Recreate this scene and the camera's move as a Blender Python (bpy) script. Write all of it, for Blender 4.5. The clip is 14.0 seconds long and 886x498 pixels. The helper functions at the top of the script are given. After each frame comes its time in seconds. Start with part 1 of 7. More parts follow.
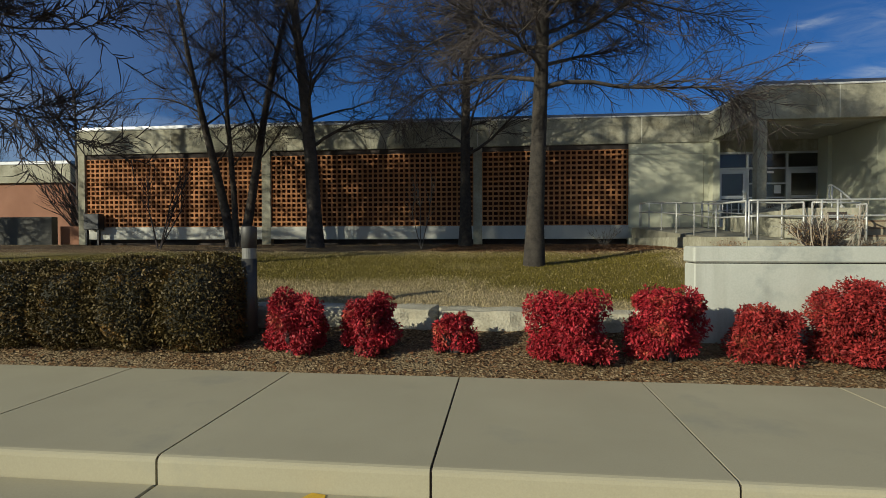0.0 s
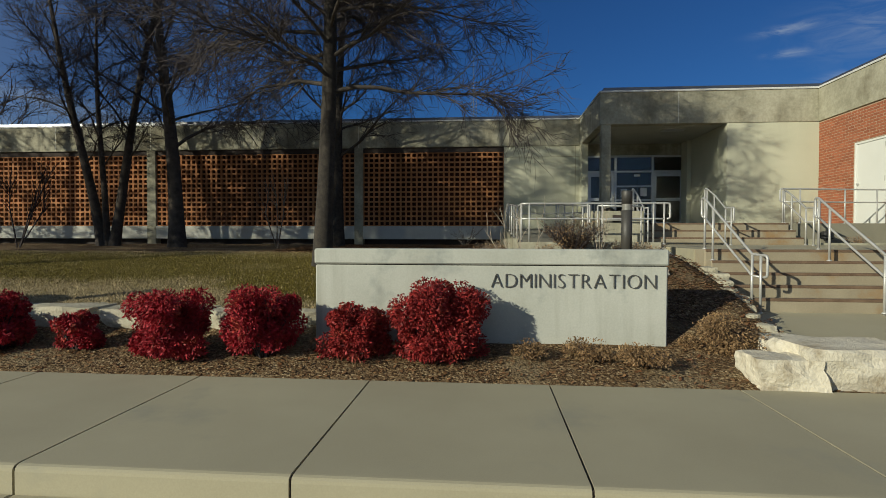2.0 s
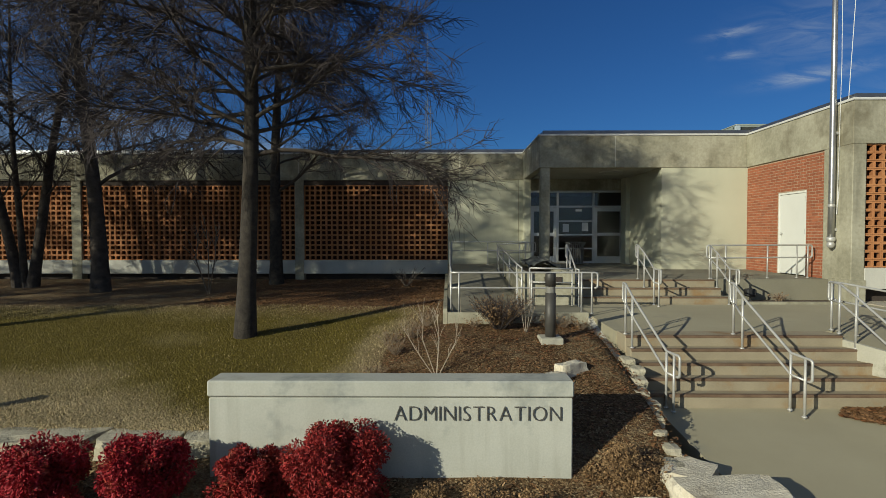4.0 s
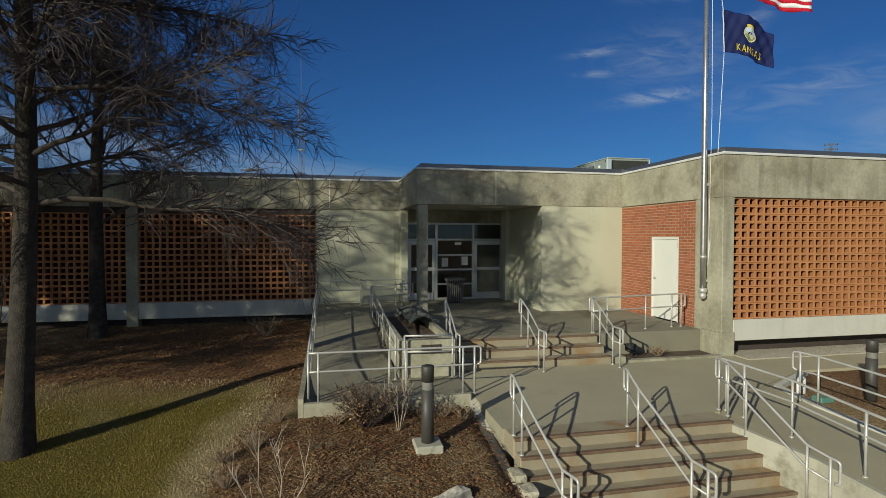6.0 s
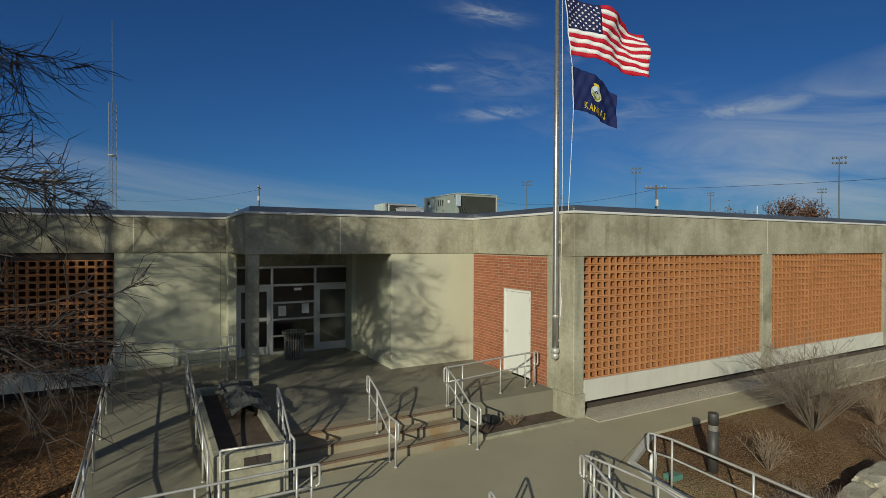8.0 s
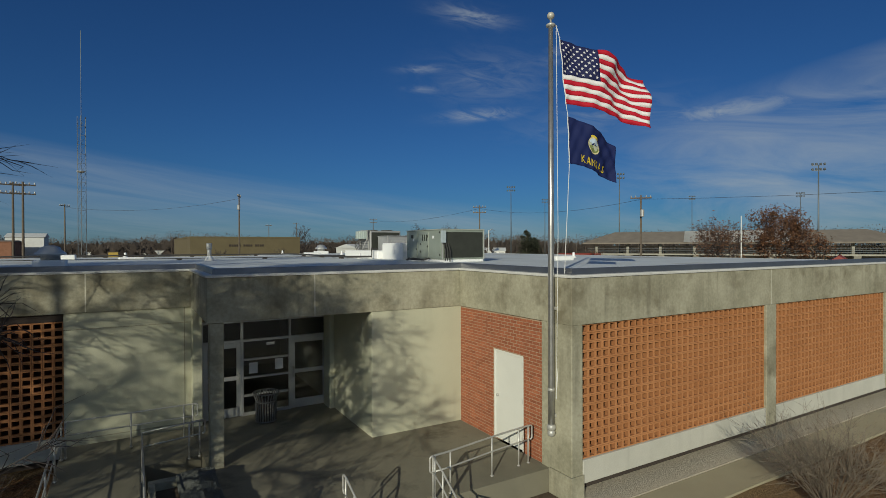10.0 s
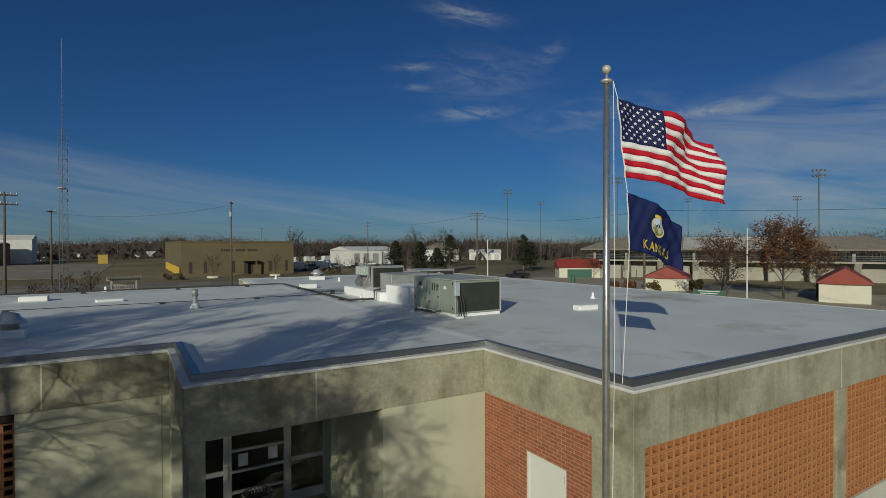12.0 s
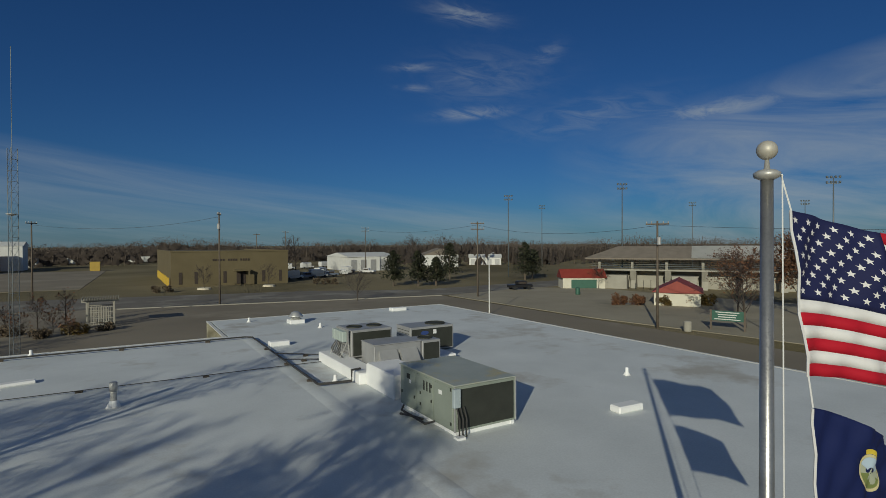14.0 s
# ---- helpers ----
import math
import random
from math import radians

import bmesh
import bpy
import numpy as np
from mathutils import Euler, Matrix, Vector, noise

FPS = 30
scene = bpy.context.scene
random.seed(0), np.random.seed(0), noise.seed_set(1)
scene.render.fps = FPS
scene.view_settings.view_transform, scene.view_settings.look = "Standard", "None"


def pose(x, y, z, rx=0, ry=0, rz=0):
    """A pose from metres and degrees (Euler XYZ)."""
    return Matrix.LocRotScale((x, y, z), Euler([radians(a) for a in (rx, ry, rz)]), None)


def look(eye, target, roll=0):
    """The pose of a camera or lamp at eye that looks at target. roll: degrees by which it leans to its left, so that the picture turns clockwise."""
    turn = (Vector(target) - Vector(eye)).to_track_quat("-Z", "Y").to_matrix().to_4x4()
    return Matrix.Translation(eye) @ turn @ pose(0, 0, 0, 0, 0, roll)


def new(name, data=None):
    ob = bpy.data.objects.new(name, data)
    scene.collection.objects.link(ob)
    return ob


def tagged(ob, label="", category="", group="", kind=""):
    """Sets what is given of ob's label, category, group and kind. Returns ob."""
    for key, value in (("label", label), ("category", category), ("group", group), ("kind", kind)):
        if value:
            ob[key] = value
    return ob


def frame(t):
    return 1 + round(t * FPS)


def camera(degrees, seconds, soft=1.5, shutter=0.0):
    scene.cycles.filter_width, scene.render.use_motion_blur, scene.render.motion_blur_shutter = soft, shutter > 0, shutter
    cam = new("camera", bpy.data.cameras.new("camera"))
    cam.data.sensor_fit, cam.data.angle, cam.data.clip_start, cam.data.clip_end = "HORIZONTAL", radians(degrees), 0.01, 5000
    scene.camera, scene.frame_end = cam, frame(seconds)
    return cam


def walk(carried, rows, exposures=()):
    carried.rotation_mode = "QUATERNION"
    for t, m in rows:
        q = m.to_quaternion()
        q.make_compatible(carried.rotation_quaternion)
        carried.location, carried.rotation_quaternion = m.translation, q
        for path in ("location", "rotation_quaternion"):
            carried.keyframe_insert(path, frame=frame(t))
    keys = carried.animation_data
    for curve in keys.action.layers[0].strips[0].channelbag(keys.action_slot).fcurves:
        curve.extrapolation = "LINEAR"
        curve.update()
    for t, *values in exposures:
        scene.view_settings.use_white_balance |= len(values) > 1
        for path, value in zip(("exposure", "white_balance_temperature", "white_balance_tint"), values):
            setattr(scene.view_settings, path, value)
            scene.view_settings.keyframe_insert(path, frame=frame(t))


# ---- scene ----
cam = camera(80.0, 14.0, soft=0.55)
PATH = [
    (0, (0.36, 0.42, 1.165), (0.137, 2.407, 1.128), -0.1),
    (0.5, (1.272, 0.495, 1.13), (1.045, 2.482, 1.092), 0.0),
    (1, (2.295, 0.50, 1.155), (2.05, 2.485, 1.116), -0.1),
    (1.5, (3.215, 0.51, 1.163), (3.012, 2.50, 1.122), 0.1),
    (2, (3.96, 0.507, 1.192), (3.792, 2.50, 1.153), 0.15),
    (2.5, (4.36, 0.497, 1.425), (4.214, 2.491, 1.386), 0.15),
    (2.7, (4.393, 0.49, 1.565), (4.254, 2.485, 1.525), 0.1),
    (4.8, (4.624, 1.263, 2.918), (4.715, 3.26, 2.857), -0.0),
    (5, (4.662, 1.428, 2.998), (4.783, 3.424, 2.942), -0.0),
    (5.5, (4.751, 1.863, 3.238), (4.994, 3.847, 3.185), 0.0),
    (6, (4.833, 2.27, 3.492), (5.261, 4.224, 3.445), 0.1),
    (6.5, (4.902, 2.657, 3.758), (5.514, 4.561, 3.715), 0.2),
    (7, (4.99, 3.0, 4.014), (5.772, 4.841, 3.975), 0.2),
    (7.5, (5.112, 3.309, 4.243), (6.03, 5.085, 4.218), 0.3),
    (8, (5.316, 3.56, 4.543), (6.279, 5.313, 4.523), 0.2),
    (8.2, (5.391, 3.66, 4.587), (6.364, 5.408, 4.582), 0.2),
    (10.5, (5.818, 4.706, 6.177), (6.84, 6.425, 6.159), -0.2),
    (11, (5.787, 5.065, 6.556), (6.816, 6.78, 6.536), -0.1),
    (11.5, (5.896, 5.597, 6.959), (6.928, 7.311, 6.938), -0.1),
    (12, (6.22, 6.282, 7.37), (7.255, 7.994, 7.349), -0.1),
    (12.5, (6.71, 7.061, 7.831), (7.748, 8.771, 7.81), -0.1),
    (13, (7.31, 7.925, 8.331), (8.347, 9.635, 8.31), -0.1),
    (13.5, (7.877, 8.839, 8.854), (8.916, 10.548, 8.832), -0.3),
    (14, (8.491, 9.798, 9.33), (9.527, 11.509, 9.31), -0.3),
]
walk(cam, [(t, look(eye, target, roll)) for t, eye, target, roll in PATH],
     exposures=((0, 0.46), (2.5, 0.28), (5, 0.3), (8, 0.05), (10.5, -0.16), (14, -0.34)))

# world, sun, exposure
SUN_DIR = Vector((-10.4, -9.16, 4.78)).normalized()
world = bpy.data.worlds.new("sky")
scene.world = world
world.use_nodes = True
wn, wl = world.node_tree.nodes, world.node_tree.links
wn.clear()
w_out = wn.new("ShaderNodeOutputWorld")
w_bg = wn.new("ShaderNodeBackground")
w_bg.inputs["Strength"].default_value = 0.043
w_sky = wn.new("ShaderNodeTexSky")
w_sky.sky_type, w_sky.sun_disc = "NISHITA", False
w_sky.sun_elevation = math.asin(SUN_DIR.z)
w_sky.sun_rotation = math.atan2(SUN_DIR.x, SUN_DIR.y)
w_sky.altitude, w_sky.air_density, w_sky.dust_density, w_sky.ozone_density = 300, 1.0, 0.3, 4.0
w_co = wn.new("ShaderNodeTexCoord")


def wmath(op, a, b=None, clamp=False):
    n = wn.new("ShaderNodeMath")
    n.operation, n.use_clamp = op, clamp
    for i, v in enumerate((a, b)):
        if v is None:
            continue
        if isinstance(v, (int, float)):
            n.inputs[i].default_value = v
        else:
            wl.new(v, n.inputs[i])
    return n.outputs[0]


# thin cirrus by compass direction and height: a low veil to the north, a broad veil to the east, a few wisps
w_sep = wn.new("ShaderNodeSeparateXYZ")
wl.new(w_co.outputs["Generated"], w_sep.inputs[0])
w_az = wmath("MULTIPLY", wmath("ARCTAN2", w_sep.outputs[0], w_sep.outputs[1]), 57.296)
w_el = wmath("MULTIPLY", wmath("ARCSINE", w_sep.outputs[2]), 57.296)


def wnoise(sx, sy, scale, detail, shift=0.0, dist=0.6):
    """Noise over direction, drawn out along a slanting line."""
    c = wn.new("ShaderNodeCombineXYZ")
    wl.new(wmath("MULTIPLY", wmath("ADD", w_az, shift), sx), c.inputs[0])
    wl.new(wmath("MULTIPLY", wmath("ADD", w_el, wmath("MULTIPLY", w_az, 0.13)), sy), c.inputs[1])
    n = wn.new("ShaderNodeTexNoise")
    n.inputs["Scale"].default_value, n.inputs["Detail"].default_value = scale, detail
    n.inputs["Roughness"].default_value, n.inputs["Distortion"].default_value = 0.62, dist
    wl.new(c.outputs[0], n.inputs[0])
    return n.outputs[0]


w_line = wmath("SUBTRACT", 9.4, wmath("MULTIPLY", wmath("ADD", w_az, 8.0), 0.115))
w_veil = wmath("MULTIPLY", wmath("SUBTRACT", w_line, w_el), 0.55, True)
w_veil = wmath("MULTIPLY", w_veil, wmath("ADD", 0.25, wmath("MULTIPLY", wmath("SUBTRACT", wnoise(0.04, 0.5, 1.0, 6), 0.36), 2.2, True)))
w_east = wmath("MULTIPLY", wmath("SUBTRACT", w_az, 42.0), 0.07, True)
w_top = wmath("ADD", 14.6, wmath("MULTIPLY", wmath("SUBTRACT", w_az, 57.7), 0.17))
w_east = wmath("MULTIPLY", w_east, wmath("MULTIPLY", wmath("SUBTRACT", w_top, w_el), 0.30, True))
w_east = wmath("MULTIPLY", w_east, wmath("MULTIPLY", wmath("SUBTRACT", wnoise(0.05, 0.22, 1.0, 9, 30.0, 0.8), 0.33), 2.4, True))
# single cirrus wisps: bearing, height, length, thickness, slant, density
w_wisp, w_fray = None, wmath("MULTIPLY", wmath("SUBTRACT", wnoise(0.22, 0.8, 1.0, 9, 12.0, 1.0), 0.40), 4.5, True)
for a, e, w, h, slant, k in ((33.6, 23.4, 3.4, 0.8, -0.16, 0.75), (34.6, 13.8, 3.6, 0.55, 0.05, 0.95), (28.4, 18.4, 2.2, 0.4, 0.04, 0.6), (28.3, 16.4, 1.6, 0.35, -0.05, 0.55), (42.4, 19.2, 1.5, 0.9, 0.25, 0.45), (36.0, 17.4, 6.0, 2.4, 0.0, 0.3), (59.0, 12.6, 5.0, 0.8, 0.06, 0.9), (47.0, 13.0, 7.0, 1.6, 0.1, 0.35)):
    u = wmath("SUBTRACT", w_az, a)
    v = wmath("MULTIPLY", wmath("SUBTRACT", wmath("SUBTRACT", w_el, e), wmath("MULTIPLY", u, slant)), 1 / h)
    u = wmath("MULTIPLY", u, 1 / w)
    g = wmath("MULTIPLY", wmath("EXPONENT", wmath("MULTIPLY", wmath("ADD", wmath("MULTIPLY", u, u), wmath("MULTIPLY", v, v)), -1.0)), k)
    w_wisp = g if w_wisp is None else wmath("MAXIMUM", w_wisp, g)
w_wisp = wmath("MULTIPLY", w_wisp, wmath("ADD", w_fray, 0.15))
# bright thin haze on the sun's side of the sky
w_dot = wn.new("ShaderNodeVectorMath")
w_dot.operation = "DOT_PRODUCT"
wl.new(w_co.outputs["Generated"], w_dot.inputs[0])
w_dot.inputs[1].default_value = SUN_DIR
w_haze = wmath("MULTIPLY", wmath("POWER", wmath("MULTIPLY", wmath("ADD", w_dot.outputs["Value"], 0.35), 0.74, True), 1.3), 0.5)
w_veil = wmath("MAXIMUM", w_veil, wmath("MULTIPLY", w_haze, 2.2))
w_cl = wmath("MAXIMUM", wmath("MULTIPLY", w_veil, 0.36), wmath("MAXIMUM", wmath("MULTIPLY", w_east, 0.72), wmath("MULTIPLY", w_wisp, 0.62)))
w_mix = wn.new("ShaderNodeMix")
w_mix.data_type = "RGBA"
wl.new(w_cl, w_mix.inputs[0])
w_tint = wn.new("ShaderNodeMix")
w_tint.data_type, w_tint.blend_type = "RGBA", "MULTIPLY"
w_tint.inputs[0].default_value = 1.0
w_tint.inputs[7].default_value = (0.32, 0.69, 1.12, 1)
wl.new(w_sky.outputs[0], w_tint.inputs[6])
wl.new(w_tint.outputs[2], w_mix.inputs[6])
w_mix.inputs[7].default_value = (8.0, 9.2, 10.0, 1)
wl.new(w_mix.outputs[2], w_bg.inputs["Color"])
wl.new(w_bg.outputs[0], w_out.inputs[0])

sun = new("sun", bpy.data.lights.new("sun", "SUN"))
sun.data.energy, sun.data.angle, sun.data.color = 3.55, radians(0.5), (0.975, 0.95, 0.775)
sun.matrix_basis = look(SUN_DIR * 60, (0, 0, 0))
scene.view_settings.exposure = 0.0

# ---------------------------------------------------------------- mesh helpers


def part(name, bm, material, parent=None, label="", smooth=False):
    """One mesh object from a bmesh in world coordinates, under a thing or a part."""
    me = bpy.data.meshes.new(name)
    bm.to_mesh(me)
    bm.free()
    for m in material if isinstance(material, (list, tuple)) else [material]:
        me.materials.append(m)
    if smooth:
        me.shade_smooth()
    ob = new(name, me)
    if parent:
        ob.parent = parent
        if parent.parent is None:
            ob.matrix_parent_inverse = parent.matrix_basis.inverted()
    if label:
        ob["label"] = label
    return ob


def twin(ob, m, parent=None):
    """Another object on the same mesh, moved by m."""
    o = ob.copy()
    scene.collection.objects.link(o)
    if parent:
        o.parent = parent
        o.matrix_parent_inverse = ob.matrix_parent_inverse
    o.matrix_basis = m
    return o


def thing(name, at=(0, 0, 0), label="", category="", group="", kind=""):
    e = new(name)
    e.empty_display_size = 0.2
    e.matrix_basis = Matrix.Translation(at)
    return tagged(e, label, category, group, kind)


def box(bm, x0, x1, y0, y1, z0, z1, bevel=0.0, m=None, seg=1):
    b = bmesh.new() if bevel else bm
    vs = [b.verts.new((x, y, z)) for z in (z0, z1) for x, y in ((x0, y0), (x1, y0), (x1, y1), (x0, y1))]
    for f in ((3, 2, 1, 0), (4, 5, 6, 7), (0, 1, 5, 4), (1, 2, 6, 5), (2, 3, 7, 6), (3, 0, 4, 7)):
        b.faces.new([vs[i] for i in f])
    if bevel:
        bmesh.ops.bevel(b, geom=b.edges[:], offset=bevel, segments=seg, affect="EDGES", profile=0.5)
        merge(bm, b, m)
    elif m is not None:
        for v in vs:
            v.co = m @ v.co
    return bm


def merge(bm, b, m=None):
    b.verts.index_update()
    vs = [bm.verts.new(m @ v.co if m is not None else v.co) for v in b.verts]
    for f in b.faces:
        bm.faces.new([vs[v.index] for v in f.verts])
    b.free()


def boxes(*rows, bevel=0.0):
    bm = bmesh.new()
    for r in rows:
        box(bm, *r, bevel=bevel)
    return bm


def prism(poly, z0, z1, bm=None):
    """Upright prism over a plan outline (counter-clockwise). z0 and z1 may be functions of x and y."""
    bm = bm or bmesh.new()
    f0 = z0 if callable(z0) else (lambda x, y: z0)
    f1 = z1 if callable(z1) else (lambda x, y: z1)
    a = [bm.verts.new((x, y, f0(x, y))) for x, y in poly]
    b = [bm.verts.new((x, y, f1(x, y))) for x, y in poly]
    n = len(poly)
    bm.faces.new(a[::-1]), bm.faces.new(b)
    for i in range(n):
        bm.faces.new((a[i], a[(i + 1) % n], b[(i + 1) % n], b[i]))
    return bm


def tube(bm, pts, r, seg=8, closed=False, cap=True):
    """A round bar along a line of points; r is one radius or one for each point."""
    pts = [Vector(p) for p in pts]
    n = len(pts)
    rs = r if isinstance(r, (list, tuple)) else [r] * n
    rings, side = [], None
    for i, p in enumerate(pts):
        a = pts[i - 1] if (i > 0 or closed) else p
        c = pts[(i + 1) % n] if (i < n - 1 or closed) else p
        d = (c - a).normalized()
        if side is None:
            side = d.orthogonal().normalized()
        side = (side - d * side.dot(d)).normalized()
        other = d.cross(side)
        k = 1.0
        if 0 < i < n - 1 or closed:
            cosv = max(0.35, math.cos((c - p).angle(p - a, 0) / 2))
            k = 1 / cosv
        rings.append([bm.verts.new(p + (side * math.cos(2 * math.pi * j / seg) + other * math.sin(2 * math.pi * j / seg)) * rs[i] * min(k, 1.25)) for j in range(seg)])
    pairs = list(zip(rings, rings[1:])) + ([(rings[-1], rings[0])] if closed else [])
    for u, v in pairs:
        for j in range(seg):
            bm.faces.new((u[j], u[(j + 1) % seg], v[(j + 1) % seg], v[j]))
    if cap and not closed:
        bm.faces.new(rings[0][::-1]), bm.faces.new(rings[-1])
    return bm


def lathe(bm, prof, seg=20, at=(0, 0, 0)):
    """Turned shape about z; prof: (radius, height) from bottom to top."""
    rings = []
    for r, z in prof:
        rings.append([bm.verts.new((at[0] + r * math.cos(2 * math.pi * j / seg), at[1] + r * math.sin(2 * math.pi * j / seg), at[2] + z)) for j in range(seg)])
    for u, v in zip(rings, rings[1:]):
        for j in range(seg):
            bm.faces.new((u[j], u[(j + 1) % seg], v[(j + 1) % seg], v[j]))
    bm.faces.new(rings[0][::-1]), bm.faces.new(rings[-1])
    return bm


def rock(bm, at, size, seed, sub=3, square=0.62):
    """A blocky weathered stone."""
    b = bmesh.new()
    bmesh.ops.create_cube(b, size=1.0)
    bmesh.ops.subdivide_edges(b, edges=b.edges[:], cuts=sub * 2 + 1, use_grid_fill=True)
    for v in b.verts:
        p = v.co * 2
        q = p.normalized()
        s = p * square + q * (1.04 - square)
        n1 = noise.noise(p * 0.9 + Vector((seed * 7.1, 0, 0)))
        n2 = noise.noise(p * 2.6 + Vector((0, seed * 3.3, 0)))
        n3 = noise.noise(p * 7.0 + Vector((0, 0, seed)))
        s *= 1 + 0.20 * n1 + 0.07 * n2 + 0.03 * n3
        v.co = Vector((at[0] + s.x * size[0] / 2, at[1] + s.y * size[1] / 2, at[2] + s.z * size[2] / 2))
    merge(bm, b)
    return bm


# ---------------------------------------------------------------- materials


def material(name, c1, c2, scale=4.0, rough=0.8, metal=0.0, bump=0.2, fine=60.0, contrast=1.0, piece=0.0, streak=0.0, streak_col=(0.12, 0.115, 0.10), spec=0.5, c3=None, c3_scale=1.2, c3_cut=0.55, island=0.0):
    """Painted or natural surface: two colours mixed by coarse and fine noise, optional third colour in patches, rain streaks, change from piece to piece."""
    m = bpy.data.materials.new(name)
    m.use_nodes = True
    nt = m.node_tree
    N, L = nt.nodes, nt.links
    bsdf = N["Principled BSDF"]
    bsdf.inputs["Roughness"].default_value = rough
    bsdf.inputs["Metallic"].default_value = metal
    bsdf.inputs["Specular IOR Level"].default_value = spec
    geo = N.new("ShaderNodeNewGeometry")

    def nz(sc, det, vec=None, rgh=0.55):
        n = N.new("ShaderNodeTexNoise")
        n.inputs["Scale"].default_value, n.inputs["Detail"].default_value, n.inputs["Roughness"].default_value = sc, det, rgh
        L.new(vec or geo.outputs["Position"], n.inputs["Vector"])
        return n.outputs[0]

    def mt(op, a, b, clamp=False):
        n = N.new("ShaderNodeMath")
        n.operation, n.use_clamp = op, clamp
        for i, v in enumerate((a, b)):
            if isinstance(v, (int, float)):
                n.inputs[i].default_value = v
            else:
                L.new(v, n.inputs[i])
        return n.outputs[0]

    def mix(f, a, b, blend="MIX"):
        n = N.new("ShaderNodeMix")
        n.data_type, n.blend_type = "RGBA", blend
        for i, v in ((0, f), (6, a), (7, b)):
            if isinstance(v, (int, float)):
                n.inputs[i].default_value = v
            elif isinstance(v, tuple):
                n.inputs[i].default_value = (*v, 1)
            else:
                L.new(v, n.inputs[i])
        return n.outputs[2]

    coarse, grain = nz(scale, 5), nz(fine, 4)
    f = mt("ADD", mt("MULTIPLY", coarse, 0.62), mt("MULTIPLY", grain, 0.38))
    f = mt("ADD", mt("MULTIPLY", mt("SUBTRACT", f, 0.5), 3.0 * contrast), 0.5, True)
    col = mix(f, c1, c2)
    if c3:
        p = mt("MULTIPLY", mt("SUBTRACT", nz(c3_scale, 6, rgh=0.65), c3_cut), 7.0, True)
        col = mix(p, col, c3)
    if streak:
        mp = N.new("ShaderNodeMapping")
        mp.inputs["Scale"].default_value = (5.0, 5.0, 0.35)
        L.new(geo.outputs["Position"], mp.inputs[0])
        s = mt("MULTIPLY", mt("SUBTRACT", nz(1.0, 6, mp.outputs[0], 0.6), 0.5), 4.0, True)
        big = mt("MULTIPLY", mt("SUBTRACT", nz(0.7, 3), 0.38), 3.0, True)
        col = mix(mt("MULTIPLY", mt("MULTIPLY", s, big), streak), col, streak_col)
    if piece:
        oi = N.new("ShaderNodeObjectInfo")
        k = mt("ADD", mt("MULTIPLY", oi.outputs["Random"], piece), 1 - piece / 2)
        col = mix(1.0, col, k, "MULTIPLY")
    if island:
        k = mt("ADD", mt("MULTIPLY", geo.outputs["Random Per Island"], island), 1 - island / 2)
        col = mix(1.0, col, k, "MULTIPLY")
    L.new(col, bsdf.inputs["Base Color"])
    L.new(mt("ADD", mt("MULTIPLY", grain, 0.24), rough - 0.12, True), bsdf.inputs["Roughness"])
    if bump:
        b = N.new("ShaderNodeBump")
        b.inputs["Strength"].default_value, b.inputs["Distance"].default_value = bump, 0.02
        L.new(mt("ADD", mt("MULTIPLY", coarse, 0.5), grain), b.inputs["Height"])
        L.new(b.outputs[0], bsdf.inputs["Normal"])
    return m


def plain(name, c, rough=0.5, metal=0.0):
    m = bpy.data.materials.new(name)
    m.use_nodes = True
    b = m.node_tree.nodes["Principled BSDF"]
    b.inputs["Base Color"].default_value = (*c, 1)
    b.inputs["Roughness"].default_value, b.inputs["Metallic"].default_value = rough, metal
    return m


CONC = material("weathered_concrete", (0.25, 0.235, 0.162), (0.43, 0.405, 0.30), 1.3, 0.9, bump=0.14, fine=16, contrast=1.15, streak=0.9, streak_col=(0.125, 0.112, 0.078), c3=(0.185, 0.165, 0.108), c3_scale=0.9, c3_cut=0.53)
CHEEK = material("stained_cheek_concrete", (0.34, 0.325, 0.25), (0.48, 0.46, 0.37), 1.6, 0.9, bump=0.15, streak=0.7, c3=(0.22, 0.20, 0.14), c3_scale=1.8, c3_cut=0.56)
SEALANT = material("pale_sealant", (0.48, 0.46, 0.36), (0.58, 0.56, 0.46), 5, 0.8, bump=0.05)
CONC_BEAM = material("pale_concrete_beam", (0.46, 0.45, 0.385), (0.575, 0.56, 0.485), 1.3, 0.9, bump=0.2, streak=0.25)
SIGN_CONC = material("sign_concrete", (0.38, 0.385, 0.325), (0.50, 0.50, 0.43), 1.1, 0.88, bump=0.12, streak=0.9, streak_col=(0.24, 0.23, 0.175), c3=(0.27, 0.285, 0.255), c3_scale=1.5, c3_cut=0.53)
WALK = material("walk_concrete", (0.312, 0.278, 0.182), (0.410, 0.370, 0.247), 0.7, 0.9, bump=0.07, fine=110, contrast=0.8, piece=0.07, c3=(0.29, 0.275, 0.20), c3_scale=0.8, c3_cut=0.57)
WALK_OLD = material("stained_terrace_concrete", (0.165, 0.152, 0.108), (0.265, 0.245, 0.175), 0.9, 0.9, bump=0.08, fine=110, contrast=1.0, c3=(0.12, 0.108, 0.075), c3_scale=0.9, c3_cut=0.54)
STEP = material("stained_step_concrete", (0.245, 0.205, 0.135), (0.35, 0.30, 0.205), 2.2, 0.9, bump=0.3, c3=(0.28, 0.18, 0.085), c3_scale=1.6, c3_cut=0.52)
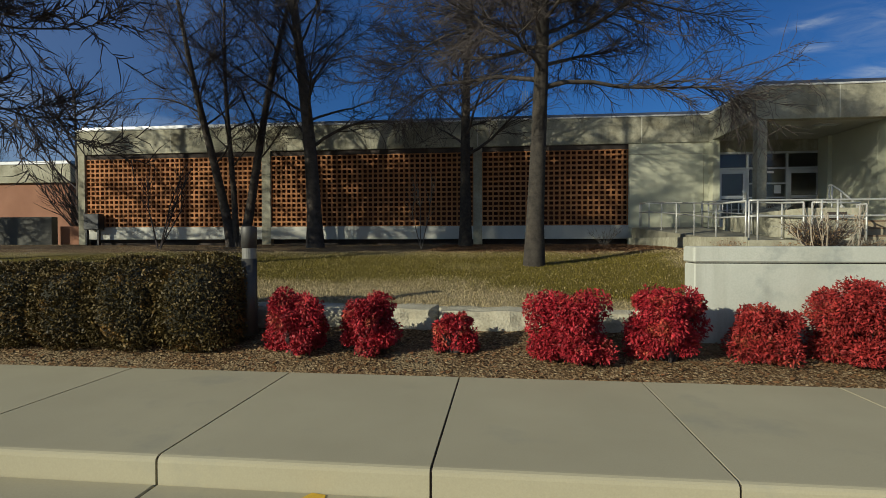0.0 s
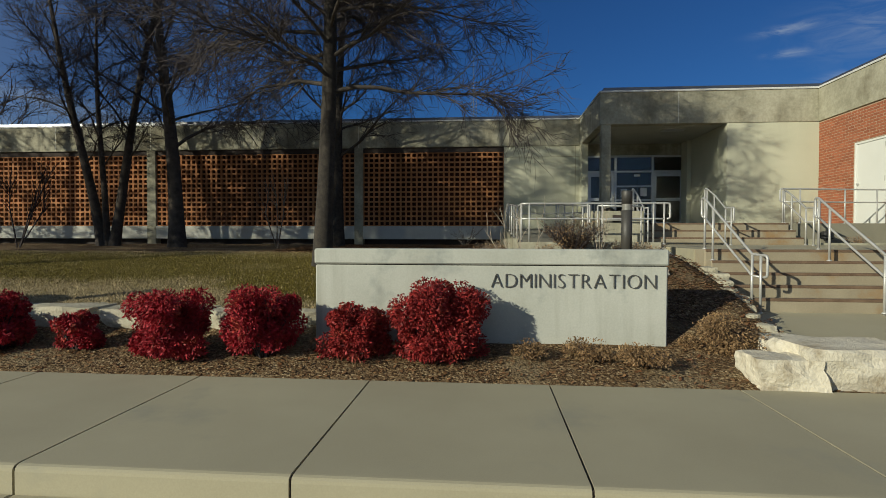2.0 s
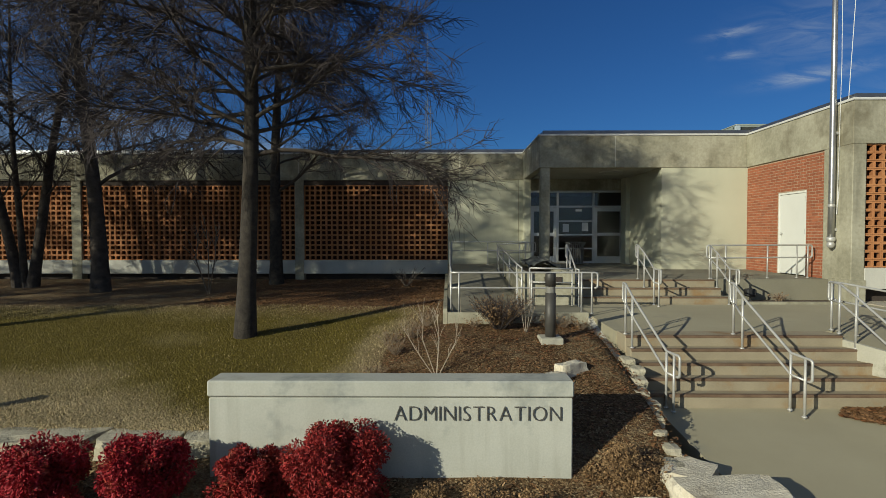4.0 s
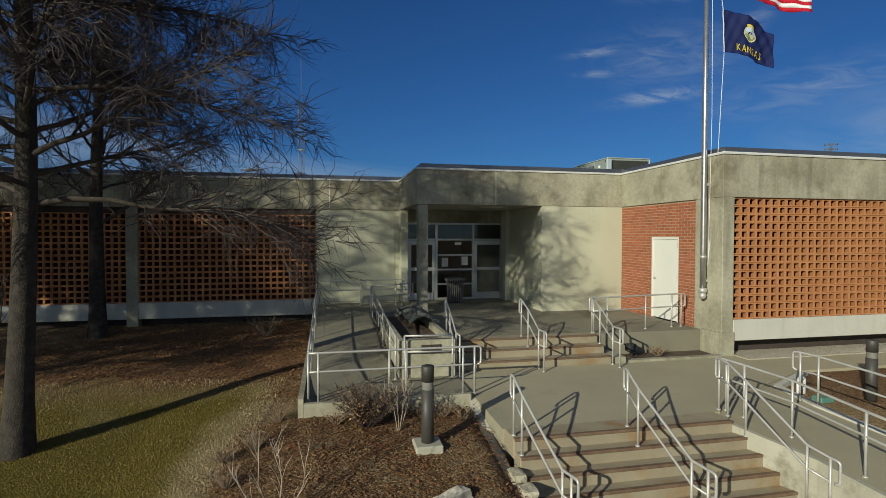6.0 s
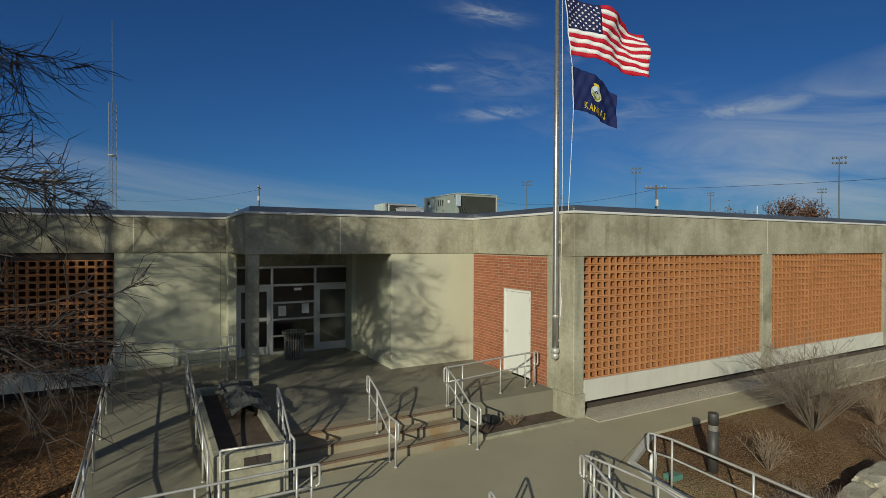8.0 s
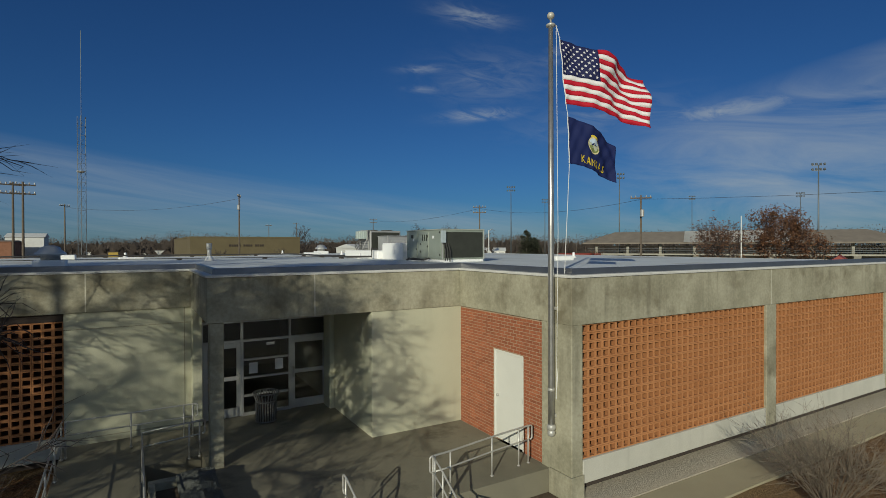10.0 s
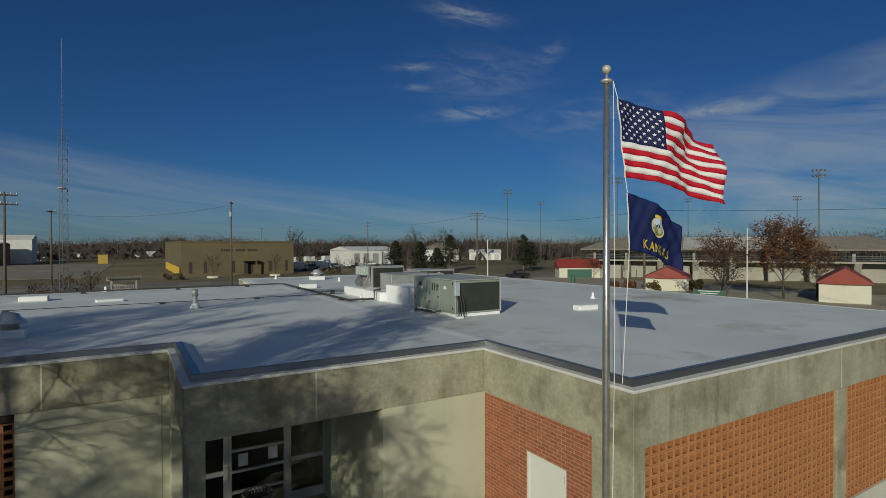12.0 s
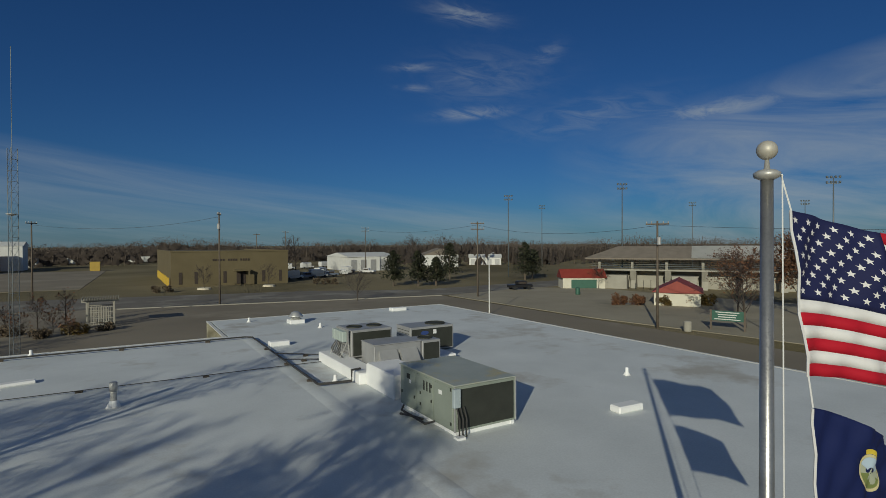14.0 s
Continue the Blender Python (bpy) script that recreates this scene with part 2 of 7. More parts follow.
CREAM = material("cream_painted_block", (0.47, 0.465, 0.335), (0.55, 0.54, 0.40), 0.9, 0.85, bump=0.12, fine=35, streak=0.15)
BRICK = material("red_brick", (0.265, 0.078, 0.036), (0.385, 0.128, 0.058), 9, 0.9, bump=0.35, fine=120, piece=0.3)
BRICK_REST = material("red_brick_joined", (0.265, 0.078, 0.036), (0.385, 0.128, 0.058), 9, 0.9, bump=0.35, fine=120, island=0.3)
MORTAR = material("mortar", (0.34, 0.22, 0.14), (0.44, 0.31, 0.21), 6, 0.95, bump=0.3)
TERRA = material("terracotta_block", (0.41, 0.165, 0.058), (0.53, 0.235, 0.092), 1.3, 0.85, bump=0.25, fine=70, piece=0.10)
TERRA_REST = material("terracotta_block_joined", (0.41, 0.165, 0.058), (0.53, 0.235, 0.092), 1.3, 0.85, bump=0.25, fine=70, island=0.10)
# darker copy of the terracotta for inner faces: shade of the holes as colour
TERRA_IN = material("terracotta_hollow_shade", (0.29, 0.115, 0.04), (0.38, 0.16, 0.06), 3, 0.95, bump=0.3, fine=90)
# near-black: stands in for shade in recesses, also colours plainly dark parts
DARKIN = material("recess_shade_and_dark", (0.04, 0.03, 0.025), (0.065, 0.05, 0.04), 3, 0.95, bump=0.1)
# near-black red: the shade behind the openwork is put into the colour
SCREEN_BACK = material("screen_back_shade", (0.07, 0.028, 0.016), (0.11, 0.042, 0.022), 3, 0.95, bump=0.1)
DOORPAINT = material("white_door_paint", (0.66, 0.66, 0.60), (0.72, 0.72, 0.66), 1.2, 0.5, bump=0.05)
ALU = material("aluminium_frame", (0.50, 0.50, 0.48), (0.58, 0.58, 0.56), 2, 0.42, metal=0.6, bump=0.03)
STEEL = material("galvanised_rail", (0.42, 0.41, 0.375), (0.56, 0.55, 0.51), 9, 0.42, metal=0.35, bump=0.05, fine=150)
POLE = material("brushed_pole", (0.34, 0.335, 0.32), (0.50, 0.49, 0.465), 6, 0.33, metal=0.8, bump=0.03, streak=0.2)
FLASH = material("grey_flashing", (0.17, 0.173, 0.178), (0.23, 0.234, 0.24), 1.5, 0.34, metal=0.8, bump=0.03)
TRIMW = material("pale_coping", (0.54, 0.535, 0.49), (0.70, 0.69, 0.65), 1.4, 0.5, bump=0.06, streak=0.3)
ROOF = material("roof_membrane", (0.57, 0.598, 0.592), (0.70, 0.73, 0.722), 0.45, 0.75, bump=0.08, fine=25, contrast=1.2, c3=(0.45, 0.435, 0.39), c3_scale=0.33, c3_cut=0.56)
ROOFW = material("white_roof_curb", (0.80, 0.80, 0.78), (0.88, 0.88, 0.86), 1.5, 0.6, bump=0.05)
BARK = material("dark_bark", (0.030, 0.024, 0.018), (0.105, 0.084, 0.066), 7, 0.95, bump=0.7, fine=60)
BARK_PALE = material("grey_bark", (0.016, 0.013, 0.010), (0.066, 0.054, 0.041), 9, 0.95, bump=0.9, fine=50)
TWIG = material("twig_bark", (0.028, 0.022, 0.021), (0.070, 0.054, 0.049), 9, 0.9, bump=0.0)
LIME = material("limestone", (0.52, 0.46, 0.34), (0.72, 0.66, 0.52), 3.5, 0.9, bump=0.6, fine=40, c3=(0.34, 0.27, 0.17), c3_scale=2.2, c3_cut=0.56)
FIELD = material("field_limestone", (0.33, 0.295, 0.205), (0.54, 0.495, 0.37), 3.0, 0.95, bump=0.7, fine=40, c3=(0.16, 0.145, 0.10), c3_scale=1.8, c3_cut=0.55)
RUBBER = plain("black_rubber", (0.02, 0.02, 0.02), 0.7)
GREENBOX = material("green_plastic_lid", (0.075, 0.20, 0.15), (0.11, 0.26, 0.20), 4, 0.5, bump=0.03)
BOLLARD = material("bronze_bollard", (0.055, 0.052, 0.046), (0.085, 0.08, 0.07), 3, 0.55, metal=0.3, bump=0.05)
WHITEP = material("white_plastic", (0.75, 0.75, 0.72), (0.82, 0.82, 0.80), 5, 0.5, bump=0.0)


def glass_material():
    m = bpy.data.materials.new("dark_glass")
    m.use_nodes = True
    b = m.node_tree.nodes["Principled BSDF"]
    b.inputs["Base Color"].default_value = (0.75, 0.8, 0.8, 1)
    b.inputs["Roughness"].default_value = 0.02
    b.inputs["Transmission Weight"].default_value = 1.0
    b.inputs["IOR"].default_value = 1.45
    return m


GLASS = glass_material()

# ---------------------------------------------------------------- ground


def ramp1(v, a, b):
    return min(1.0, max(0.0, (v - a) / (b - a)))


def profile(v, rows):
    for (a, p), (b, q) in zip(rows, rows[1:]):
        if v <= b:
            return p + (q - p) * ramp1(v, a, b)
    return rows[-1][1]


LAWN = [(4.84, -0.06), (4.9, -0.02), (5.2, 0.06), (5.75, 0.14), (6.0, 0.22), (6.35, 0.42), (7.6, 0.53), (10, 0.69), (12, 0.82), (15, 0.93), (18.4, 0.98), (24, 0.8), (34, 0.4), (43, -0.05), (62, -0.06)]
BED = [(4.84, -0.06), (4.9, -0.02), (5.2, 0.06), (5.75, 0.14), (6.0, 0.26), (6.6, 0.50), (7.6, 0.72), (8.6, 0.92), (10, 0.95), (18.4, 0.98), (24, 0.8), (34, 0.4), (43, -0.05), (62, -0.06)]
EAST = [(4.84, -0.06), (4.9, -0.02), (5.5, 0.15), (7.4, 0.65), (8.6, 0.97), (10.3, 1.02), (14, 1.0), (26, 0.5), (36, 0.0), (43, -0.05), (62, -0.06)]


def ground_z(x, y):
    if y < 4.84:
        return -0.30
    e = ramp1(x, 9.9, 11.5)
    k = ramp1(x, 2.2, 4.6)
    z = (profile(y, LAWN) * (1 - k) + profile(y, BED) * k) * (1 - e) + profile(y, EAST) * e
    z -= ramp1(x, 27, 33) * 1.1 * ramp1(z, 0.0, 0.3) if y > 4.9 else 0.0
    z = max(z, -0.06) if y > 4.9 else z
    if 6.9 < x < 11.9 and 4.9 < y < 9.2:      # under the walk, the steps and the ramp
        z = min(z, 0.02 if y < 7.4 else 0.5)
    if 6.95 < x < 10.3 and 7.35 < y < 12:
        z = min(z, 0.2)
    if y < 30:
        z += 0.018 * noise.noise(Vector((x * 0.9, y * 0.9, 0))) * ramp1(y, 4.9, 5.4)
    return z


def mulch_at(x, y):
    """1 on mulch and fallen leaves, 0 on grass."""
    n = 0.55 * noise.noise(Vector((x * 0.55, y * 0.55, 3.0))) + 0.25 * noise.noise(Vector((x * 1.7, y * 1.7, 7.0)))
    if y > 30:
        return 0.0
    edge = profile(x, [(-30, 12.6), (-2, 12.6), (0.9, 12.9), (3.0, 12.1), (5.6, 11.6)]) + n * 0.8
    m = ramp1(y - edge, -0.35, 0.35)
    m = max(m, ramp1(x - 3.35 - 0.12 * (y - 7.3) + 0.5 * n, -0.22, 0.22))
    m = max(m, ramp1(6.25 + 0.25 * n - y, -0.12, 0.12))
    if x > 5.7:
        m = 1.0
    if x > 11:
        m = max(0.0, 1 - ramp1(noise.noise(Vector((x * 0.4, y * 0.4, 9))), 0.1, 0.35) * 0.7)
    return m


def leaves_at(x, y):
    """1 where dry russet leaves lie thick."""
    n = noise.noise(Vector((x * 0.8, y * 0.8, 13.0)))
    a = ramp1(y, 11.5, 12.6) * ramp1(18.4, y, y + 1.5) * ramp1(x, -1.5, 1.5) * ramp1(5.2 - x, 0, 0.6)
    b = ramp1(1.6 - abs(x - 9.6), 0, 0.7) * ramp1(8.2 - y, 0, 0.4) * ramp1(y, 6.2, 7.0)
    c = ramp1(x, 11.4, 12.6) * 0.8
    return min(1.0, max(a, b, c) * (0.75 + 0.5 * n))


def straw_at(x, y):
    """1 where the lawn has gone to straw: the front bank and worn patches."""
    n = noise.noise(Vector((x * 0.7, y * 0.9, 21.0))) + 0.5 * noise.noise(Vector((x * 2.1, y * 2.1, 5.0)))
    front = 1 - ramp1(y + 0.5 * n, profile(x, [(-0.3, 7.3), (1.9, 6.2)]), profile(x, [(-0.3, 8.5), (1.9, 6.8)]))
    edge = ramp1(x + 0.4 * n - 0.12 * (y - 7.3), 2.75, 3.3) * 0.85
    back = ramp1(y + 0.6 * n, 11.2, 12.4) * 0.4
    return min(1.0, max(front, edge, back))


def grow(a, b, n, k):
    """Steps from a to b that widen."""
    return [a + (b - a) * (i / n) ** k for i in range(1, n + 1)]


gx = [-v for v in grow(26, 3000, 22, 3.2)][::-1] + [i * 0.2 - 26 for i in range(0, 251)] + grow(24, 3000, 26, 3.2)
gy = [-v for v in grow(0, 600, 8, 2.5)][::-1] + [4.0, 4.8, 4.85] + [4.9 + 0.15 * i for i in range(0, 91)] + grow(18.4, 3200, 60, 3.0)
verts = [(x, y, ground_z(x, y)) for y in gy for x in gx]
nx = len(gx)
faces = [(j * nx + i, j * nx + i + 1, (j + 1) * nx + i + 1, (j + 1) * nx + i) for j in range(len(gy) - 1) for i in range(nx - 1)]
me = bpy.data.meshes.new("ground")
me.from_pydata(verts, [], faces)
for key, fn in (("mulch", mulch_at), ("dryleaf", leaves_at), ("straw", straw_at)):
    at = me.attributes.new(key, "FLOAT", "POINT")
    at.data.foreach_set("value", [fn(x, y) if (-26 < x < 26 and 4 < y < 20) else (0.0 if key != "mulch" or y > 4 else 1.0) for x, y, z in verts])
me.shade_smooth()


def ground_material():
    m = bpy.data.materials.new("ground_cover")
    m.use_nodes = True
    N, L = m.node_tree.nodes, m.node_tree.links
    bsdf = N["Principled BSDF"]
    bsdf.inputs["Roughness"].default_value = 0.95
    bsdf.inputs["Specular IOR Level"].default_value = 0.15
    geo = N.new("ShaderNodeNewGeometry")

    def nz(sc, det=5):
        n = N.new("ShaderNodeTexNoise")
        n.inputs["Scale"].default_value, n.inputs["Detail"].default_value = sc, det
        L.new(geo.outputs["Position"], n.inputs["Vector"])
        return n.outputs[0]

    def ramp(f, *stops):
        r = N.new("ShaderNodeValToRGB")
        el = r.color_ramp.elements
        while len(el) < len(stops):
            el.new(0.5)
        for e, (p, c) in zip(el, stops):
            e.position, e.color = p, (*c, 1)
        L.new(f, r.inputs[0])
        return r.outputs[0]

    def mix(f, a, b):
        n = N.new("ShaderNodeMix")
        n.data_type = "RGBA"
        L.new(f, n.inputs[0]), L.new(a, n.inputs[6]), L.new(b, n.inputs[7])
        return n.outputs[2]

    def attr(k):
        a = N.new("ShaderNodeAttribute")
        a.attribute_name = k
        return a.outputs["Fac"]

    worn = N.new("ShaderNodeMath")
    worn.operation, worn.use_clamp = "ADD", True
    L.new(ramp(nz(0.5, 6), (0.56, (0, 0, 0)), (0.8, (0.5, 0.5, 0.5))), worn.inputs[0])
    L.new(attr("straw"), worn.inputs[1])
    grass = mix(worn.outputs[0], ramp(nz(55), (0.3, (0.080, 0.064, 0.011)), (0.6, (0.165, 0.128, 0.026)), (0.75, (0.27, 0.205, 0.075))), ramp(nz(48), (0.3, (0.25, 0.195, 0.10)), (0.7, (0.46, 0.37, 0.21))))
    vor = N.new("ShaderNodeTexVoronoi")
    vor.inputs["Scale"].default_value = 55
    L.new(geo.outputs["Position"], vor.inputs["Vector"])
    sep = N.new("ShaderNodeSeparateColor")
    L.new(vor.outputs["Color"], sep.inputs[0])
    mul = ramp(sep.outputs[0], (0.1, (0.078, 0.047, 0.023)), (0.55, (0.165, 0.102, 0.050)), (0.85, (0.265, 0.18, 0.095)), (1.0, (0.40, 0.31, 0.18)))
    leaf = ramp(sep.outputs[1], (0.1, (0.06, 0.028, 0.013)), (0.5, (0.16, 0.08, 0.037)), (0.9, (0.31, 0.19, 0.10)))
    far = ramp(nz(0.02, 6), (0.35, (0.13, 0.11, 0.06)), (0.6, (0.25, 0.21, 0.125)))
    drygrass = ramp(nz(60), (0.3, (0.14, 0.10, 0.055)), (0.7, (0.34, 0.265, 0.155)))
    mul = mix(ramp(nz(1.3, 6), (0.52, (0, 0, 0)), (0.66, (0.75, 0.75, 0.75))), mul, drygrass)
    c = mix(attr("mulch"), grass, mul)
    c = mix(attr("dryleaf"), c, leaf)
    sx = N.new("ShaderNodeSeparateXYZ")
    L.new(geo.outputs["Position"], sx.inputs[0])
    d = N.new("ShaderNodeMapRange")
    d.inputs[1].default_value, d.inputs[2].default_value = 24, 40
    L.new(sx.outputs[1], d.inputs[0])
    c = mix(d.outputs[0], c, far)
    L.new(c, bsdf.inputs["Base Color"])
    b = N.new("ShaderNodeBump")
    b.inputs["Strength"].default_value, b.inputs["Distance"].default_value = 0.9, 0.05
    L.new(nz(40), b.inputs["Height"])
    L.new(b.outputs[0], bsdf.inputs["Normal"])
    return m


GROUND = ground_material()
me.materials.append(GROUND)
tagged(new("ground", me), "winter lawn, brown mulch beds and bare open land", "ground", kind="structure")

ASPHALT = material("old_asphalt", (0.125, 0.112, 0.092), (0.185, 0.168, 0.14), 0.35, 0.92, bump=0.2, fine=40, c3=(0.25, 0.235, 0.20), c3_scale=0.12, c3_cut=0.5)
road = tagged(part("road", boxes((-300, 300, -14, 2.32, -0.45, -0.16)), ASPHALT), "grey asphalt street beside the kerb", "road", kind="structure")
part("paint_mark", boxes((-0.66, -0.48, 2.60, 2.98, -0.152, -0.147)), material("yellow_paint", (0.55, 0.36, 0.04), (0.66, 0.45, 0.07), 12, 0.8, bump=0.1), road, "worn yellow paint mark")

# sidewalk: slabs and kerb pieces with open joints
PANEL = 1.49
side = thing("sidewalk", (0, 4, 0), "pale grey concrete sidewalk slabs with a kerb", "sidewalk", kind="structure")
part("joint_bed", boxes((-60, 60, 3.064, 4.84, -0.4, -0.014)), DARKIN, side)


def extrude_x(prof, x0, x1):
    """A bar along x over a section of (y, z) points."""
    bm = bmesh.new()
    a, b = [bm.verts.new((x0, y, z)) for y, z in prof], [bm.verts.new((x1, y, z)) for y, z in prof]
    bm.faces.new(a), bm.faces.new(b[::-1])
    for i in range(len(prof)):
        q = (i + 1) % len(prof)
        bm.faces.new((a[i], b[i], b[q], a[q]))
    bmesh.ops.recalc_face_normals(bm, faces=bm.faces)
    return bm


SECTION = [(3.05, -0.4), (3.05, -0.034), (3.054, -0.018), (3.065, -0.007), (3.082, -0.001), (3.10, 0.0), (4.85, 0.0), (4.86, -0.008), (4.86, -0.4)]
slab = part("slab", extrude_x(SECTION, 0.007, PANEL - 0.007), WALK, side)
gut = part("gutter_slab", boxes((0.005, PANEL - 0.005, 2.30, 3.046, -0.4, -0.15), bevel=0.008), WALK, side)
for k in range(-24, 26):
    if k:
        for o in (slab, gut):
            twin(o, Matrix.Translation((k * PANEL, 0, 0)), side)

# ---------------------------------------------------------------- walks, steps, ramps


def walk_z(x, y):
    return profile(y, [(4.86, 0.0), (7.5, 0.30)])


tagged(part("walkway", prism([(7.25, 4.875), (11.2, 4.875), (11.2, 5.58), (10.40, 5.58), (10.36, 7.25), (10.24, 7.72), (7.15, 7.72), (7.15, 7.0)], -0.3, walk_z), WALK), "sloping concrete walk up to the steps", "walkway", kind="structure")

NOSE = material("worn_brown_nosing", (0.10, 0.06, 0.035), (0.20, 0.13, 0.08), 5, 0.85, bump=0.2)
steps = thing("front_steps", (8.6, 7.9, 0.3), "weathered concrete steps with rust stains", "steps", kind="structure")
TOPY, RUN, RISE, TOPZ = 8.25, 0.20, 0.15, 1.05
for k in range(5):
    z1 = TOPZ - k * RISE
    y0 = TOPY - k * RUN
    bm = boxes((7.02 + 0.012 * k, 10.10 + 0.056 * k, y0, y0 + (RUN if k else 0.36) + 0.02, z1 - RISE - 0.1, z1 - 0.001 * k), bevel=0.012)
    part("step", bm, STEP, steps)
    part("nosing", boxes((7.03 + 0.012 * k, 10.09 + 0.056 * k, y0 - 0.006, y0 + 0.055, z1 - 0.035, z1 + 0.003), bevel=0.006), NOSE, steps)



def land_z(x, y):
    return profile(y, [(8.6, 1.05), (11.4, 1.085)])


tagged(part("landing", prism([(7.0, 8.605), (10.2, 8.605), (10.45, 8.9), (13.2, 10.2), (40, 10.2), (40, 11.04), (12.95, 11.04), (12.95, 11.40), (12.56, 11.40), (12.56, 11.32), (7.0, 11.32)], 0.2, land_z), WALK), "concrete landing and walk between the steps", "landing", kind="structure")
bm = bmesh.new()
prism([(6.72, 7.3), (7.015, 7.45), (7.015, 9.95), (6.93, 9.95)], 0.2, lambda x, y: profile(y, [(7.3, 0.38), (8.3, 1.02), (8.7, 1.06), (12, 1.07)]), bm)
tagged(part("cheek_kerb", bm, CONC_BEAM), "low concrete kerb along the steps", "kerb", kind="structure")


def ramp_z(x, y):
    return 1.05 - 0.085 * max(0.0, 8.9 - y)


tagged(part("cheek_wall", prism([(10.42, 5.6), (10.48, 5.6), (10.42, 7.25), (10.15, 8.24), (10.15, 8.9), (10.085, 8.9), (10.085, 8.24), (10.36, 7.25)], -0.1, lambda x, y: ramp_z(x, y) + 0.004), CHEEK), "stained concrete wall between steps and ramp", "wall", kind="structure")
tagged(part("ramp_east", prism([(10.482, 5.6), (11.98, 5.6), (11.75, 8.6), (11.95, 9.5), (13.2, 10.19), (10.47, 8.895), (10.152, 8.895), (10.152, 8.24), (10.422, 7.25)], -0.2, ramp_z), WALK), "concrete ramp beside the steps", "ramp", kind="structure")
tagged(part("ramp_kerb", prism([(11.985, 5.6), (12.10, 5.6), (11.87, 8.6), (12.07, 9.46), (13.29, 10.1), (13.205, 10.185), (11.955, 9.495), (11.755, 8.6)], -0.2, lambda x, y: ramp_z(x, y) + 0.025), CONC_BEAM), "low kerb along the ramp", "kerb", kind="structure")
tagged(part("gravel_strip", prism([(12.9, 11.05), (30, 11.05), (30, 11.78), (12.9, 11.78)], 0.6, 1.10), material("pale_gravel", (0.36, 0.315, 0.235), (0.60, 0.54, 0.43), 22, 0.95, bump=0.9, fine=70)), "strip of pale gravel below the wall", "gravel", kind="structure")

upper = thing("upper_steps", (8.6, 11.6, 1.08), "three broad concrete steps up to the entrance", "steps", kind="structure")
for k, y0 in enumerate((11.90, 11.63, 11.36)):
    z1 = 1.53 - k * 0.15
    part("step", boxes((6.98, 10.12, y0, y0 + 0.29, z1 - 0.35, z1), bevel=0.012), STEP, upper)
    part("nosing", boxes((6.99, 10.115, y0 - 0.005, y0 + 0.05, z1 - 0.03, z1 + 0.003), bevel=0.006), NOSE, upper)

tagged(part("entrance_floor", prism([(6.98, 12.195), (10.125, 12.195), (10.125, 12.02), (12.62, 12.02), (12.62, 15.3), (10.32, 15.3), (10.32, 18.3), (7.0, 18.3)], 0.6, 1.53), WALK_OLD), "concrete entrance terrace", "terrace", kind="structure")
tagged(part("planter_wall", boxes((10.13, 10.40, 11.33, 12.01, 0.5, 1.20), (10.40, 12.55, 11.33, 11.45, 0.5, 1.13)), CONC), "low concrete planter edge below the terrace", "planter", kind="structure")
tagged(part("planter_soil", boxes((10.40, 12.55, 11.46, 12.01, 0.6, 1.09)), material("soil", (0.06, 0.04, 0.025), (0.13, 0.09, 0.06), 6, 0.95, bump=0.8)), "bare soil in the small planter", "soil", kind="structure")


def rampw_z(x, y):
    return profile(y, [(9.9, 1.10), (11.3, 1.12), (16.2, 1.50), (17.6, 1.53)])


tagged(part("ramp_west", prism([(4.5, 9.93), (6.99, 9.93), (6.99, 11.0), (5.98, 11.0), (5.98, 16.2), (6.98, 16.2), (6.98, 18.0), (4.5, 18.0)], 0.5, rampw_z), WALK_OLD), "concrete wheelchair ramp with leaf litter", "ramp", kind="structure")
tagged(part("ramp_edge", boxes((4.42, 4.495, 9.9, 18.05, 0.5, 1.20), (4.5, 6.93, 9.85, 9.925, 0.5, 1.14)), CONC), "concrete edge of the ramp", "kerb", kind="structure")
plant = thing("planter", (6.5, 12.6, 1.1), "raised concrete planter with dark soil beside the ramp", "planter")
part("wall", boxes((6.0, 6.975, 11.02, 11.22, 0.6, 1.74), (6.0, 6.10, 11.22, 14.6, 0.6, 1.74), (6.875, 6.975, 11.22, 14.6, 0.6, 1.74), (6.0, 6.975, 14.6, 14.75, 0.6, 1.74), bevel=0.01), CONC, plant)
part("soil", boxes((6.10, 6.875, 11.22, 14.6, 0.7, 1.60)), bpy.data.materials["soil"], plant)
part("plaque", boxes((6.38, 6.72, 11.005, 11.02, 1.52, 1.66)), DARKIN, plant, "dark metal plaque")

# ---------------------------------------------------------------- building

X0, YS, YP, YR, XB = -15.3, 18.44, 15.21, 11.44, 12.64   # west end, west front, porch front, east front, brick wall
ZB, ZF, ZC, ZRF = 1.42, 4.30, 5.16, 5.18                     # foot of screens, foot of fascia, top of fascia, roof
XE, YN = 27.0, 40.8                                          # east side, north side
YNW = 35.2                                                   # north side of the west wing


def wallbox(name, label, rows, mat, bevel=0.0):
    return tagged(part(name, boxes(*rows, bevel=bevel), mat), label, "wall", kind="structure")


# fascia runs: each is one beam with thickness, a pale coping strip and a dark metal edge
def fascia(name, x0, x1, y0, y1):
    tagged(part(name, boxes((x0, x1, y0, y1, ZF, ZC), bevel=0.006), CONC), "weathered concrete fascia beam with rain stains", "fascia", kind="structure")


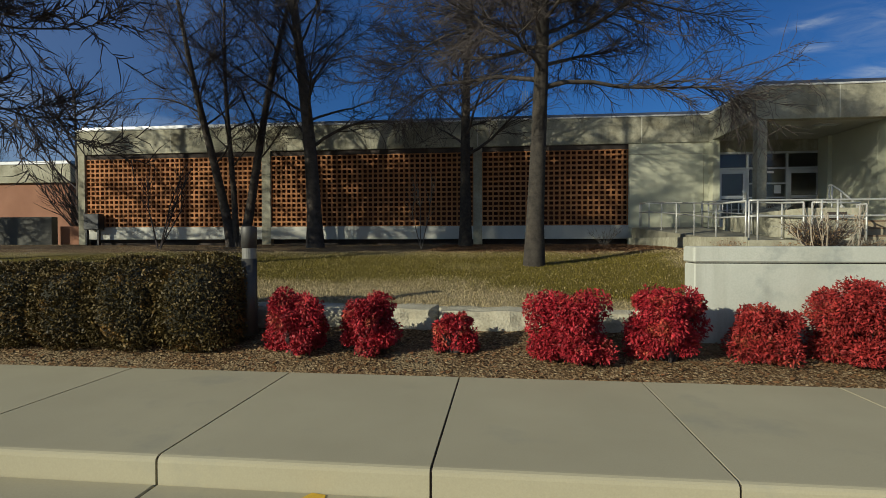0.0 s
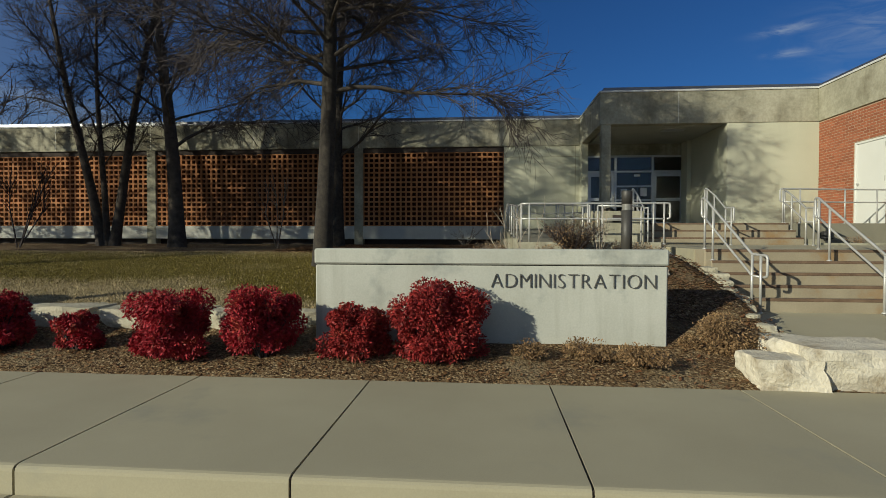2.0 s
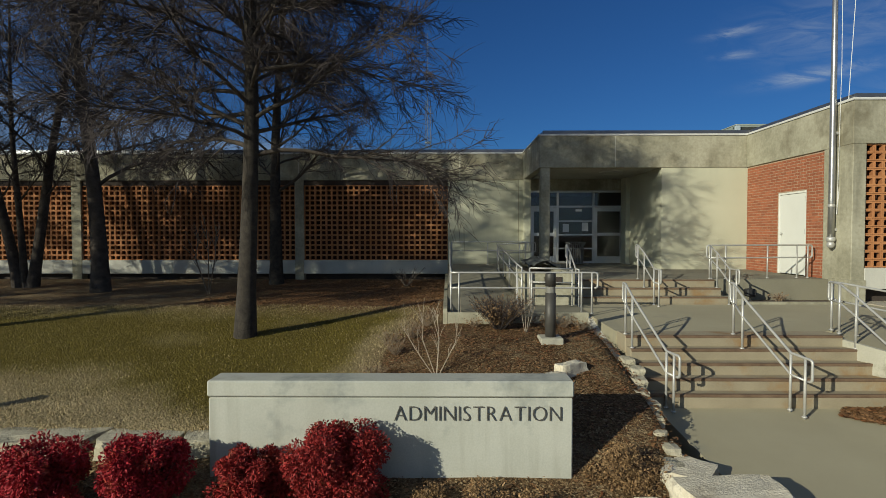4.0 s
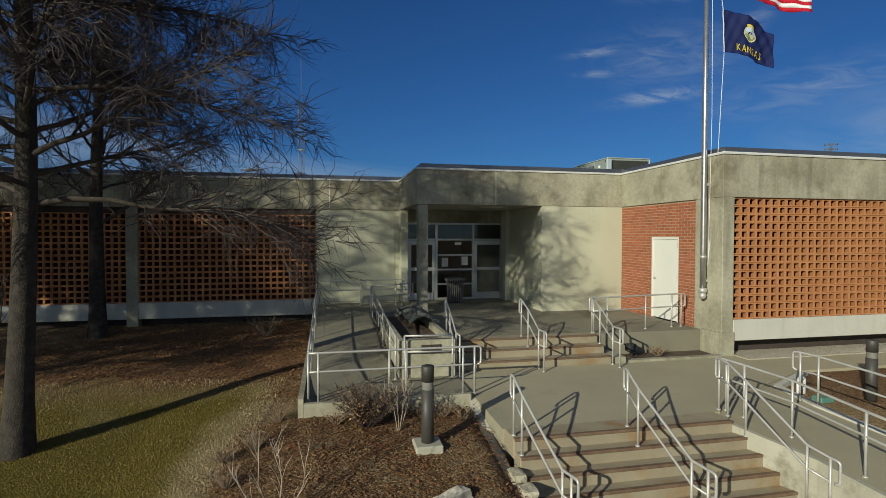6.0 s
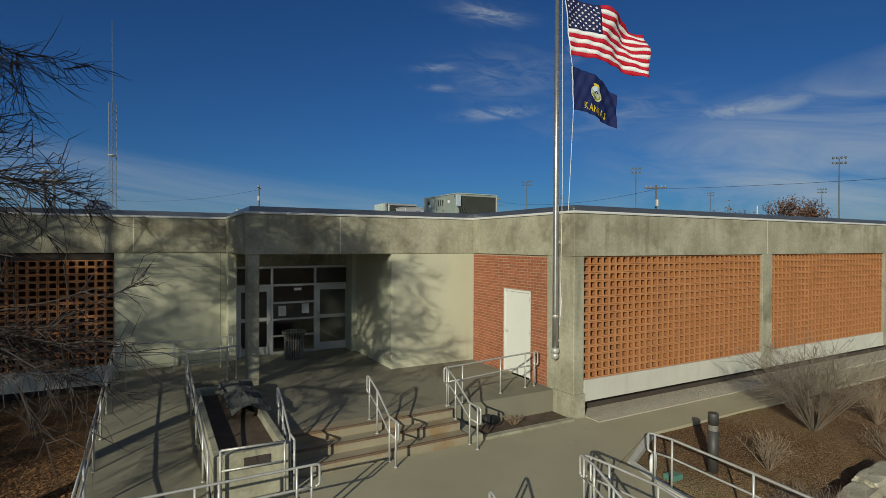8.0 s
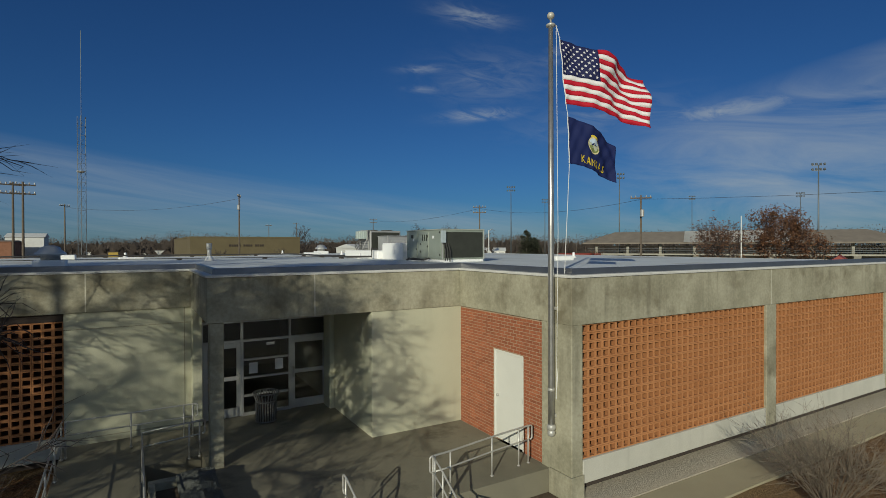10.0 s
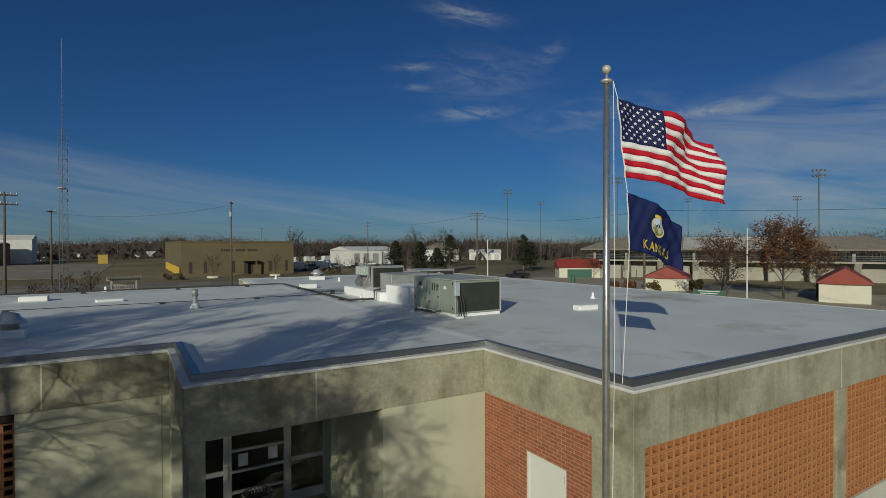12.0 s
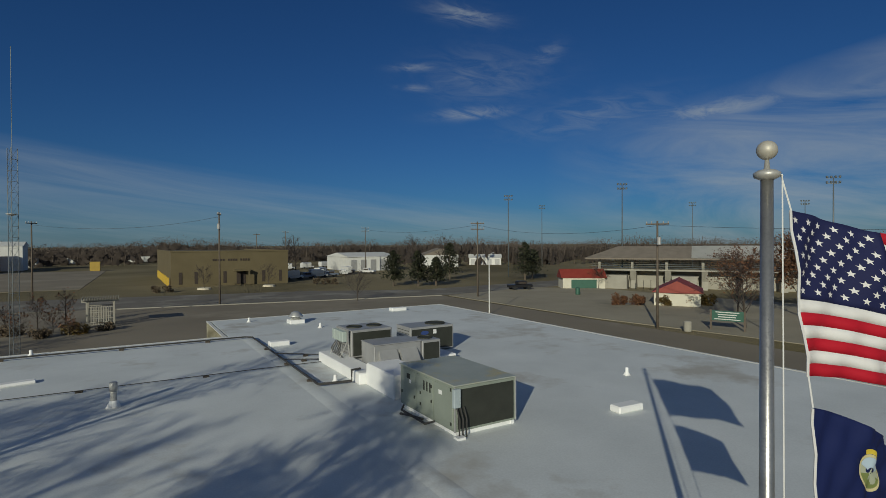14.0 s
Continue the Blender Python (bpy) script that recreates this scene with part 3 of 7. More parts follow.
fascia("fascia_west", X0, 6.99, YS - 0.04, YS + 0.30)
fascia("fascia_porch_side", 6.99, 7.20, YP + 0.302, YS + 0.30)
fascia("fascia_porch", 6.99, 12.60, YP, YP + 0.30)
fascia("fascia_brick", 12.60, 12.90, YR + 0.302, YP + 0.30)
fascia("fascia_east", 12.60, XE, YR, YR + 0.30)
fascia("fascia_east_side", XE - 0.3, XE, YR + 0.302, YN)
fascia("fascia_north", 12.3, XE - 0.302, YN - 0.3, YN)
fascia("fascia_north_west", X0, 12.3, YNW - 0.3, YNW)
fascia("fascia_west_side", X0, X0 + 0.3, YS + 0.302, YNW - 0.302)


for run, x, y in (("fascia_west", 4.9, YS - 0.04), ("fascia_west", -0.47, YS - 0.04), ("fascia_west", -4.2, YS - 0.04), ("fascia_west", -7.98, YS - 0.04), ("fascia_west", -11.6, YS - 0.04), ("fascia_porch", 9.05, YP), ("fascia_east", 19.16, YR)):
    part("sealed_joint", boxes((x - 0.012, x + 0.012, y - 0.003, y + 0.004, ZF + 0.01, ZC - 0.01)), SEALANT, bpy.data.objects[run])

OUTLINE = [(X0, YS - 0.04), (6.99, YS - 0.04), (6.99, YP), (12.60, YP), (12.60, YR), (XE, YR), (XE, YN), (12.3, YN), (12.3, YNW), (X0, YNW)]


def rim(section, sides=len(OUTLINE)):
    """A mitred bar along the first sides of the roof; section: (distance inwards, height)."""
    bm, n = bmesh.new(), len(OUTLINE)
    rings = []
    for i, p in enumerate(OUTLINE):
        a, p, b = Vector(OUTLINE[i - 1]), Vector(p), Vector(OUTLINE[(i + 1) % n])
        d1, d2 = (p - a).normalized(), (b - p).normalized()
        inward = Vector((-d1.y - d2.y, d1.x + d2.x))
        rings.append([bm.verts.new((p.x + inward.x * w, p.y + inward.y * w, ZC + z)) for w, z in section])
    for i in range(sides):
        u, v = rings[i], rings[(i + 1) % n]
        for k in range(len(section)):
            q = (k + 1) % len(section)
            bm.faces.new((u[k], v[k], v[q], u[q]))
    bmesh.ops.recalc_face_normals(bm, faces=bm.faces)
    return bm


tagged(part("coping", rim([(-0.025, 0.002), (-0.028, 0.030), (-0.020, 0.050), (0.12, 0.056), (0.12, 0.002)]), TRIMW), "pale coping strip along the roof edge", "coping", kind="structure")
tagged(part("roof_edge", rim([(0.105, 0.040), (0.105, 0.060), (0.122, 0.165), (0.14, 0.171), (0.27, 0.150), (0.27, 0.040)], 5), FLASH), "sloped grey metal roof edge", "flashing", kind="structure")
tagged(part("roof_cant", rim([(0.2705, 0.030), (0.2705, 0.146), (0.30, 0.135), (0.42, 0.055), (0.42, 0.030)], 5), ROOF), "white membrane turned up behind the roof edge", "roof", kind="structure")

# roof membrane with a low raised seam
tagged(part("roof", prism([(X0 + 0.25, YS + 0.2), (7.2, YS + 0.2), (7.2, YP + 0.2), (12.8, YP + 0.2), (12.8, YR + 0.2), (XE - 0.2, YR + 0.2), (XE - 0.2, YN - 0.2), (12.5, YN - 0.2), (12.5, YNW - 0.2), (X0 + 0.25, YNW - 0.2)], ZRF - 0.25, ZRF + 0.03), ROOF), "white membrane roof with faint stains", "roof", kind="structure")
bm = bmesh.new()
for y0, y1, x in ((15.6, 34.6, 13.1),):
    n = 24
    prev = None
    for i in range(n + 1):
        y = y0 + (y1 - y0) * i / n
        ring = [bm.verts.new((x + dx, y, ZRF + 0.03 + dz)) for dx, dz in ((-0.24, 0.0), (-0.10, 0.018), (0.10, 0.018), (0.24, 0.0))]
        if prev:
            for a in range(3):
                bm.faces.new((prev[a], ring[a], ring[a + 1], prev[a + 1]))
        prev = ring
tagged(part("roof_seam", bm, ROOF, smooth=True), "raised seam between two roof parts", "roof seam", kind="structure")
tagged(part("ceiling", boxes((7.28, 12.60, YP + 0.30, 18.4, 4.30, 4.42)), material("porch_soffit", (0.36, 0.35, 0.29), (0.44, 0.43, 0.36), 1.5, 0.9, bump=0.05)), "plain porch ceiling", "ceiling", kind="structure")
part("vent_grille", boxes((8.9, 9.5, 15.9, 16.2, 4.28, 4.30)), ALU, bpy.data.objects["ceiling"])

# west front: pilasters, base beam, back wall, solid cream wall
PILW = [(-15.28, -15.0), (-8.15, -7.82), (-0.62, -0.32)]
for i, (a, b) in enumerate(PILW):
    wallbox("pilaster_%d" % (i + 1), "concrete pilaster between brick screens", [(a, b, YS - 0.03, YS + 0.25, 0.9, ZF)], CONC, 0.008)
wallbox("beam_west", "pale concrete base beam under the screens", [(PILW[0][1], PILW[1][0], YS - 0.02, YS + 0.2, 1.17, 1.62), (PILW[1][1], PILW[2][0], YS - 0.02, YS + 0.2, 1.17, 1.62), (PILW[2][1], 4.5, YS - 0.02, YS + 0.2, 1.17, 1.62)], CONC_BEAM, 0.01)
wallbox("wall_west_back", "wall behind the brick screen, shade put into its near-black colour", [(X0, 4.6, YS + 0.75, YS + 0.95, 0.6, ZF)], SCREEN_BACK)
wallbox("wall_foundation", "foundation below the screens, shade put into its near-black colour", [(X0, 7.0, YS + 0.25, YS + 0.4, 0.5, 1.4)], DARKIN)
wallbox("wall_cream", "cream painted masonry wall beside the porch", [(4.5, 7.02, YS, YS + 0.3, 0.7, ZF)], CREAM, 0.006)
part("joint_strip", boxes((4.5, 7.02, YS - 0.004, YS + 0.001, 1.52, 1.54), (4.5, 7.02, YS - 0.004, YS + 0.001, 3.93, 3.945), (6.85, 6.87, YS - 0.004, YS, 1.6, ZF)), CONC, bpy.data.objects["wall_cream"])
wallbox("wall_west_end", "plain end wall", [(X0, X0 + 0.25, YS + 0.3, YNW, 0.3, ZF)], CONC)

# porch: column, entrance wall returns, cream wall
col = thing("porch_column", (7.15, 15.4, 1.53), "square concrete porch column", "column", kind="structure")
part("shaft", boxes((7.04, 7.29, YP + 0.02, YP + 0.28, 1.45, ZF - 0.002), bevel=0.012), CONC, col)
wallbox("wall_porch_east", "cream painted wall of the porch", [(10.32, 12.645, YP + 0.02, YP + 0.55, 1.4, ZF), (10.32, 10.55, YP + 0.552, 18.5, 1.4, ZF)], CREAM, 0.004)
wallbox("porch_pilaster", "narrow cream pilaster beside the glass doors", [(10.19, 10.319, 17.72, 18.22, 1.4, ZF)], CREAM, 0.006)
wallbox("wall_porch_west", "narrow cream return beside the doors", [(7.0, 7.20, 18.02, 18.438, 1.4, ZF)], CREAM, 0.004)
wallbox("wall_over_doors", "concrete lintel over the glass doors", [(7.205, 10.315, 18.25, 18.45, 3.93, ZF)], CONC)
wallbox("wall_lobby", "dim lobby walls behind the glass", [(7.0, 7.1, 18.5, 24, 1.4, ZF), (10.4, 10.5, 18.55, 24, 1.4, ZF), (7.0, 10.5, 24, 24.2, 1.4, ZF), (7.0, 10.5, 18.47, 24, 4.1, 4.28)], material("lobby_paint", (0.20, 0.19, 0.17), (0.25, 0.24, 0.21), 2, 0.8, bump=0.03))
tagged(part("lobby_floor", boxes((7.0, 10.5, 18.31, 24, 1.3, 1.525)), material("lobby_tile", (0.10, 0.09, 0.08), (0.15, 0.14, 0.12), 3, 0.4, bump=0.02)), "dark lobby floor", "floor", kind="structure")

# glass entrance: frame members, two doors, dark panes
YD = 18.28
ent = thing("entrance", (8.75, YD, 1.53), "aluminium framed glass entrance with two doors", "entrance", kind="structure")


def bars(name, rows, parent, mat=ALU, label=""):
    return part(name, boxes(*rows, bevel=0.005), mat, parent, label)


XJ = [7.21, 8.13, 9.30, 10.31]
bars("head", [(XJ[0], XJ[3], YD - 0.05, YD + 0.05, 3.86, 3.925)], ent)
bars("transom", [(XJ[0], XJ[3], YD - 0.048, YD + 0.048, 3.37, 3.43)], ent)
for x in XJ:
    bars("mullion", [(x - 0.03 if x > 7.3 else x, x + 0.03 if x < 10.2 else x, YD - 0.052, YD + 0.052, 1.53, 3.86)], ent)
for z in (2.02, 2.47, 2.92):
    bars("glazing_bar", [(XJ[1] + 0.03, XJ[2] - 0.03, YD - 0.045, YD + 0.045, z - 0.025, z + 0.025)], ent)
bars("sill", [(XJ[1] + 0.03, XJ[2] - 0.03, YD - 0.05, YD + 0.05, 1.53, 1.60)], ent)
for a, b, zs in ((XJ[0], XJ[1], (3.43, 3.86)), (XJ[1], XJ[2], (3.43, 3.86)), (XJ[2], XJ[3], (3.43, 3.86)), (XJ[1], XJ[2], (1.60, 1.995)), (XJ[1], XJ[2], (2.045, 2.445)), (XJ[1], XJ[2], (2.495, 2.895)), (XJ[1], XJ[2], (2.945, 3.37))):
    o = part("pane", boxes((a + 0.03, b - 0.03, YD - 0.006, YD + 0.006, *zs)), GLASS, ent)
    o.visible_shadow = False
for k, (a, b) in enumerate(((XJ[0] + 0.032, XJ[1] - 0.032), (XJ[2] + 0.032, XJ[3] - 0.032))):
    d = thing("door_%d" % (k + 1), ((a + b) / 2, YD, 1.53), "closed aluminium door with two glass panes", "door", kind="structure")
    bars("leaf_frame", [(a, a + 0.10, YD - 0.03, YD + 0.03, 1.54, 3.365), (b - 0.10, b, YD - 0.03, YD + 0.03, 1.54, 3.365), (a + 0.1, b - 0.1, YD - 0.03, YD + 0.03, 3.24, 3.365), (a + 0.1, b - 0.1, YD - 0.03, YD + 0.03, 1.54, 1.76), (a + 0.1, b - 0.1, YD - 0.03, YD + 0.03, 2.44, 2.54)], d)
    for z0, z1 in ((1.76, 2.44), (2.54, 3.24)):
        o = part("pane", boxes((a + 0.10, b - 0.10, YD - 0.006, YD + 0.006, z0, z1)), GLASS, d)
        o.visible_shadow = False
    x = b - 0.05 if k == 0 else a + 0.05
    bm = bmesh.new()
    tube(bm, [(x, YD - 0.03, 2.36), (x, YD - 0.10, 2.38), (x, YD - 0.10, 2.60), (x, YD - 0.03, 2.62)], 0.013, 8)
    part("pull_handle", bm, STEEL, d, "steel pull handle", smooth=True)
for x, z in ((8.30, 2.56), (8.93, 2.60)):
    part("notice", boxes((x, x + 0.20, YD - 0.012, YD - 0.008, z, z + 0.27)), material("notice_paper", (0.62, 0.62, 0.60), (0.70, 0.70, 0.68), 8, 0.8, bump=0), ent, "white paper notice")
part("number_bar", boxes((8.72, 8.92, YD - 0.012, YD - 0.008, 3.24, 3.31)), WHITEP, ent, "white plain bar")

# east block: corner pier, pilasters, base beam, walls
wallbox("pier_corner", "massive concrete corner pier", [(12.60, 12.875, YR, YR + 0.82, 0.6, ZF - 0.002)], CONC, 0.012)
wallbox("pier_plinth", "worn concrete plinth of the pier", [(12.56, 12.598, YR - 0.001, YR + 0.57, 0.6, 1.56), (12.56, 12.88, YR - 0.03, YR - 0.002, 0.6, 1.56)], CONC, 0.0)
PILE = [(18.95, 19.38), (25.5, 25.9)]
for i, (a, b) in enumerate(PILE):
    wallbox("pilaster_%d" % (i + 4), "concrete pilaster between brick screens", [(a, b, YR - 0.01, YR + 0.25, 1.38, ZF)], CONC, 0.008)
wallbox("beam_east", "pale concrete base beam under the screens", [(12.878, PILE[0][0], YR + 0.0, YR + 0.22, 1.38, 1.81), (PILE[0][1], PILE[1][0], YR, YR + 0.22, 1.38, 1.81), (PILE[1][1], XE, YR, YR + 0.22, 1.38, 1.81)], CONC_BEAM, 0.01)
wallbox("wall_east_foundation", "foundation below the screens, shade put into its near-black colour", [(12.9, XE, YR + 0.35, YR + 0.45, 0.4, 1.5)], DARKIN)
wallbox("wall_east_back", "wall behind the brick screen, shade put into its near-black colour", [(12.95, XE, YR + 0.62, YR + 0.8, 0.6, ZF)], SCREEN_BACK)
wallbox("wall_east_side", "plain east wall", [(XE - 0.25, XE, YR + 0.3, YN - 0.3, 0.3, ZF), (12.5, XE - 0.25, YN - 0.28, YN - 0.05, 0.3, ZF), (X0, 12.5, YNW - 0.28, YNW - 0.05, 0.3, ZF)], CONC)

# terracotta screens of hollow square blocks
CW, CH, CD = 0.186, 0.167, 0.09


def tile_bm(bm, x, y, z, w, h, d, t=0.025):
    o = [(x, z), (x + w, z), (x + w, z + h), (x, z + h)]
    i = [(x + t, z + t), (x + w - t, z + t), (x + w - t, z + h - t), (x + t, z + h - t)]
    vs = [[bm.verts.new((p[0], yy, p[1])) for p in ring] for yy in (y, y + d) for ring in (o, i)]
    fo, fi, bo, bi = vs
    for k in range(4):
        q = (k + 1) % 4
        bm.faces.new((fo[k], fo[q], fi[q], fi[k]))
        bm.faces.new((bo[q], bo[k], bi[k], bi[q]))
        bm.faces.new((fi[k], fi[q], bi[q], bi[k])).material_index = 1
        bm.faces.new((fo[q], fo[k], bo[k], bo[q]))


def screen(name, x0, x1, z0, z1, y, near):
    """A bay of hollow blocks; near: the columns that are blocks of their own."""
    n, m = max(1, round((x1 - x0) / CW)), round((z1 - z0) / CH)
    w, h = (x1 - x0) / n, (z1 - z0) / m
    s = thing(name, ((x0 + x1) / 2, y, z0), "openwork screen of hollow terracotta blocks", "brick screen", kind="structure")
    first, bm = None, bmesh.new()
    for i in range(n):
        for j in range(m):
            jy = 0.006 * (random.random() - 0.5)
            if i < near or i >= n + min(near, 0):
                if first is None:
                    i0, j0 = i, j
                    b = bmesh.new()
                    tile_bm(b, x0 + i * w + 0.003, y, z0 + 0.003, w - 0.006, h - 0.006, CD)
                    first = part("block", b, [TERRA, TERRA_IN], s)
                else:
                    twin(first, Matrix.Translation(((i - i0) * w, jy, (j - j0) * h)), s)
            else:
                tile_bm(bm, x0 + i * w + 0.003, y + jy, z0 + j * h + 0.003, w - 0.006, h - 0.006, CD)
    if bm.verts:
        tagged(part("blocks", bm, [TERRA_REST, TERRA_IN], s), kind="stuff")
    else:
        bm.free()
    return s

# ---------------------------------------------------------------- rails


def arc(p, q, c, n=4):
    """Rounded corner from p to q about the corner point c."""
    return [Vector(p) * (1 - t) ** 2 + Vector(c) * 2 * t * (1 - t) + Vector(q) * t ** 2 for t in [i / n for i in range(n + 1)]]


def handrail(feet, loops=(True, True), height=0.72, mid=0.45, r=0.0168, label="bare galvanised steel handrail", group="handrails of the entrance"):
    """Posts on the given feet, a top and a middle rail along them, and rounded ends that join the two rails."""
    feet = [Vector(p) for p in feet]
    rail = thing("handrail", feet[0], label, "handrail", group)
    for p in feet:
        bm = bmesh.new()
        tube(bm, [p + Vector((0, 0, -0.02)), p + Vector((0, 0, height))], r, 8)
        lathe(bm, [(r * 1.9, 0.0), (r * 1.9, 0.012), (r * 1.1, 0.02)], 10, p)
        part("post", bm, STEEL, rail, smooth=True)
    tops, mids = [p + Vector((0, 0, height)) for p in feet], [p + Vector((0, 0, mid)) for p in feet]
    ends = []
    for k, a, b in ((0, 0, 1), (1, -1, -2)):
        d = feet[a] - feet[b]
        d.z *= 0.4
        d = d.normalized() * 0.10
        ends.append((tops[a] + d, mids[a] + d))
    line = list(tops)
    low = list(mids)
    for k in (0, 1):
        if not loops[k]:
            continue
        (t, m), a = ends[k], (0, -1)[k]
        drop = (t - m) * 0.16
        d = t - tops[a]
        curve = arc(t - d * 0.55, t - drop, t) + arc(m + drop, m - d * 0.55, m)
        if k == 0:
            line = curve[::-1] + line
        else:
            line = line + curve
    # with a loop the bar turns down and runs back into the middle rail
    bm = bmesh.new()
    tube(bm, line, r, 8)
    part("top_rail", bm, STEEL, rail, smooth=True)
    bm = bmesh.new()
    tube(bm, low, r * 0.9, 8)
    part("middle_rail", bm, STEEL, rail, smooth=True)
    return rail


handrail([(7.31, 7.30, 0.28), (7.27, 7.43, 0.29), (7.075, 8.12, 0.90), (7.06, 8.36, 1.05)])
handrail([(8.82, 7.14, 0.27), (8.78, 7.35, 0.29), (8.58, 8.08, 0.90), (8.60, 8.35, 1.05)])
handrail([(10.33, 7.06, 0.30), (10.27, 7.30, 0.36), (10.14, 8.08, 0.90), (10.16, 8.42, 1.05), (10.22, 8.66, 1.055)], (True, True))
handrail([(10.32, 8.64, 1.045), (10.40, 8.40, 1.02), (10.55, 7.78, 0.965), (10.53, 6.83, 0.885), (10.52, 5.85, 0.80)], (True, False))
handrail([(11.74, 8.80, 1.05), (11.83, 8.58, 1.03), (11.90, 7.45, 0.96), (12.00, 6.3, 0.86), (12.04, 5.75, 0.82)], (True, False))
handrail([(8.60, 11.03, 1.08), (8.60, 11.28, 1.08), (8.58, 11.75, 1.38), (8.56, 12.06, 1.53)])
handrail([(10.10, 11.04, 1.08), (10.10, 11.29, 1.08), (10.09, 11.76, 1.38), (10.09, 12.08, 1.53)], (True, False))
handrail([(10.13, 12.09, 1.53), (10.45, 12.12, 1.53), (11.45, 12.30, 1.53), (12.15, 12.40, 1.53), (12.40, 12.42, 1.53)], (True, True))
handrail([(7.02, 9.99, 1.10), (6.84, 9.99, 1.10), (5.97, 10.0, 1.10), (5.72, 10.0, 1.10), (4.70, 10.0, 1.10), (4.56, 10.0, 1.10)], (True, False))
handrail([(4.56, 10.12, 1.10), (4.56, 11.4, 1.13), (4.56, 12.6, 1.23), (4.56, 13.8, 1.32), (4.56, 15.0, 1.41), (4.56, 16.2, 1.50), (4.56, 17.25, 1.53)], (False, False))
handrail([(4.62, 17.32, 1.53), (5.75, 17.34, 1.53), (6.75, 17.36, 1.53), (6.93, 17.36, 1.53)], (False, True))
handrail([(6.90, 10.94, 1.10), (6.08, 10.94, 1.12)], (False, False))
handrail([(5.93, 10.94, 1.12), (5.93, 11.7, 1.16), (5.93, 13.0, 1.26), (5.93, 14.3, 1.36), (5.93, 15.5, 1.45), (5.93, 15.95, 1.48)], (False, False))
handrail([(5.93, 16.0, 1.48), (6.75, 16.06, 1.52), (6.94, 16.07, 1.53)], (False, True))
handrail([(7.04, 10.98, 1.08), (7.04, 11.25, 1.08), (7.04, 11.72, 1.38), (7.04, 12.02, 1.53)], (False, True))

# ---------------------------------------------------------------- sign wall

sg = thing("sign_wall", (3.95, 5.9, 0.1), "pale concrete sign wall with raised dark letters", "sign")
part("wall", boxes((2.21, 5.70, 5.77, 6.05, -0.1, 0.925), bevel=0.012), SIGN_CONC, sg)
part("cap", boxes((2.20, 5.71, 5.755, 6.065, 0.935, 1.09), bevel=0.014), SIGN_CONC, sg)
part("groove", boxes((2.23, 5.68, 5.79, 6.03, 0.92, 0.94)), DARKIN, sg)
LETTER = material("dark_bronze_letter", (0.10, 0.095, 0.085), (0.15, 0.14, 0.125), 6, 0.5, metal=0.4, bump=0.03)


def glyph(ch, depth, res=3, bold=0.0):
    cu = bpy.data.curves.new("glyph", "FONT")
    cu.body, cu.extrude, cu.resolution_u, cu.offset = ch, depth, res, bold
    ob = bpy.data.objects.new("glyph", cu)
    scene.collection.objects.link(ob)
    dg = bpy.context.evaluated_depsgraph_get()
    dg.update()
    me = bpy.data.meshes.new_from_object(ob.evaluated_get(dg))
    bpy.data.objects.remove(ob)
    bpy.data.curves.remove(cu)
    bm = bmesh.new()
    bm.from_mesh(me)
    bpy.data.meshes.remove(me)
    return bm


def line_of_text(text, x0, x1, height, depth, place, mat, parent, gap=0.16, bold=0.0):
    """Letters side by side over the length x1 - x0; place(x, z, d) gives a point for a letter's own plane."""
    got, total = [], 0.0
    for ch in text:
        bm = glyph(ch, depth, bold=bold)
        xs, ys = [v.co.x for v in bm.verts], [v.co.y for v in bm.verts]
        got.append((bm, min(xs), max(xs)))
        total += max(xs) - min(xs)
    cap = 0.70
    k = (x1 - x0) / (total + gap * cap * (len(text) - 1))
    x = x0
    for bm, a, b in got:
        for v in bm.verts:
            v.co = place(x + (v.co.x - a) * k, v.co.y * height / cap, v.co.z)
        part("letter", bm, mat, parent)
        x += (b - a + gap * cap) * k


line_of_text("ADMINISTRATION", 3.995, 5.585, 0.148, 0.007, lambda x, z, d: Vector((x, 5.760 - d, 0.708 + z)), LETTER, sg, 0.26, -0.026)

# ---------------------------------------------------------------- plants


def quads(name, rows, mat, parent=None, label="", smooth=False):
    """A mesh of many small leaves: rows of (centre, along, across)."""
    vs, fs = [], []
    for c, a, b in rows:
        n = len(vs)
        vs += [c - a, c + b - a * 0.1, c + a, c - b - a * 0.1]
        fs.append((n, n + 1, n + 2, n + 3))
    me = bpy.data.meshes.new(name)
    me.from_pydata([tuple(v) for v in vs], [], fs)
    me.materials.append(mat)
    ob = new(name, me)
    if parent:
        ob.parent = parent
        ob.matrix_parent_inverse = parent.matrix_basis.inverted()
    if label:
        ob["label"] = label
    return ob


def leaf_material(name, dark, lit, third=None, rough=0.6):
    m = material(name, dark, lit, 6.0, rough, bump=0.0, fine=30, island=0.9, c3=third, c3_scale=5.0, c3_cut=0.54, spec=0.25)
    return m


RED_LEAF = leaf_material("red_nandina_leaf", (0.15, 0.007, 0.012), (0.44, 0.024, 0.034), (0.34, 0.085, 0.04))
RUSSET_LEAF = leaf_material("russet_nandina_leaf", (0.15, 0.012, 0.012), (0.34, 0.03, 0.026), (0.25, 0.07, 0.03))
BOX_LEAF = leaf_material("boxwood_leaf", (0.046, 0.034, 0.010), (0.125, 0.084, 0.022), (0.21, 0.11, 0.026))
DEAD_LEAF = leaf_material("dead_leaf", (0.13, 0.075, 0.035), (0.33, 0.21, 0.10), (0.23, 0.15, 0.08))
DRY_STEM = material("dry_stem", (0.16, 0.115, 0.075), (0.30, 0.23, 0.16), 8, 0.9, bump=0.0)


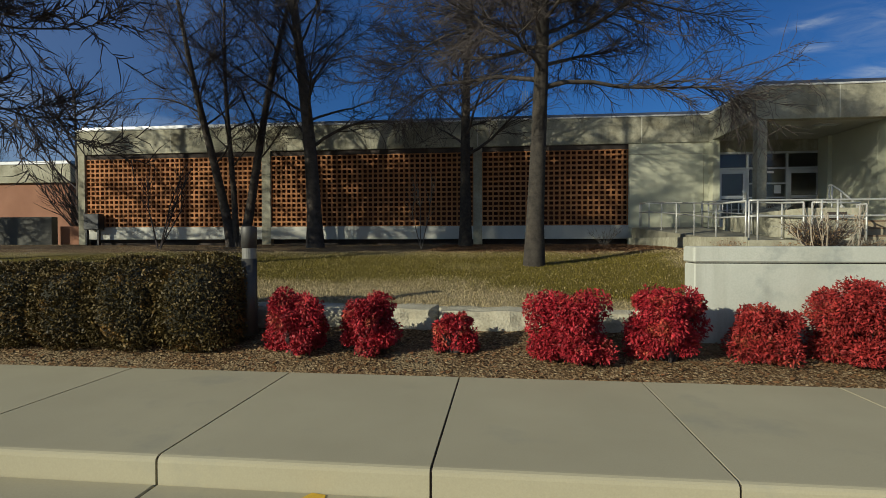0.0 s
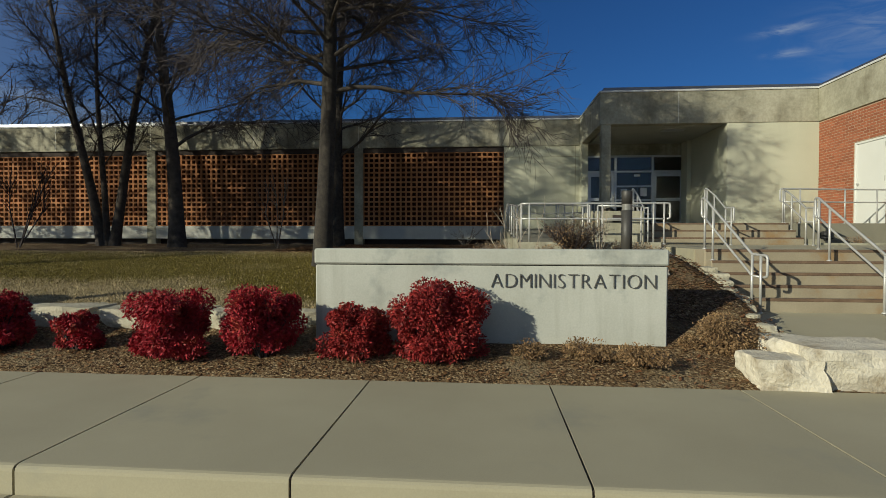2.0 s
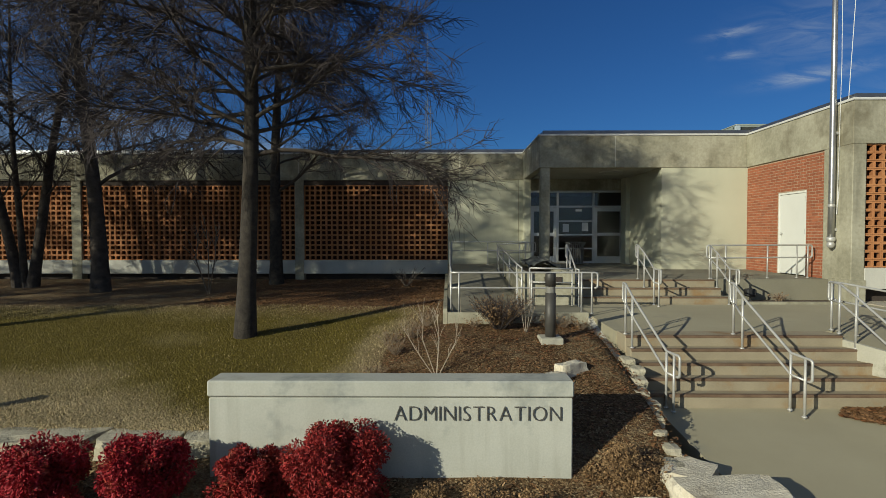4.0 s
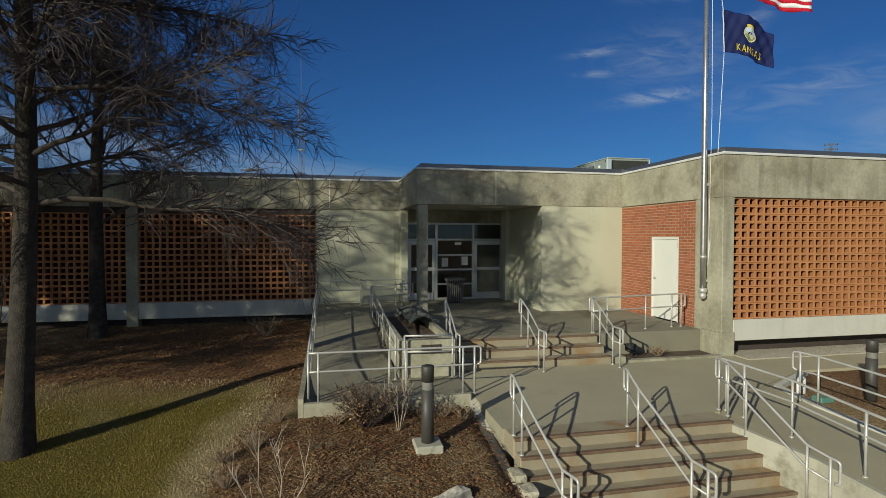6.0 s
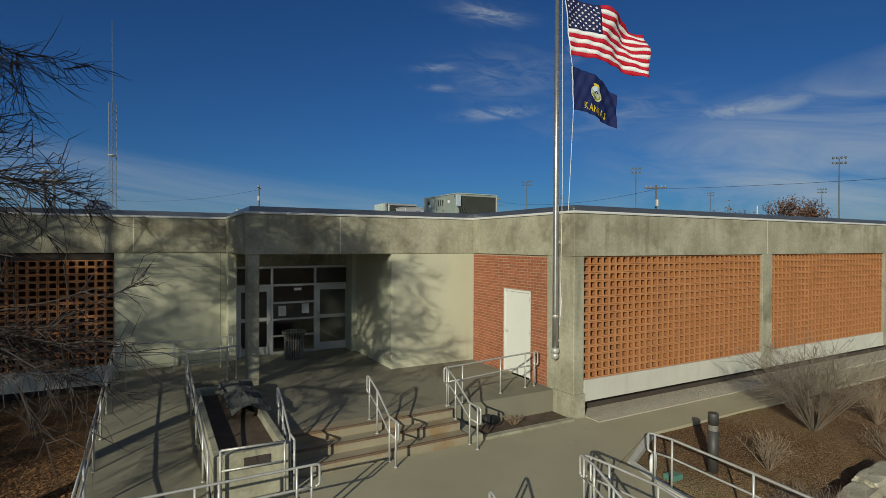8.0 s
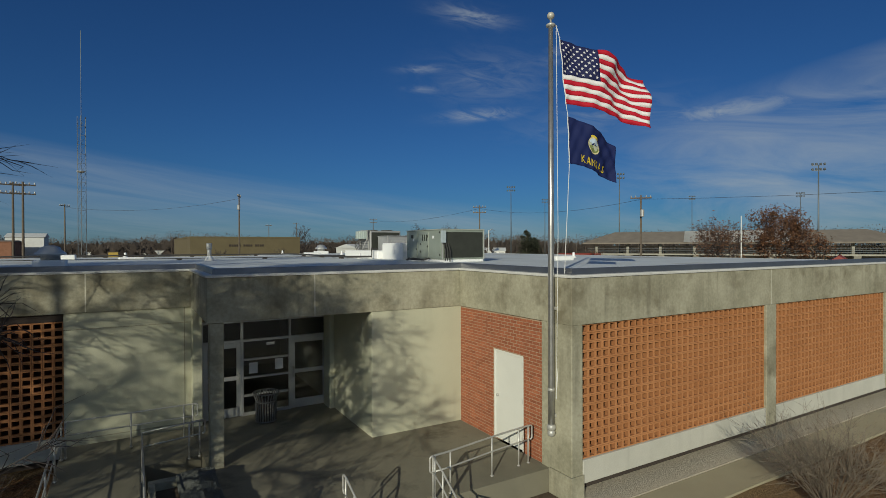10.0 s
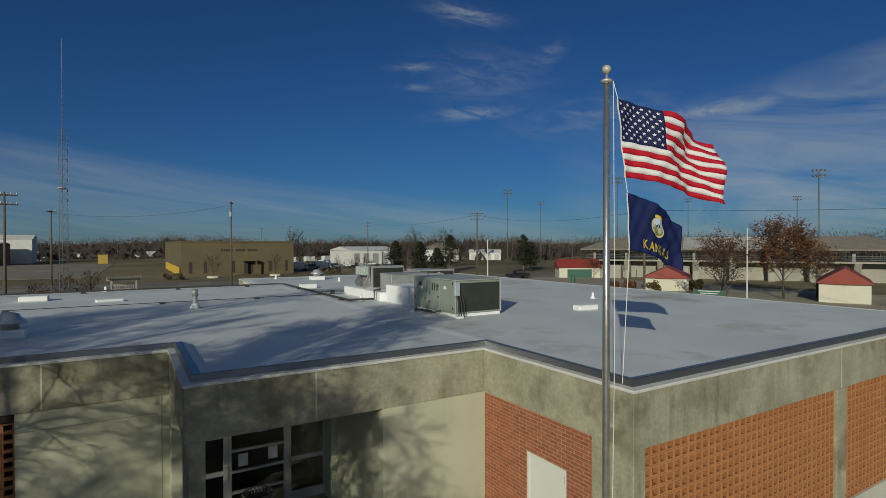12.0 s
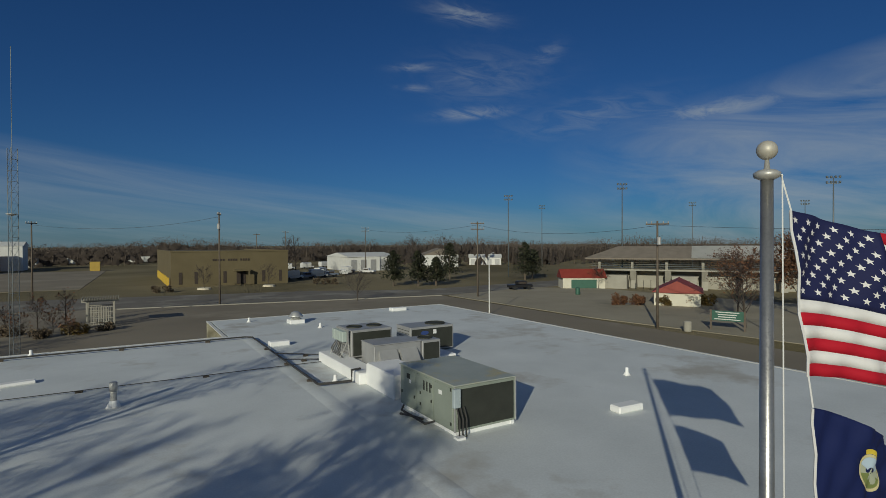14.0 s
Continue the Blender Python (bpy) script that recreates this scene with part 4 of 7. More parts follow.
def rnd_dir():
    while True:
        v = Vector((random.uniform(-1, 1), random.uniform(-1, 1), random.uniform(-1, 1)))
        if 0.05 < v.length < 1:
            return v.normalized()


def bush(at, w, h, n, mat, label, seed, leaf=0.018, clumps=30):
    """Rounded shrub: stems from one root, leaves in clumps over an uneven crown."""
    random.seed(seed)
    at = Vector(at)
    b = thing("shrub", at, label, "shrub", "shrubs along the sidewalk")
    tops = []
    for i in range(clumps):
        a, q = random.uniform(0, 6.283), math.sqrt(random.random()) * 0.78
        rr = random.uniform(0.13, 0.23) * w
        tops.append((Vector((math.cos(a) * q * w / 2, math.sin(a) * q * w / 2, h * random.uniform(0.20, 0.95) * (1 - 0.30 * q * q) - rr * 0.30)), rr))
    tops.append((Vector((0, 0, h * 0.40)), 0.33 * w))
    bm = bmesh.new()
    for c, r in tops:
        for k in range(3):
            e = at + c + rnd_dir() * r * 0.6
            m = at + c * 0.5 + rnd_dir() * 0.03
            tube(bm, [at + Vector((c.x * 0.2, c.y * 0.2, -0.02)), m, e], [0.008, 0.006, 0.003], 4)
    part("branching", bm, TWIG, b)
    rows = []
    for i in range(n):
        c, r = random.choice(tops)
        d = rnd_dir()
        p = c + d * r * (random.random() ** 0.33) * (1.0 + 0.12 * random.random())
        p.z = max(0.015 + 0.05 * random.random(), min(p.z * 1.0, h * 1.12))
        along = (d + rnd_dir() * 0.9 + Vector((0, 0, -0.25))).normalized()
        across = along.orthogonal().normalized()
        across.rotate(Matrix.Rotation(random.uniform(0, 6.28), 3, along))
        s = leaf * random.uniform(0.65, 1.3)
        rows.append((at + p, along * s, across * s * 0.42))
    quads("foliage", rows, mat, b)
    return b


for i, (x, y, w, h, mat) in enumerate(((-1.60, 5.28, 0.66, 0.62, RED_LEAF), (-0.91, 5.36, 0.58, 0.56, RED_LEAF), (-0.08, 5.42, 0.42, 0.40, RED_LEAF), (0.95, 5.30, 0.74, 0.68, RED_LEAF), (1.86, 5.33, 0.70, 0.69, RED_LEAF), (2.72, 5.42, 0.66, 0.50, RUSSET_LEAF), (3.52, 5.40, 0.86, 0.72, RUSSET_LEAF))):
    bush((x, y, 0.07), w, h, int(22000 * w * h / 0.45), mat, "rounded nandina shrub with bright red winter leaves" if mat is RED_LEAF else "rounded nandina shrub with darker russet leaves", 20 + i)


def hedge(x0, x1, y0, y1, h, seed):
    """Clipped evergreen block with rounded shoulders."""
    random.seed(seed)
    z0 = 0.05
    b = thing("hedge_shrub", ((x0 + x1) / 2, (y0 + y1) / 2, z0), "clipped dark green boxwood with bronze winter tips", "hedge", "clipped hedge by the sidewalk")
    cx, cy, rx, ry = (x0 + x1) / 2, (y0 + y1) / 2, (x1 - x0) / 2, (y1 - y0) / 2
    bm = bmesh.new()
    for k in range(16):
        a = random.uniform(0, 6.28)
        tube(bm, [(cx + 0.05 * math.cos(a), cy + 0.05 * math.sin(a), z0 - 0.05), (cx + rx * 0.4 * math.cos(a), cy + ry * 0.4 * math.sin(a), z0 + h * 0.4), (cx + rx * 0.75 * math.cos(a), cy + ry * 0.75 * math.sin(a), z0 + h * 0.85)], [0.014, 0.01, 0.004], 5)
    part("branching", bm, TWIG, b)
    rows = []
    for i in range(int(15000 * (x1 - x0) / 0.75)):
        d = rnd_dir()
        s = max(abs(d.x) ** 3.2 + abs(d.y) ** 3.2 + abs(d.z) ** 3.2, 1e-6) ** (-1 / 3.2)
        p = d * s * (1 - 0.30 * random.random() ** 2.2)
        bump_ = 1 + 0.10 * noise.noise(Vector((p.x * 2.2 + seed, p.y * 2.2, p.z * 2.2)))
        q = Vector((cx + p.x * rx * bump_, cy + p.y * ry * bump_, z0 + h / 2 + p.z * h / 2 * bump_))
        if q.z < z0 + 0.02:
            continue
        along = (d * 0.8 + rnd_dir()).normalized()
        across = along.orthogonal().normalized()
        across.rotate(Matrix.Rotation(random.uniform(0, 6.28), 3, along))
        k = random.uniform(0.010, 0.019)
        rows.append((q, along * k, across * k * 0.6))
    quads("foliage", rows, BOX_LEAF, b)
    # added near-black core: shade between the leaves, put into a solid's colour
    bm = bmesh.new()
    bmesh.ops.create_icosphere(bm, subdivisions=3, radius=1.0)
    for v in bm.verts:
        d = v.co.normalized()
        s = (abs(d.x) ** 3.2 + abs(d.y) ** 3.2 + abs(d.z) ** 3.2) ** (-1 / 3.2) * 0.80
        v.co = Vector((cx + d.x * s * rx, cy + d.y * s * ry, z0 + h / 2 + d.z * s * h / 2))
    part("inner_core", bm, material("hedge_shade", (0.012, 0.012, 0.006), (0.03, 0.026, 0.012), 20, 0.95, bump=0.8), b)


for i, (a, b, h) in enumerate(((-3.06, -2.22, 0.97), (-3.78, -2.92, 0.94), (-4.36, -3.62, 0.88), (-5.06, -4.20, 0.88), (-5.86, -4.90, 0.88))):
    hedge(a, b, 5.02, 5.95, h, 40 + i)


def twig_plant(name, at, h, spread, n, label, cat, mat=DRY_STEM, seed=1, fork=3, r=0.007, leaves=0, leafmat=None, group="", wild=0.55, shoots=0):
    """Bare stems that fan out from one root and fork."""
    random.seed(seed)
    at = Vector(at)
    b = thing(name, at, label, cat, group)
    bm = bmesh.new()
    tips = []
    for i in range(n):
        a, q = random.uniform(0, 6.283), random.random() ** 0.6
        d = Vector((math.cos(a) * q * spread, math.sin(a) * q * spread, h * random.uniform(0.65, 1.0)))
        p0 = at + Vector((math.cos(a), math.sin(a), 0)) * 0.06 * q * spread + Vector((0, 0, -0.02))
        m = p0 + d * 0.5 + Vector((random.uniform(-1, 1), random.uniform(-1, 1), 0.4)) * 0.10 * h
        e = p0 + d
        tube(bm, [p0, m, e], [r, r * 0.7, r * 0.3], 4, cap=False)
        stem = None
        if n <= 6:                     # few stems: each is a part with its twigs
            stem, bm = part("stem", bm, mat, b), bmesh.new()
        for k in range(fork):
            t = random.uniform(0.3, 0.9)
            s = p0.lerp(m, t * 2) if t < 0.5 else m.lerp(e, t * 2 - 1)
            f = s + (d.normalized() + rnd_dir() * wild).normalized() * h * random.uniform(0.14, 0.36)
            g = s.lerp(f, 0.5) + rnd_dir() * 0.02 * h
            tube(bm, [s, g, f], [r * 0.5, r * 0.4, r * 0.2], 3, cap=False)
            tips.append(f)
            for w in range(shoots):
                u = g.lerp(f, random.random())
                tube(bm, [u, u + (f - g + rnd_dir() * h * 0.12) * random.uniform(0.5, 1.0)], [r * 0.32, r * 0.14], 3, cap=False)
            if stem:
                part("twig", bm, mat, stem)
                bm = bmesh.new()
        tips.append(e)
    if n > 6:
        part("branching", bm, mat, b)
    else:
        bm.free()
    if leaves:
        rows = []
        for i in range(leaves):
            c = random.choice(tips).lerp(at, random.random() ** 1.5 * 0.7) + rnd_dir() * 0.03
            al = rnd_dir()
            ac = al.orthogonal().normalized()
            k = random.uniform(0.012, 0.026)
            rows.append((c, al * k, ac * k * 0.5))
        quads("foliage", rows, leafmat or DEAD_LEAF, b)
    return b


GREYTWIG = material("grey_twig", (0.10, 0.078, 0.056), (0.22, 0.18, 0.135), 8, 0.9, bump=0.0)
twig_plant("shrub", (16.45, 9.0, 1.0), 1.65, 1.25, 64, "large bare grey-brown shrub with upright stems", "shrub", GREYTWIG, 61, 10, 0.0075, wild=0.9, shoots=3)
for i, (x, y, h) in enumerate(((14.0, 8.45, 0.6), (15.6, 7.05, 0.8), (13.5, 7.2, 0.6), (14.6, 6.7, 0.75), (13.2, 6.5, 0.6), (12.95, 7.5, 0.5), (16.6, 7.8, 0.7), (13.4, 7.6, 0.4), (18.0, 8.6, 0.8))):
    twig_plant("dry_shrub", (x, y, ground_z(x, y)), h, 0.46, 34, "low bare brown shrub with fine stems", "shrub", GREYTWIG if i % 2 else DRY_STEM, 70 + i, 6, 0.005, 60, DEAD_LEAF, "bare shrubs by the ramp", 0.9, 2)
twig_plant("dry_shrub", (5.35, 9.40, 0.91), 0.62, 0.56, 120, "rusty brown leafless shrub at the ramp wall", "shrub", TWIG, 81, 6, 0.005, 1600, DEAD_LEAF)
for i, (x, y, h) in enumerate(((5.85, 9.55, 0.24), (6.15, 9.48, 0.28), (6.42, 9.52, 0.24), (6.70, 9.40, 0.22), (4.95, 9.55, 0.2), (3.55, 7.35, 0.3), (3.75, 8.3, 0.3), (3.95, 9.1, 0.34), (3.6, 8.9, 0.25), (4.15, 9.9, 0.3))):
    twig_plant("grass_tuft", (x, y, ground_z(x, y)), h, 0.22, 44, "tuft of pale dry grass in the mulch", "grass tuft", DRY_STEM, 220 + i, 2, 0.003, 60, DEAD_LEAF, "dry grass tufts")
PALE_STEM = material("pale_bare_stem", (0.27, 0.22, 0.16), (0.44, 0.37, 0.28), 6, 0.9, bump=0.1)
twig_plant("sapling", (5.75, 9.15, 0.92), 0.85, 0.34, 5, "thin bare whitish sapling", "sapling", PALE_STEM, 82, 5, 0.0065)
twig_plant("sapling", (4.36, 7.5, ground_z(4.36, 7.5)), 1.02, 0.48, 5, "thin bare pale shrub with few stems", "sapling", PALE_STEM, 83, 6, 0.0072)
twig_plant("dry_shrub", (3.6, 6.9, 0.55), 0.30, 0.12, 26, "tuft of pale dry grass", "grass tuft", DRY_STEM, 84, 2, 0.003)
twig_plant("dry_shrub", (3.3, 16.2, 0.97), 0.6, 0.6, 14, "small bare spreading shrub", "shrub", GREYTWIG, 85, 6, 0.007)
twig_plant("dry_shrub", (11.35, 11.7, 1.08), 0.22, 0.22, 40, "small dry plant in the planter", "plant", DRY_STEM, 86, 3, 0.004, 120)
for i, (x, y, w, h) in enumerate(((6.20, 5.80, 0.78, 0.34), (4.9, 5.38, 0.5, 0.16), (5.35, 5.28, 0.55, 0.14), (4.35, 5.42, 0.45, 0.15))):
    bush((x, y, 0.10), w, h, int(5200 * w * h / 0.2), DEAD_LEAF, "low mound of dead brown perennials", 90 + i, 0.014, 9)


# ---------------------------------------------------------------- trees


class Wood:
    def __init__(self):
        self.v, self.f = [], []

    def bar(self, pts, rs, seg):
        rings, side, n = [], None, len(pts)
        for i, p in enumerate(pts):
            d = (pts[min(i + 1, n - 1)] - pts[max(i - 1, 0)]).normalized()
            if side is None:
                side = d.orthogonal().normalized()
            side = (side - d * side.dot(d)).normalized()
            o = d.cross(side)
            base = len(self.v)
            for j in range(seg):
                a = 2 * math.pi * j / seg
                self.v.append(tuple(p + (side * math.cos(a) + o * math.sin(a)) * rs[i]))
            rings.append(base)
        for u, w in zip(rings, rings[1:]):
            for j in range(seg):
                q = (j + 1) % seg
                self.f.append((u + j, u + q, w + q, w + j))

    def shoot(self, p, m, e, r0, r1):
        """A fine twig of two lengths that ends in a point."""
        d = (e - p).normalized()
        side = d.orthogonal().normalized()
        o = d.cross(side)
        n = len(self.v)
        for c, r in ((p, r0), (m, r1)):
            self.v += [tuple(c + side * r), tuple(c - side * r * 0.5 + o * r * 0.87), tuple(c - side * r * 0.5 - o * r * 0.87)]
        self.v.append(tuple(e))
        for j in range(3):
            q = (j + 1) % 3
            self.f += [(n + j, n + q, n + 3 + q, n + 3 + j), (n + 3 + j, n + 3 + q, n + 6)]

    def mesh(self, name, mat, parent, smooth=True):
        me = bpy.data.meshes.new(name)
        me.from_pydata(self.v, [], self.f)
        me.materials.append(mat)
        if smooth:
            me.shade_smooth()
        ob = new(name, me)
        ob.parent = parent
        ob.matrix_parent_inverse = parent.matrix_basis.inverted()
        return ob


def sweep(p, d, length, n, wob, pull):
    """Points of a branch that wobbles and bends by pull."""
    pts, step = [p.copy()], length / n
    d = d.normalized()
    for i in range(n):
        d = (d + rnd_dir() * wob + Vector((0, 0, pull))).normalized()
        pts.append(pts[-1] + d * step)
    return pts


def along(pts, t):
    k = t * (len(pts) - 1)
    i = min(int(k), len(pts) - 2)
    return pts[i].lerp(pts[i + 1], k - i), (pts[i + 1] - pts[i]).normalized()


def tree(at, stems, label, seed, bark=BARK, limbs=34, spread=4.0, low=0.22, twigs=9, branchlets=10, droop=-0.05, rise=0.25, top_taper=0.25, name="tree", stout=1.0, fine=1.0):
    """Bare tree. stems: (lean x, lean y, height, radius) of each trunk."""
    random.seed(seed)
    at = Vector(at)
    t = thing(name, at, label, "tree", "bare trees on the lawn" if name == "tree" else "")
    trunk, twig = Wood(), Wood()
    for lx, ly, h, r0 in stems:
        n = 14
        pts = []
        foot = 0.07 if len(stems) > 1 else 0.0
        for i in range(n + 1):
            k = i / n
            pts.append(at + Vector((lx * (foot + (1 - foot) * k ** 1.1) + 0.05 * math.sin(k * 7 + seed) * h * 0.1, ly * k + 0.05 * math.cos(k * 6 + seed) * h * 0.1, h * k - 0.15)))
        rs = [r0 * (1.28 if i == 0 else (1.06 if i == 1 else 1)) * (1 - (i / n) * 0.93) ** 0.8 for i in range(n + 1)]
        trunk.bar(pts, rs, 12)
        for j in range(limbs):
            k = low + (0.97 - low) * (j / limbs) ** 0.9
            p, d = along(pts, k)
            a = j * 2.399 + random.uniform(-0.4, 0.4)
            size = (1 - (k - low) / (1 - low)) ** 0.75 * (1 - top_taper) + top_taper * 0.6
            L = spread * size * random.uniform(0.75, 1.1)
            up = rise + 0.9 * (k - low)
            ld = Vector((math.cos(a), math.sin(a), up))
            limb = Wood()
            lp = sweep(p, ld, L, 8, 0.20, droop)
            lr = min(r0 * 0.32, 0.012 + 0.0085 * L) * (1 - 0.4 * k) * stout
            limb.bar(lp, [lr * (1 - 0.88 * i / 8) for i in range(9)], 6)
            for b in range(max(3, int(branchlets * (0.4 + L / spread * 0.8)))):
                q = random.uniform(0.18, 1.0)
                bp, bd = along(lp, q)
                bl = L * random.uniform(0.20, 0.50) * (1.15 - 0.45 * q)
                dirn = (bd * 0.9 + rnd_dir() * 0.75 + Vector((0, 0, droop * 2))).normalized()
                pp = sweep(bp, dirn, bl, 4, 0.30, droop * 0.8)
                br = max(0.0075, lr * 0.42 * (1 - 0.5 * q))
                limb.bar(pp, [br * (1 - 0.75 * i / 4) for i in range(5)], 4)
                high = k > 0.6
                for w in range(max(3, int(twigs * (0.8 if high else 2.2)))):
                    s = random.uniform(0.1, 1.0)
                    tp, td = along(pp, s)
                    tl = random.uniform(0.25, 0.75) * min(1.0, bl + 0.35)
                    dd = (td * 0.9 + rnd_dir() * 0.85 + Vector((0, 0, droop))).normalized()
                    mid = tp + dd * tl * 0.5
                    dd = (dd + rnd_dir() * 0.7 + Vector((0, 0, droop - 0.05))).normalized()
                    r = 0.0048 * fine * (1.4 if high else 1.0)
                    twig.shoot(tp, mid, mid + dd * tl * 0.5, r, r * 0.82)
            limb.mesh("limb", BARK, t)
    trunk.mesh("trunk", bark, t)
    twig.mesh("twig_crown", TWIG, t, False)
    return t


tree((0.98, 10.0, 0.69), [(0.10, 0.05, 11.7, 0.165)], "tall bare oak with a straight dark trunk and fine drooping twigs", 5, BARK_PALE, limbs=86, spread=4.15, low=0.285, twigs=9, branchlets=30, droop=-0.02, rise=0.32, stout=1.15, fine=1.06)
tree((-4.95, 15.0, 0.93), [(-0.9, 0.2, 11.0, 0.22)], "bare tree with a dark leaning trunk", 6, BARK, limbs=38, spread=4.3, low=0.27, twigs=7, branchlets=18, fine=0.9, stout=1.25, droop=-0.02, rise=0.7)
tree((-7.85, 16.0, 0.95), [(-2.5, 0.2, 10.0, 0.15), (-0.6, 0.3, 9.6, 0.10), (2.5, -0.2, 10.2, 0.15)], "bare tree with three slender trunks from one root", 7, BARK, limbs=21, spread=3.8, low=0.27, twigs=7, branchlets=14, fine=0.95, droop=-0.02, rise=0.75)
tree((-0.85, 17.0, 0.93), [(0.35, 0.1, 11.5, 0.19)], "bare tree with a pale upper trunk close to the wall", 8, BARK_PALE, limbs=38, spread=4.1, low=0.26, twigs=7, branchlets=18, fine=0.9, stout=1.25, droop=-0.02, rise=0.7)
# next three oaks stand out of view, added to shade the west front
tree((-8.9, 6.7, 0.45), [(0.1, 0.0, 13.5, 0.18)], "unseen bare oak, added to shade the cream wall", 14, BARK_PALE, limbs=56, spread=4.2, low=0.30, twigs=7, branchlets=18, droop=-0.01, rise=0.4, stout=1.3, fine=1.2)
tree((-16.0, 6.4, 0.4), [(0.2, 0.1, 15.0, 0.2)], "unseen bare oak, added to shade the west screens", 15, BARK_PALE, limbs=70, spread=5.6, low=0.26, twigs=6, branchlets=18, droop=-0.01, rise=0.4, stout=1.3, fine=2.6)
tree((-20.3, 10.4, 0.4), [(0.2, 0.1, 12.0, 0.2)], "unseen bare oak, added to shade the westernmost screens", 17, BARK_PALE, limbs=50, spread=5.0, low=0.2, twigs=5, branchlets=14, droop=-0.01, rise=0.4, stout=1.2, fine=2.6)
tree((-10.8, 8.6, 0.6), [(0.2, 0.1, 12.0, 0.17)], "tall bare oak at the west end of the lawn", 9, BARK_PALE, limbs=70, spread=4.8, low=0.26, twigs=7, branchlets=18, droop=-0.015, rise=0.35, stout=1.0, fine=2.5)
# another oak out of view, added to shade the low wall
tree((-27.5, 13.0, 0.4), [(0.2, 0.1, 11.0, 0.2)], "unseen bare oak, added to shade the low wall", 16, BARK_PALE, limbs=50, spread=4.8, low=0.12, twigs=9, branchlets=12, droop=-0.02, rise=0.3, stout=1.0, fine=2.0)
twig_plant("sapling", (-1.85, 14.7, 0.93), 2.1, 0.45, 3, "young slender sapling with a pale stem", "sapling", GREYTWIG, 88, 10, 0.018, group="")
twig_plant("sapling", (-9.4, 14.5, 0.93), 2.4, 0.9, 4, "small bare ornamental tree", "sapling", TWIG, 89, 16, 0.022)

# ---------------------------------------------------------------- flagpole and flags

PX, PY = 12.49, 11.86
fpole = thing("flagpole", (PX, PY, 2.3), "tall polished metal flagpole bracketed to the wall", "flagpole")
bm = bmesh.new()
lathe(bm, [(0.062, 2.40), (0.062, 3.2), (0.056, 6.0), (0.042, 9.78)], 20, (PX, PY, 0))
part("shaft", bm, POLE, fpole, smooth=True)
for z in (3.05,):
    bm = bmesh.new()
    lathe(bm, [(0.060, z), (0.066, z + 0.01), (0.066, z + 0.05), (0.060, z + 0.06)], 20, (PX, PY, 0))
    part("collar", bm, STEEL, fpole, smooth=True)
bm = bmesh.new()
lathe(bm, [(0.075, 2.33), (0.085, 2.36), (0.085, 2.40), (0.072, 2.43)], 16, (PX, PY, 0))
lathe(bm, [(0.01, 2.19), (0.06, 2.22), (0.075, 2.27), (0.06, 2.32), (0.03, 2.34)], 16, (PX, PY, 0))
part("foot_cap", bm, STEEL, fpole, smooth=True)
for z in (2.55, 4.55):
    part("bracket", boxes((PX + 0.05, XB + 0.02, PY - 0.03, PY + 0.03, z, z + 0.06), bevel=0.006), STEEL, fpole)
bm = bmesh.new()
lathe(bm, [(0.045, 9.78), (0.085, 9.80), (0.09, 9.83), (0.06, 9.85), (0.02, 9.86), (0.014, 9.93)], 18, (PX, PY, 0))
part("truck", bm, STEEL, fpole, smooth=True)
bm = bmesh.new()
bmesh.ops.create_uvsphere(bm, u_segments=24, v_segments=14, radius=0.07)
bmesh.ops.translate(bm, vec=(PX, PY, 9.995), verts=bm.verts)
part("ball", bm, material("matt_gold_ball", (0.46, 0.43, 0.36), (0.54, 0.51, 0.43), 6, 0.5, metal=0.25, bump=0.02), fpole, smooth=True)
bm = bmesh.new()
tube(bm, [(PX + 0.09, PY - 0.05, 9.82), (PX + 0.13, PY - 0.10, 9.56)], 0.006, 5)
tube(bm, [(PX + 0.20, PY - 0.18, 8.40), (PX + 0.23, PY - 0.2, 8.14)], 0.006, 5)
tube(bm, [(PX + 0.25, PY - 0.22, 7.25), (PX + 0.22, PY - 0.12, 5.2), (PX + 0.08, PY - 0.04, 2.9)], 0.006, 5)
tube(bm, [(PX + 0.07, PY - 0.07, 9.82), (PX + 0.10, PY - 0.08, 6.0), (PX + 0.08, PY - 0.05, 2.9)], 0.005, 5)
part("halyard", bm, WHITEP, fpole, "white halyard rope")


def cloth_material(name, c):
    return material(name, tuple(v * 0.88 for v in c), c, 3, 0.75, bump=0.12, fine=260, spec=0.2)


FRED, FWHITE, FBLUE = cloth_material("flag_red", (0.46, 0.012, 0.028)), cloth_material("flag_white", (0.74, 0.73, 0.72)), cloth_material("flag_blue", (0.016, 0.020, 0.075))
FNAVY, FYEL = cloth_material("flag_navy", (0.010, 0.018, 0.085)), cloth_material("flag_yellow", (0.66, 0.48, 0.02))


def flag_map(top, foot, fly, length, sag, waves, amp, phase, lift=0.0):
    top, foot, fly = Vector(top), Vector(foot), Vector(fly).normalized()
    side = Vector((-fly.y, fly.x, 0)).normalized()

    def f(u, v, off=0.0):
        p = top.lerp(foot, v) + fly * (length * u * (0.97 - 0.05 * v))
        p.z -= sag * u ** 1.4 * (1 - 0.25 * v) - lift * u * v
        w = math.sin(waves * 6.283 * u + phase + 1.6 * v) * amp * (u ** 0.8) + 0.4 * amp * u * math.sin(9 * u + 5 * v + phase) + 0.16 * amp * (u + 0.15) * math.sin(21 * u - 9 * v + 2 * phase) + 0.07 * amp * math.sin(38 * u + 13 * v)
        return p + side * (w + off)
    return f


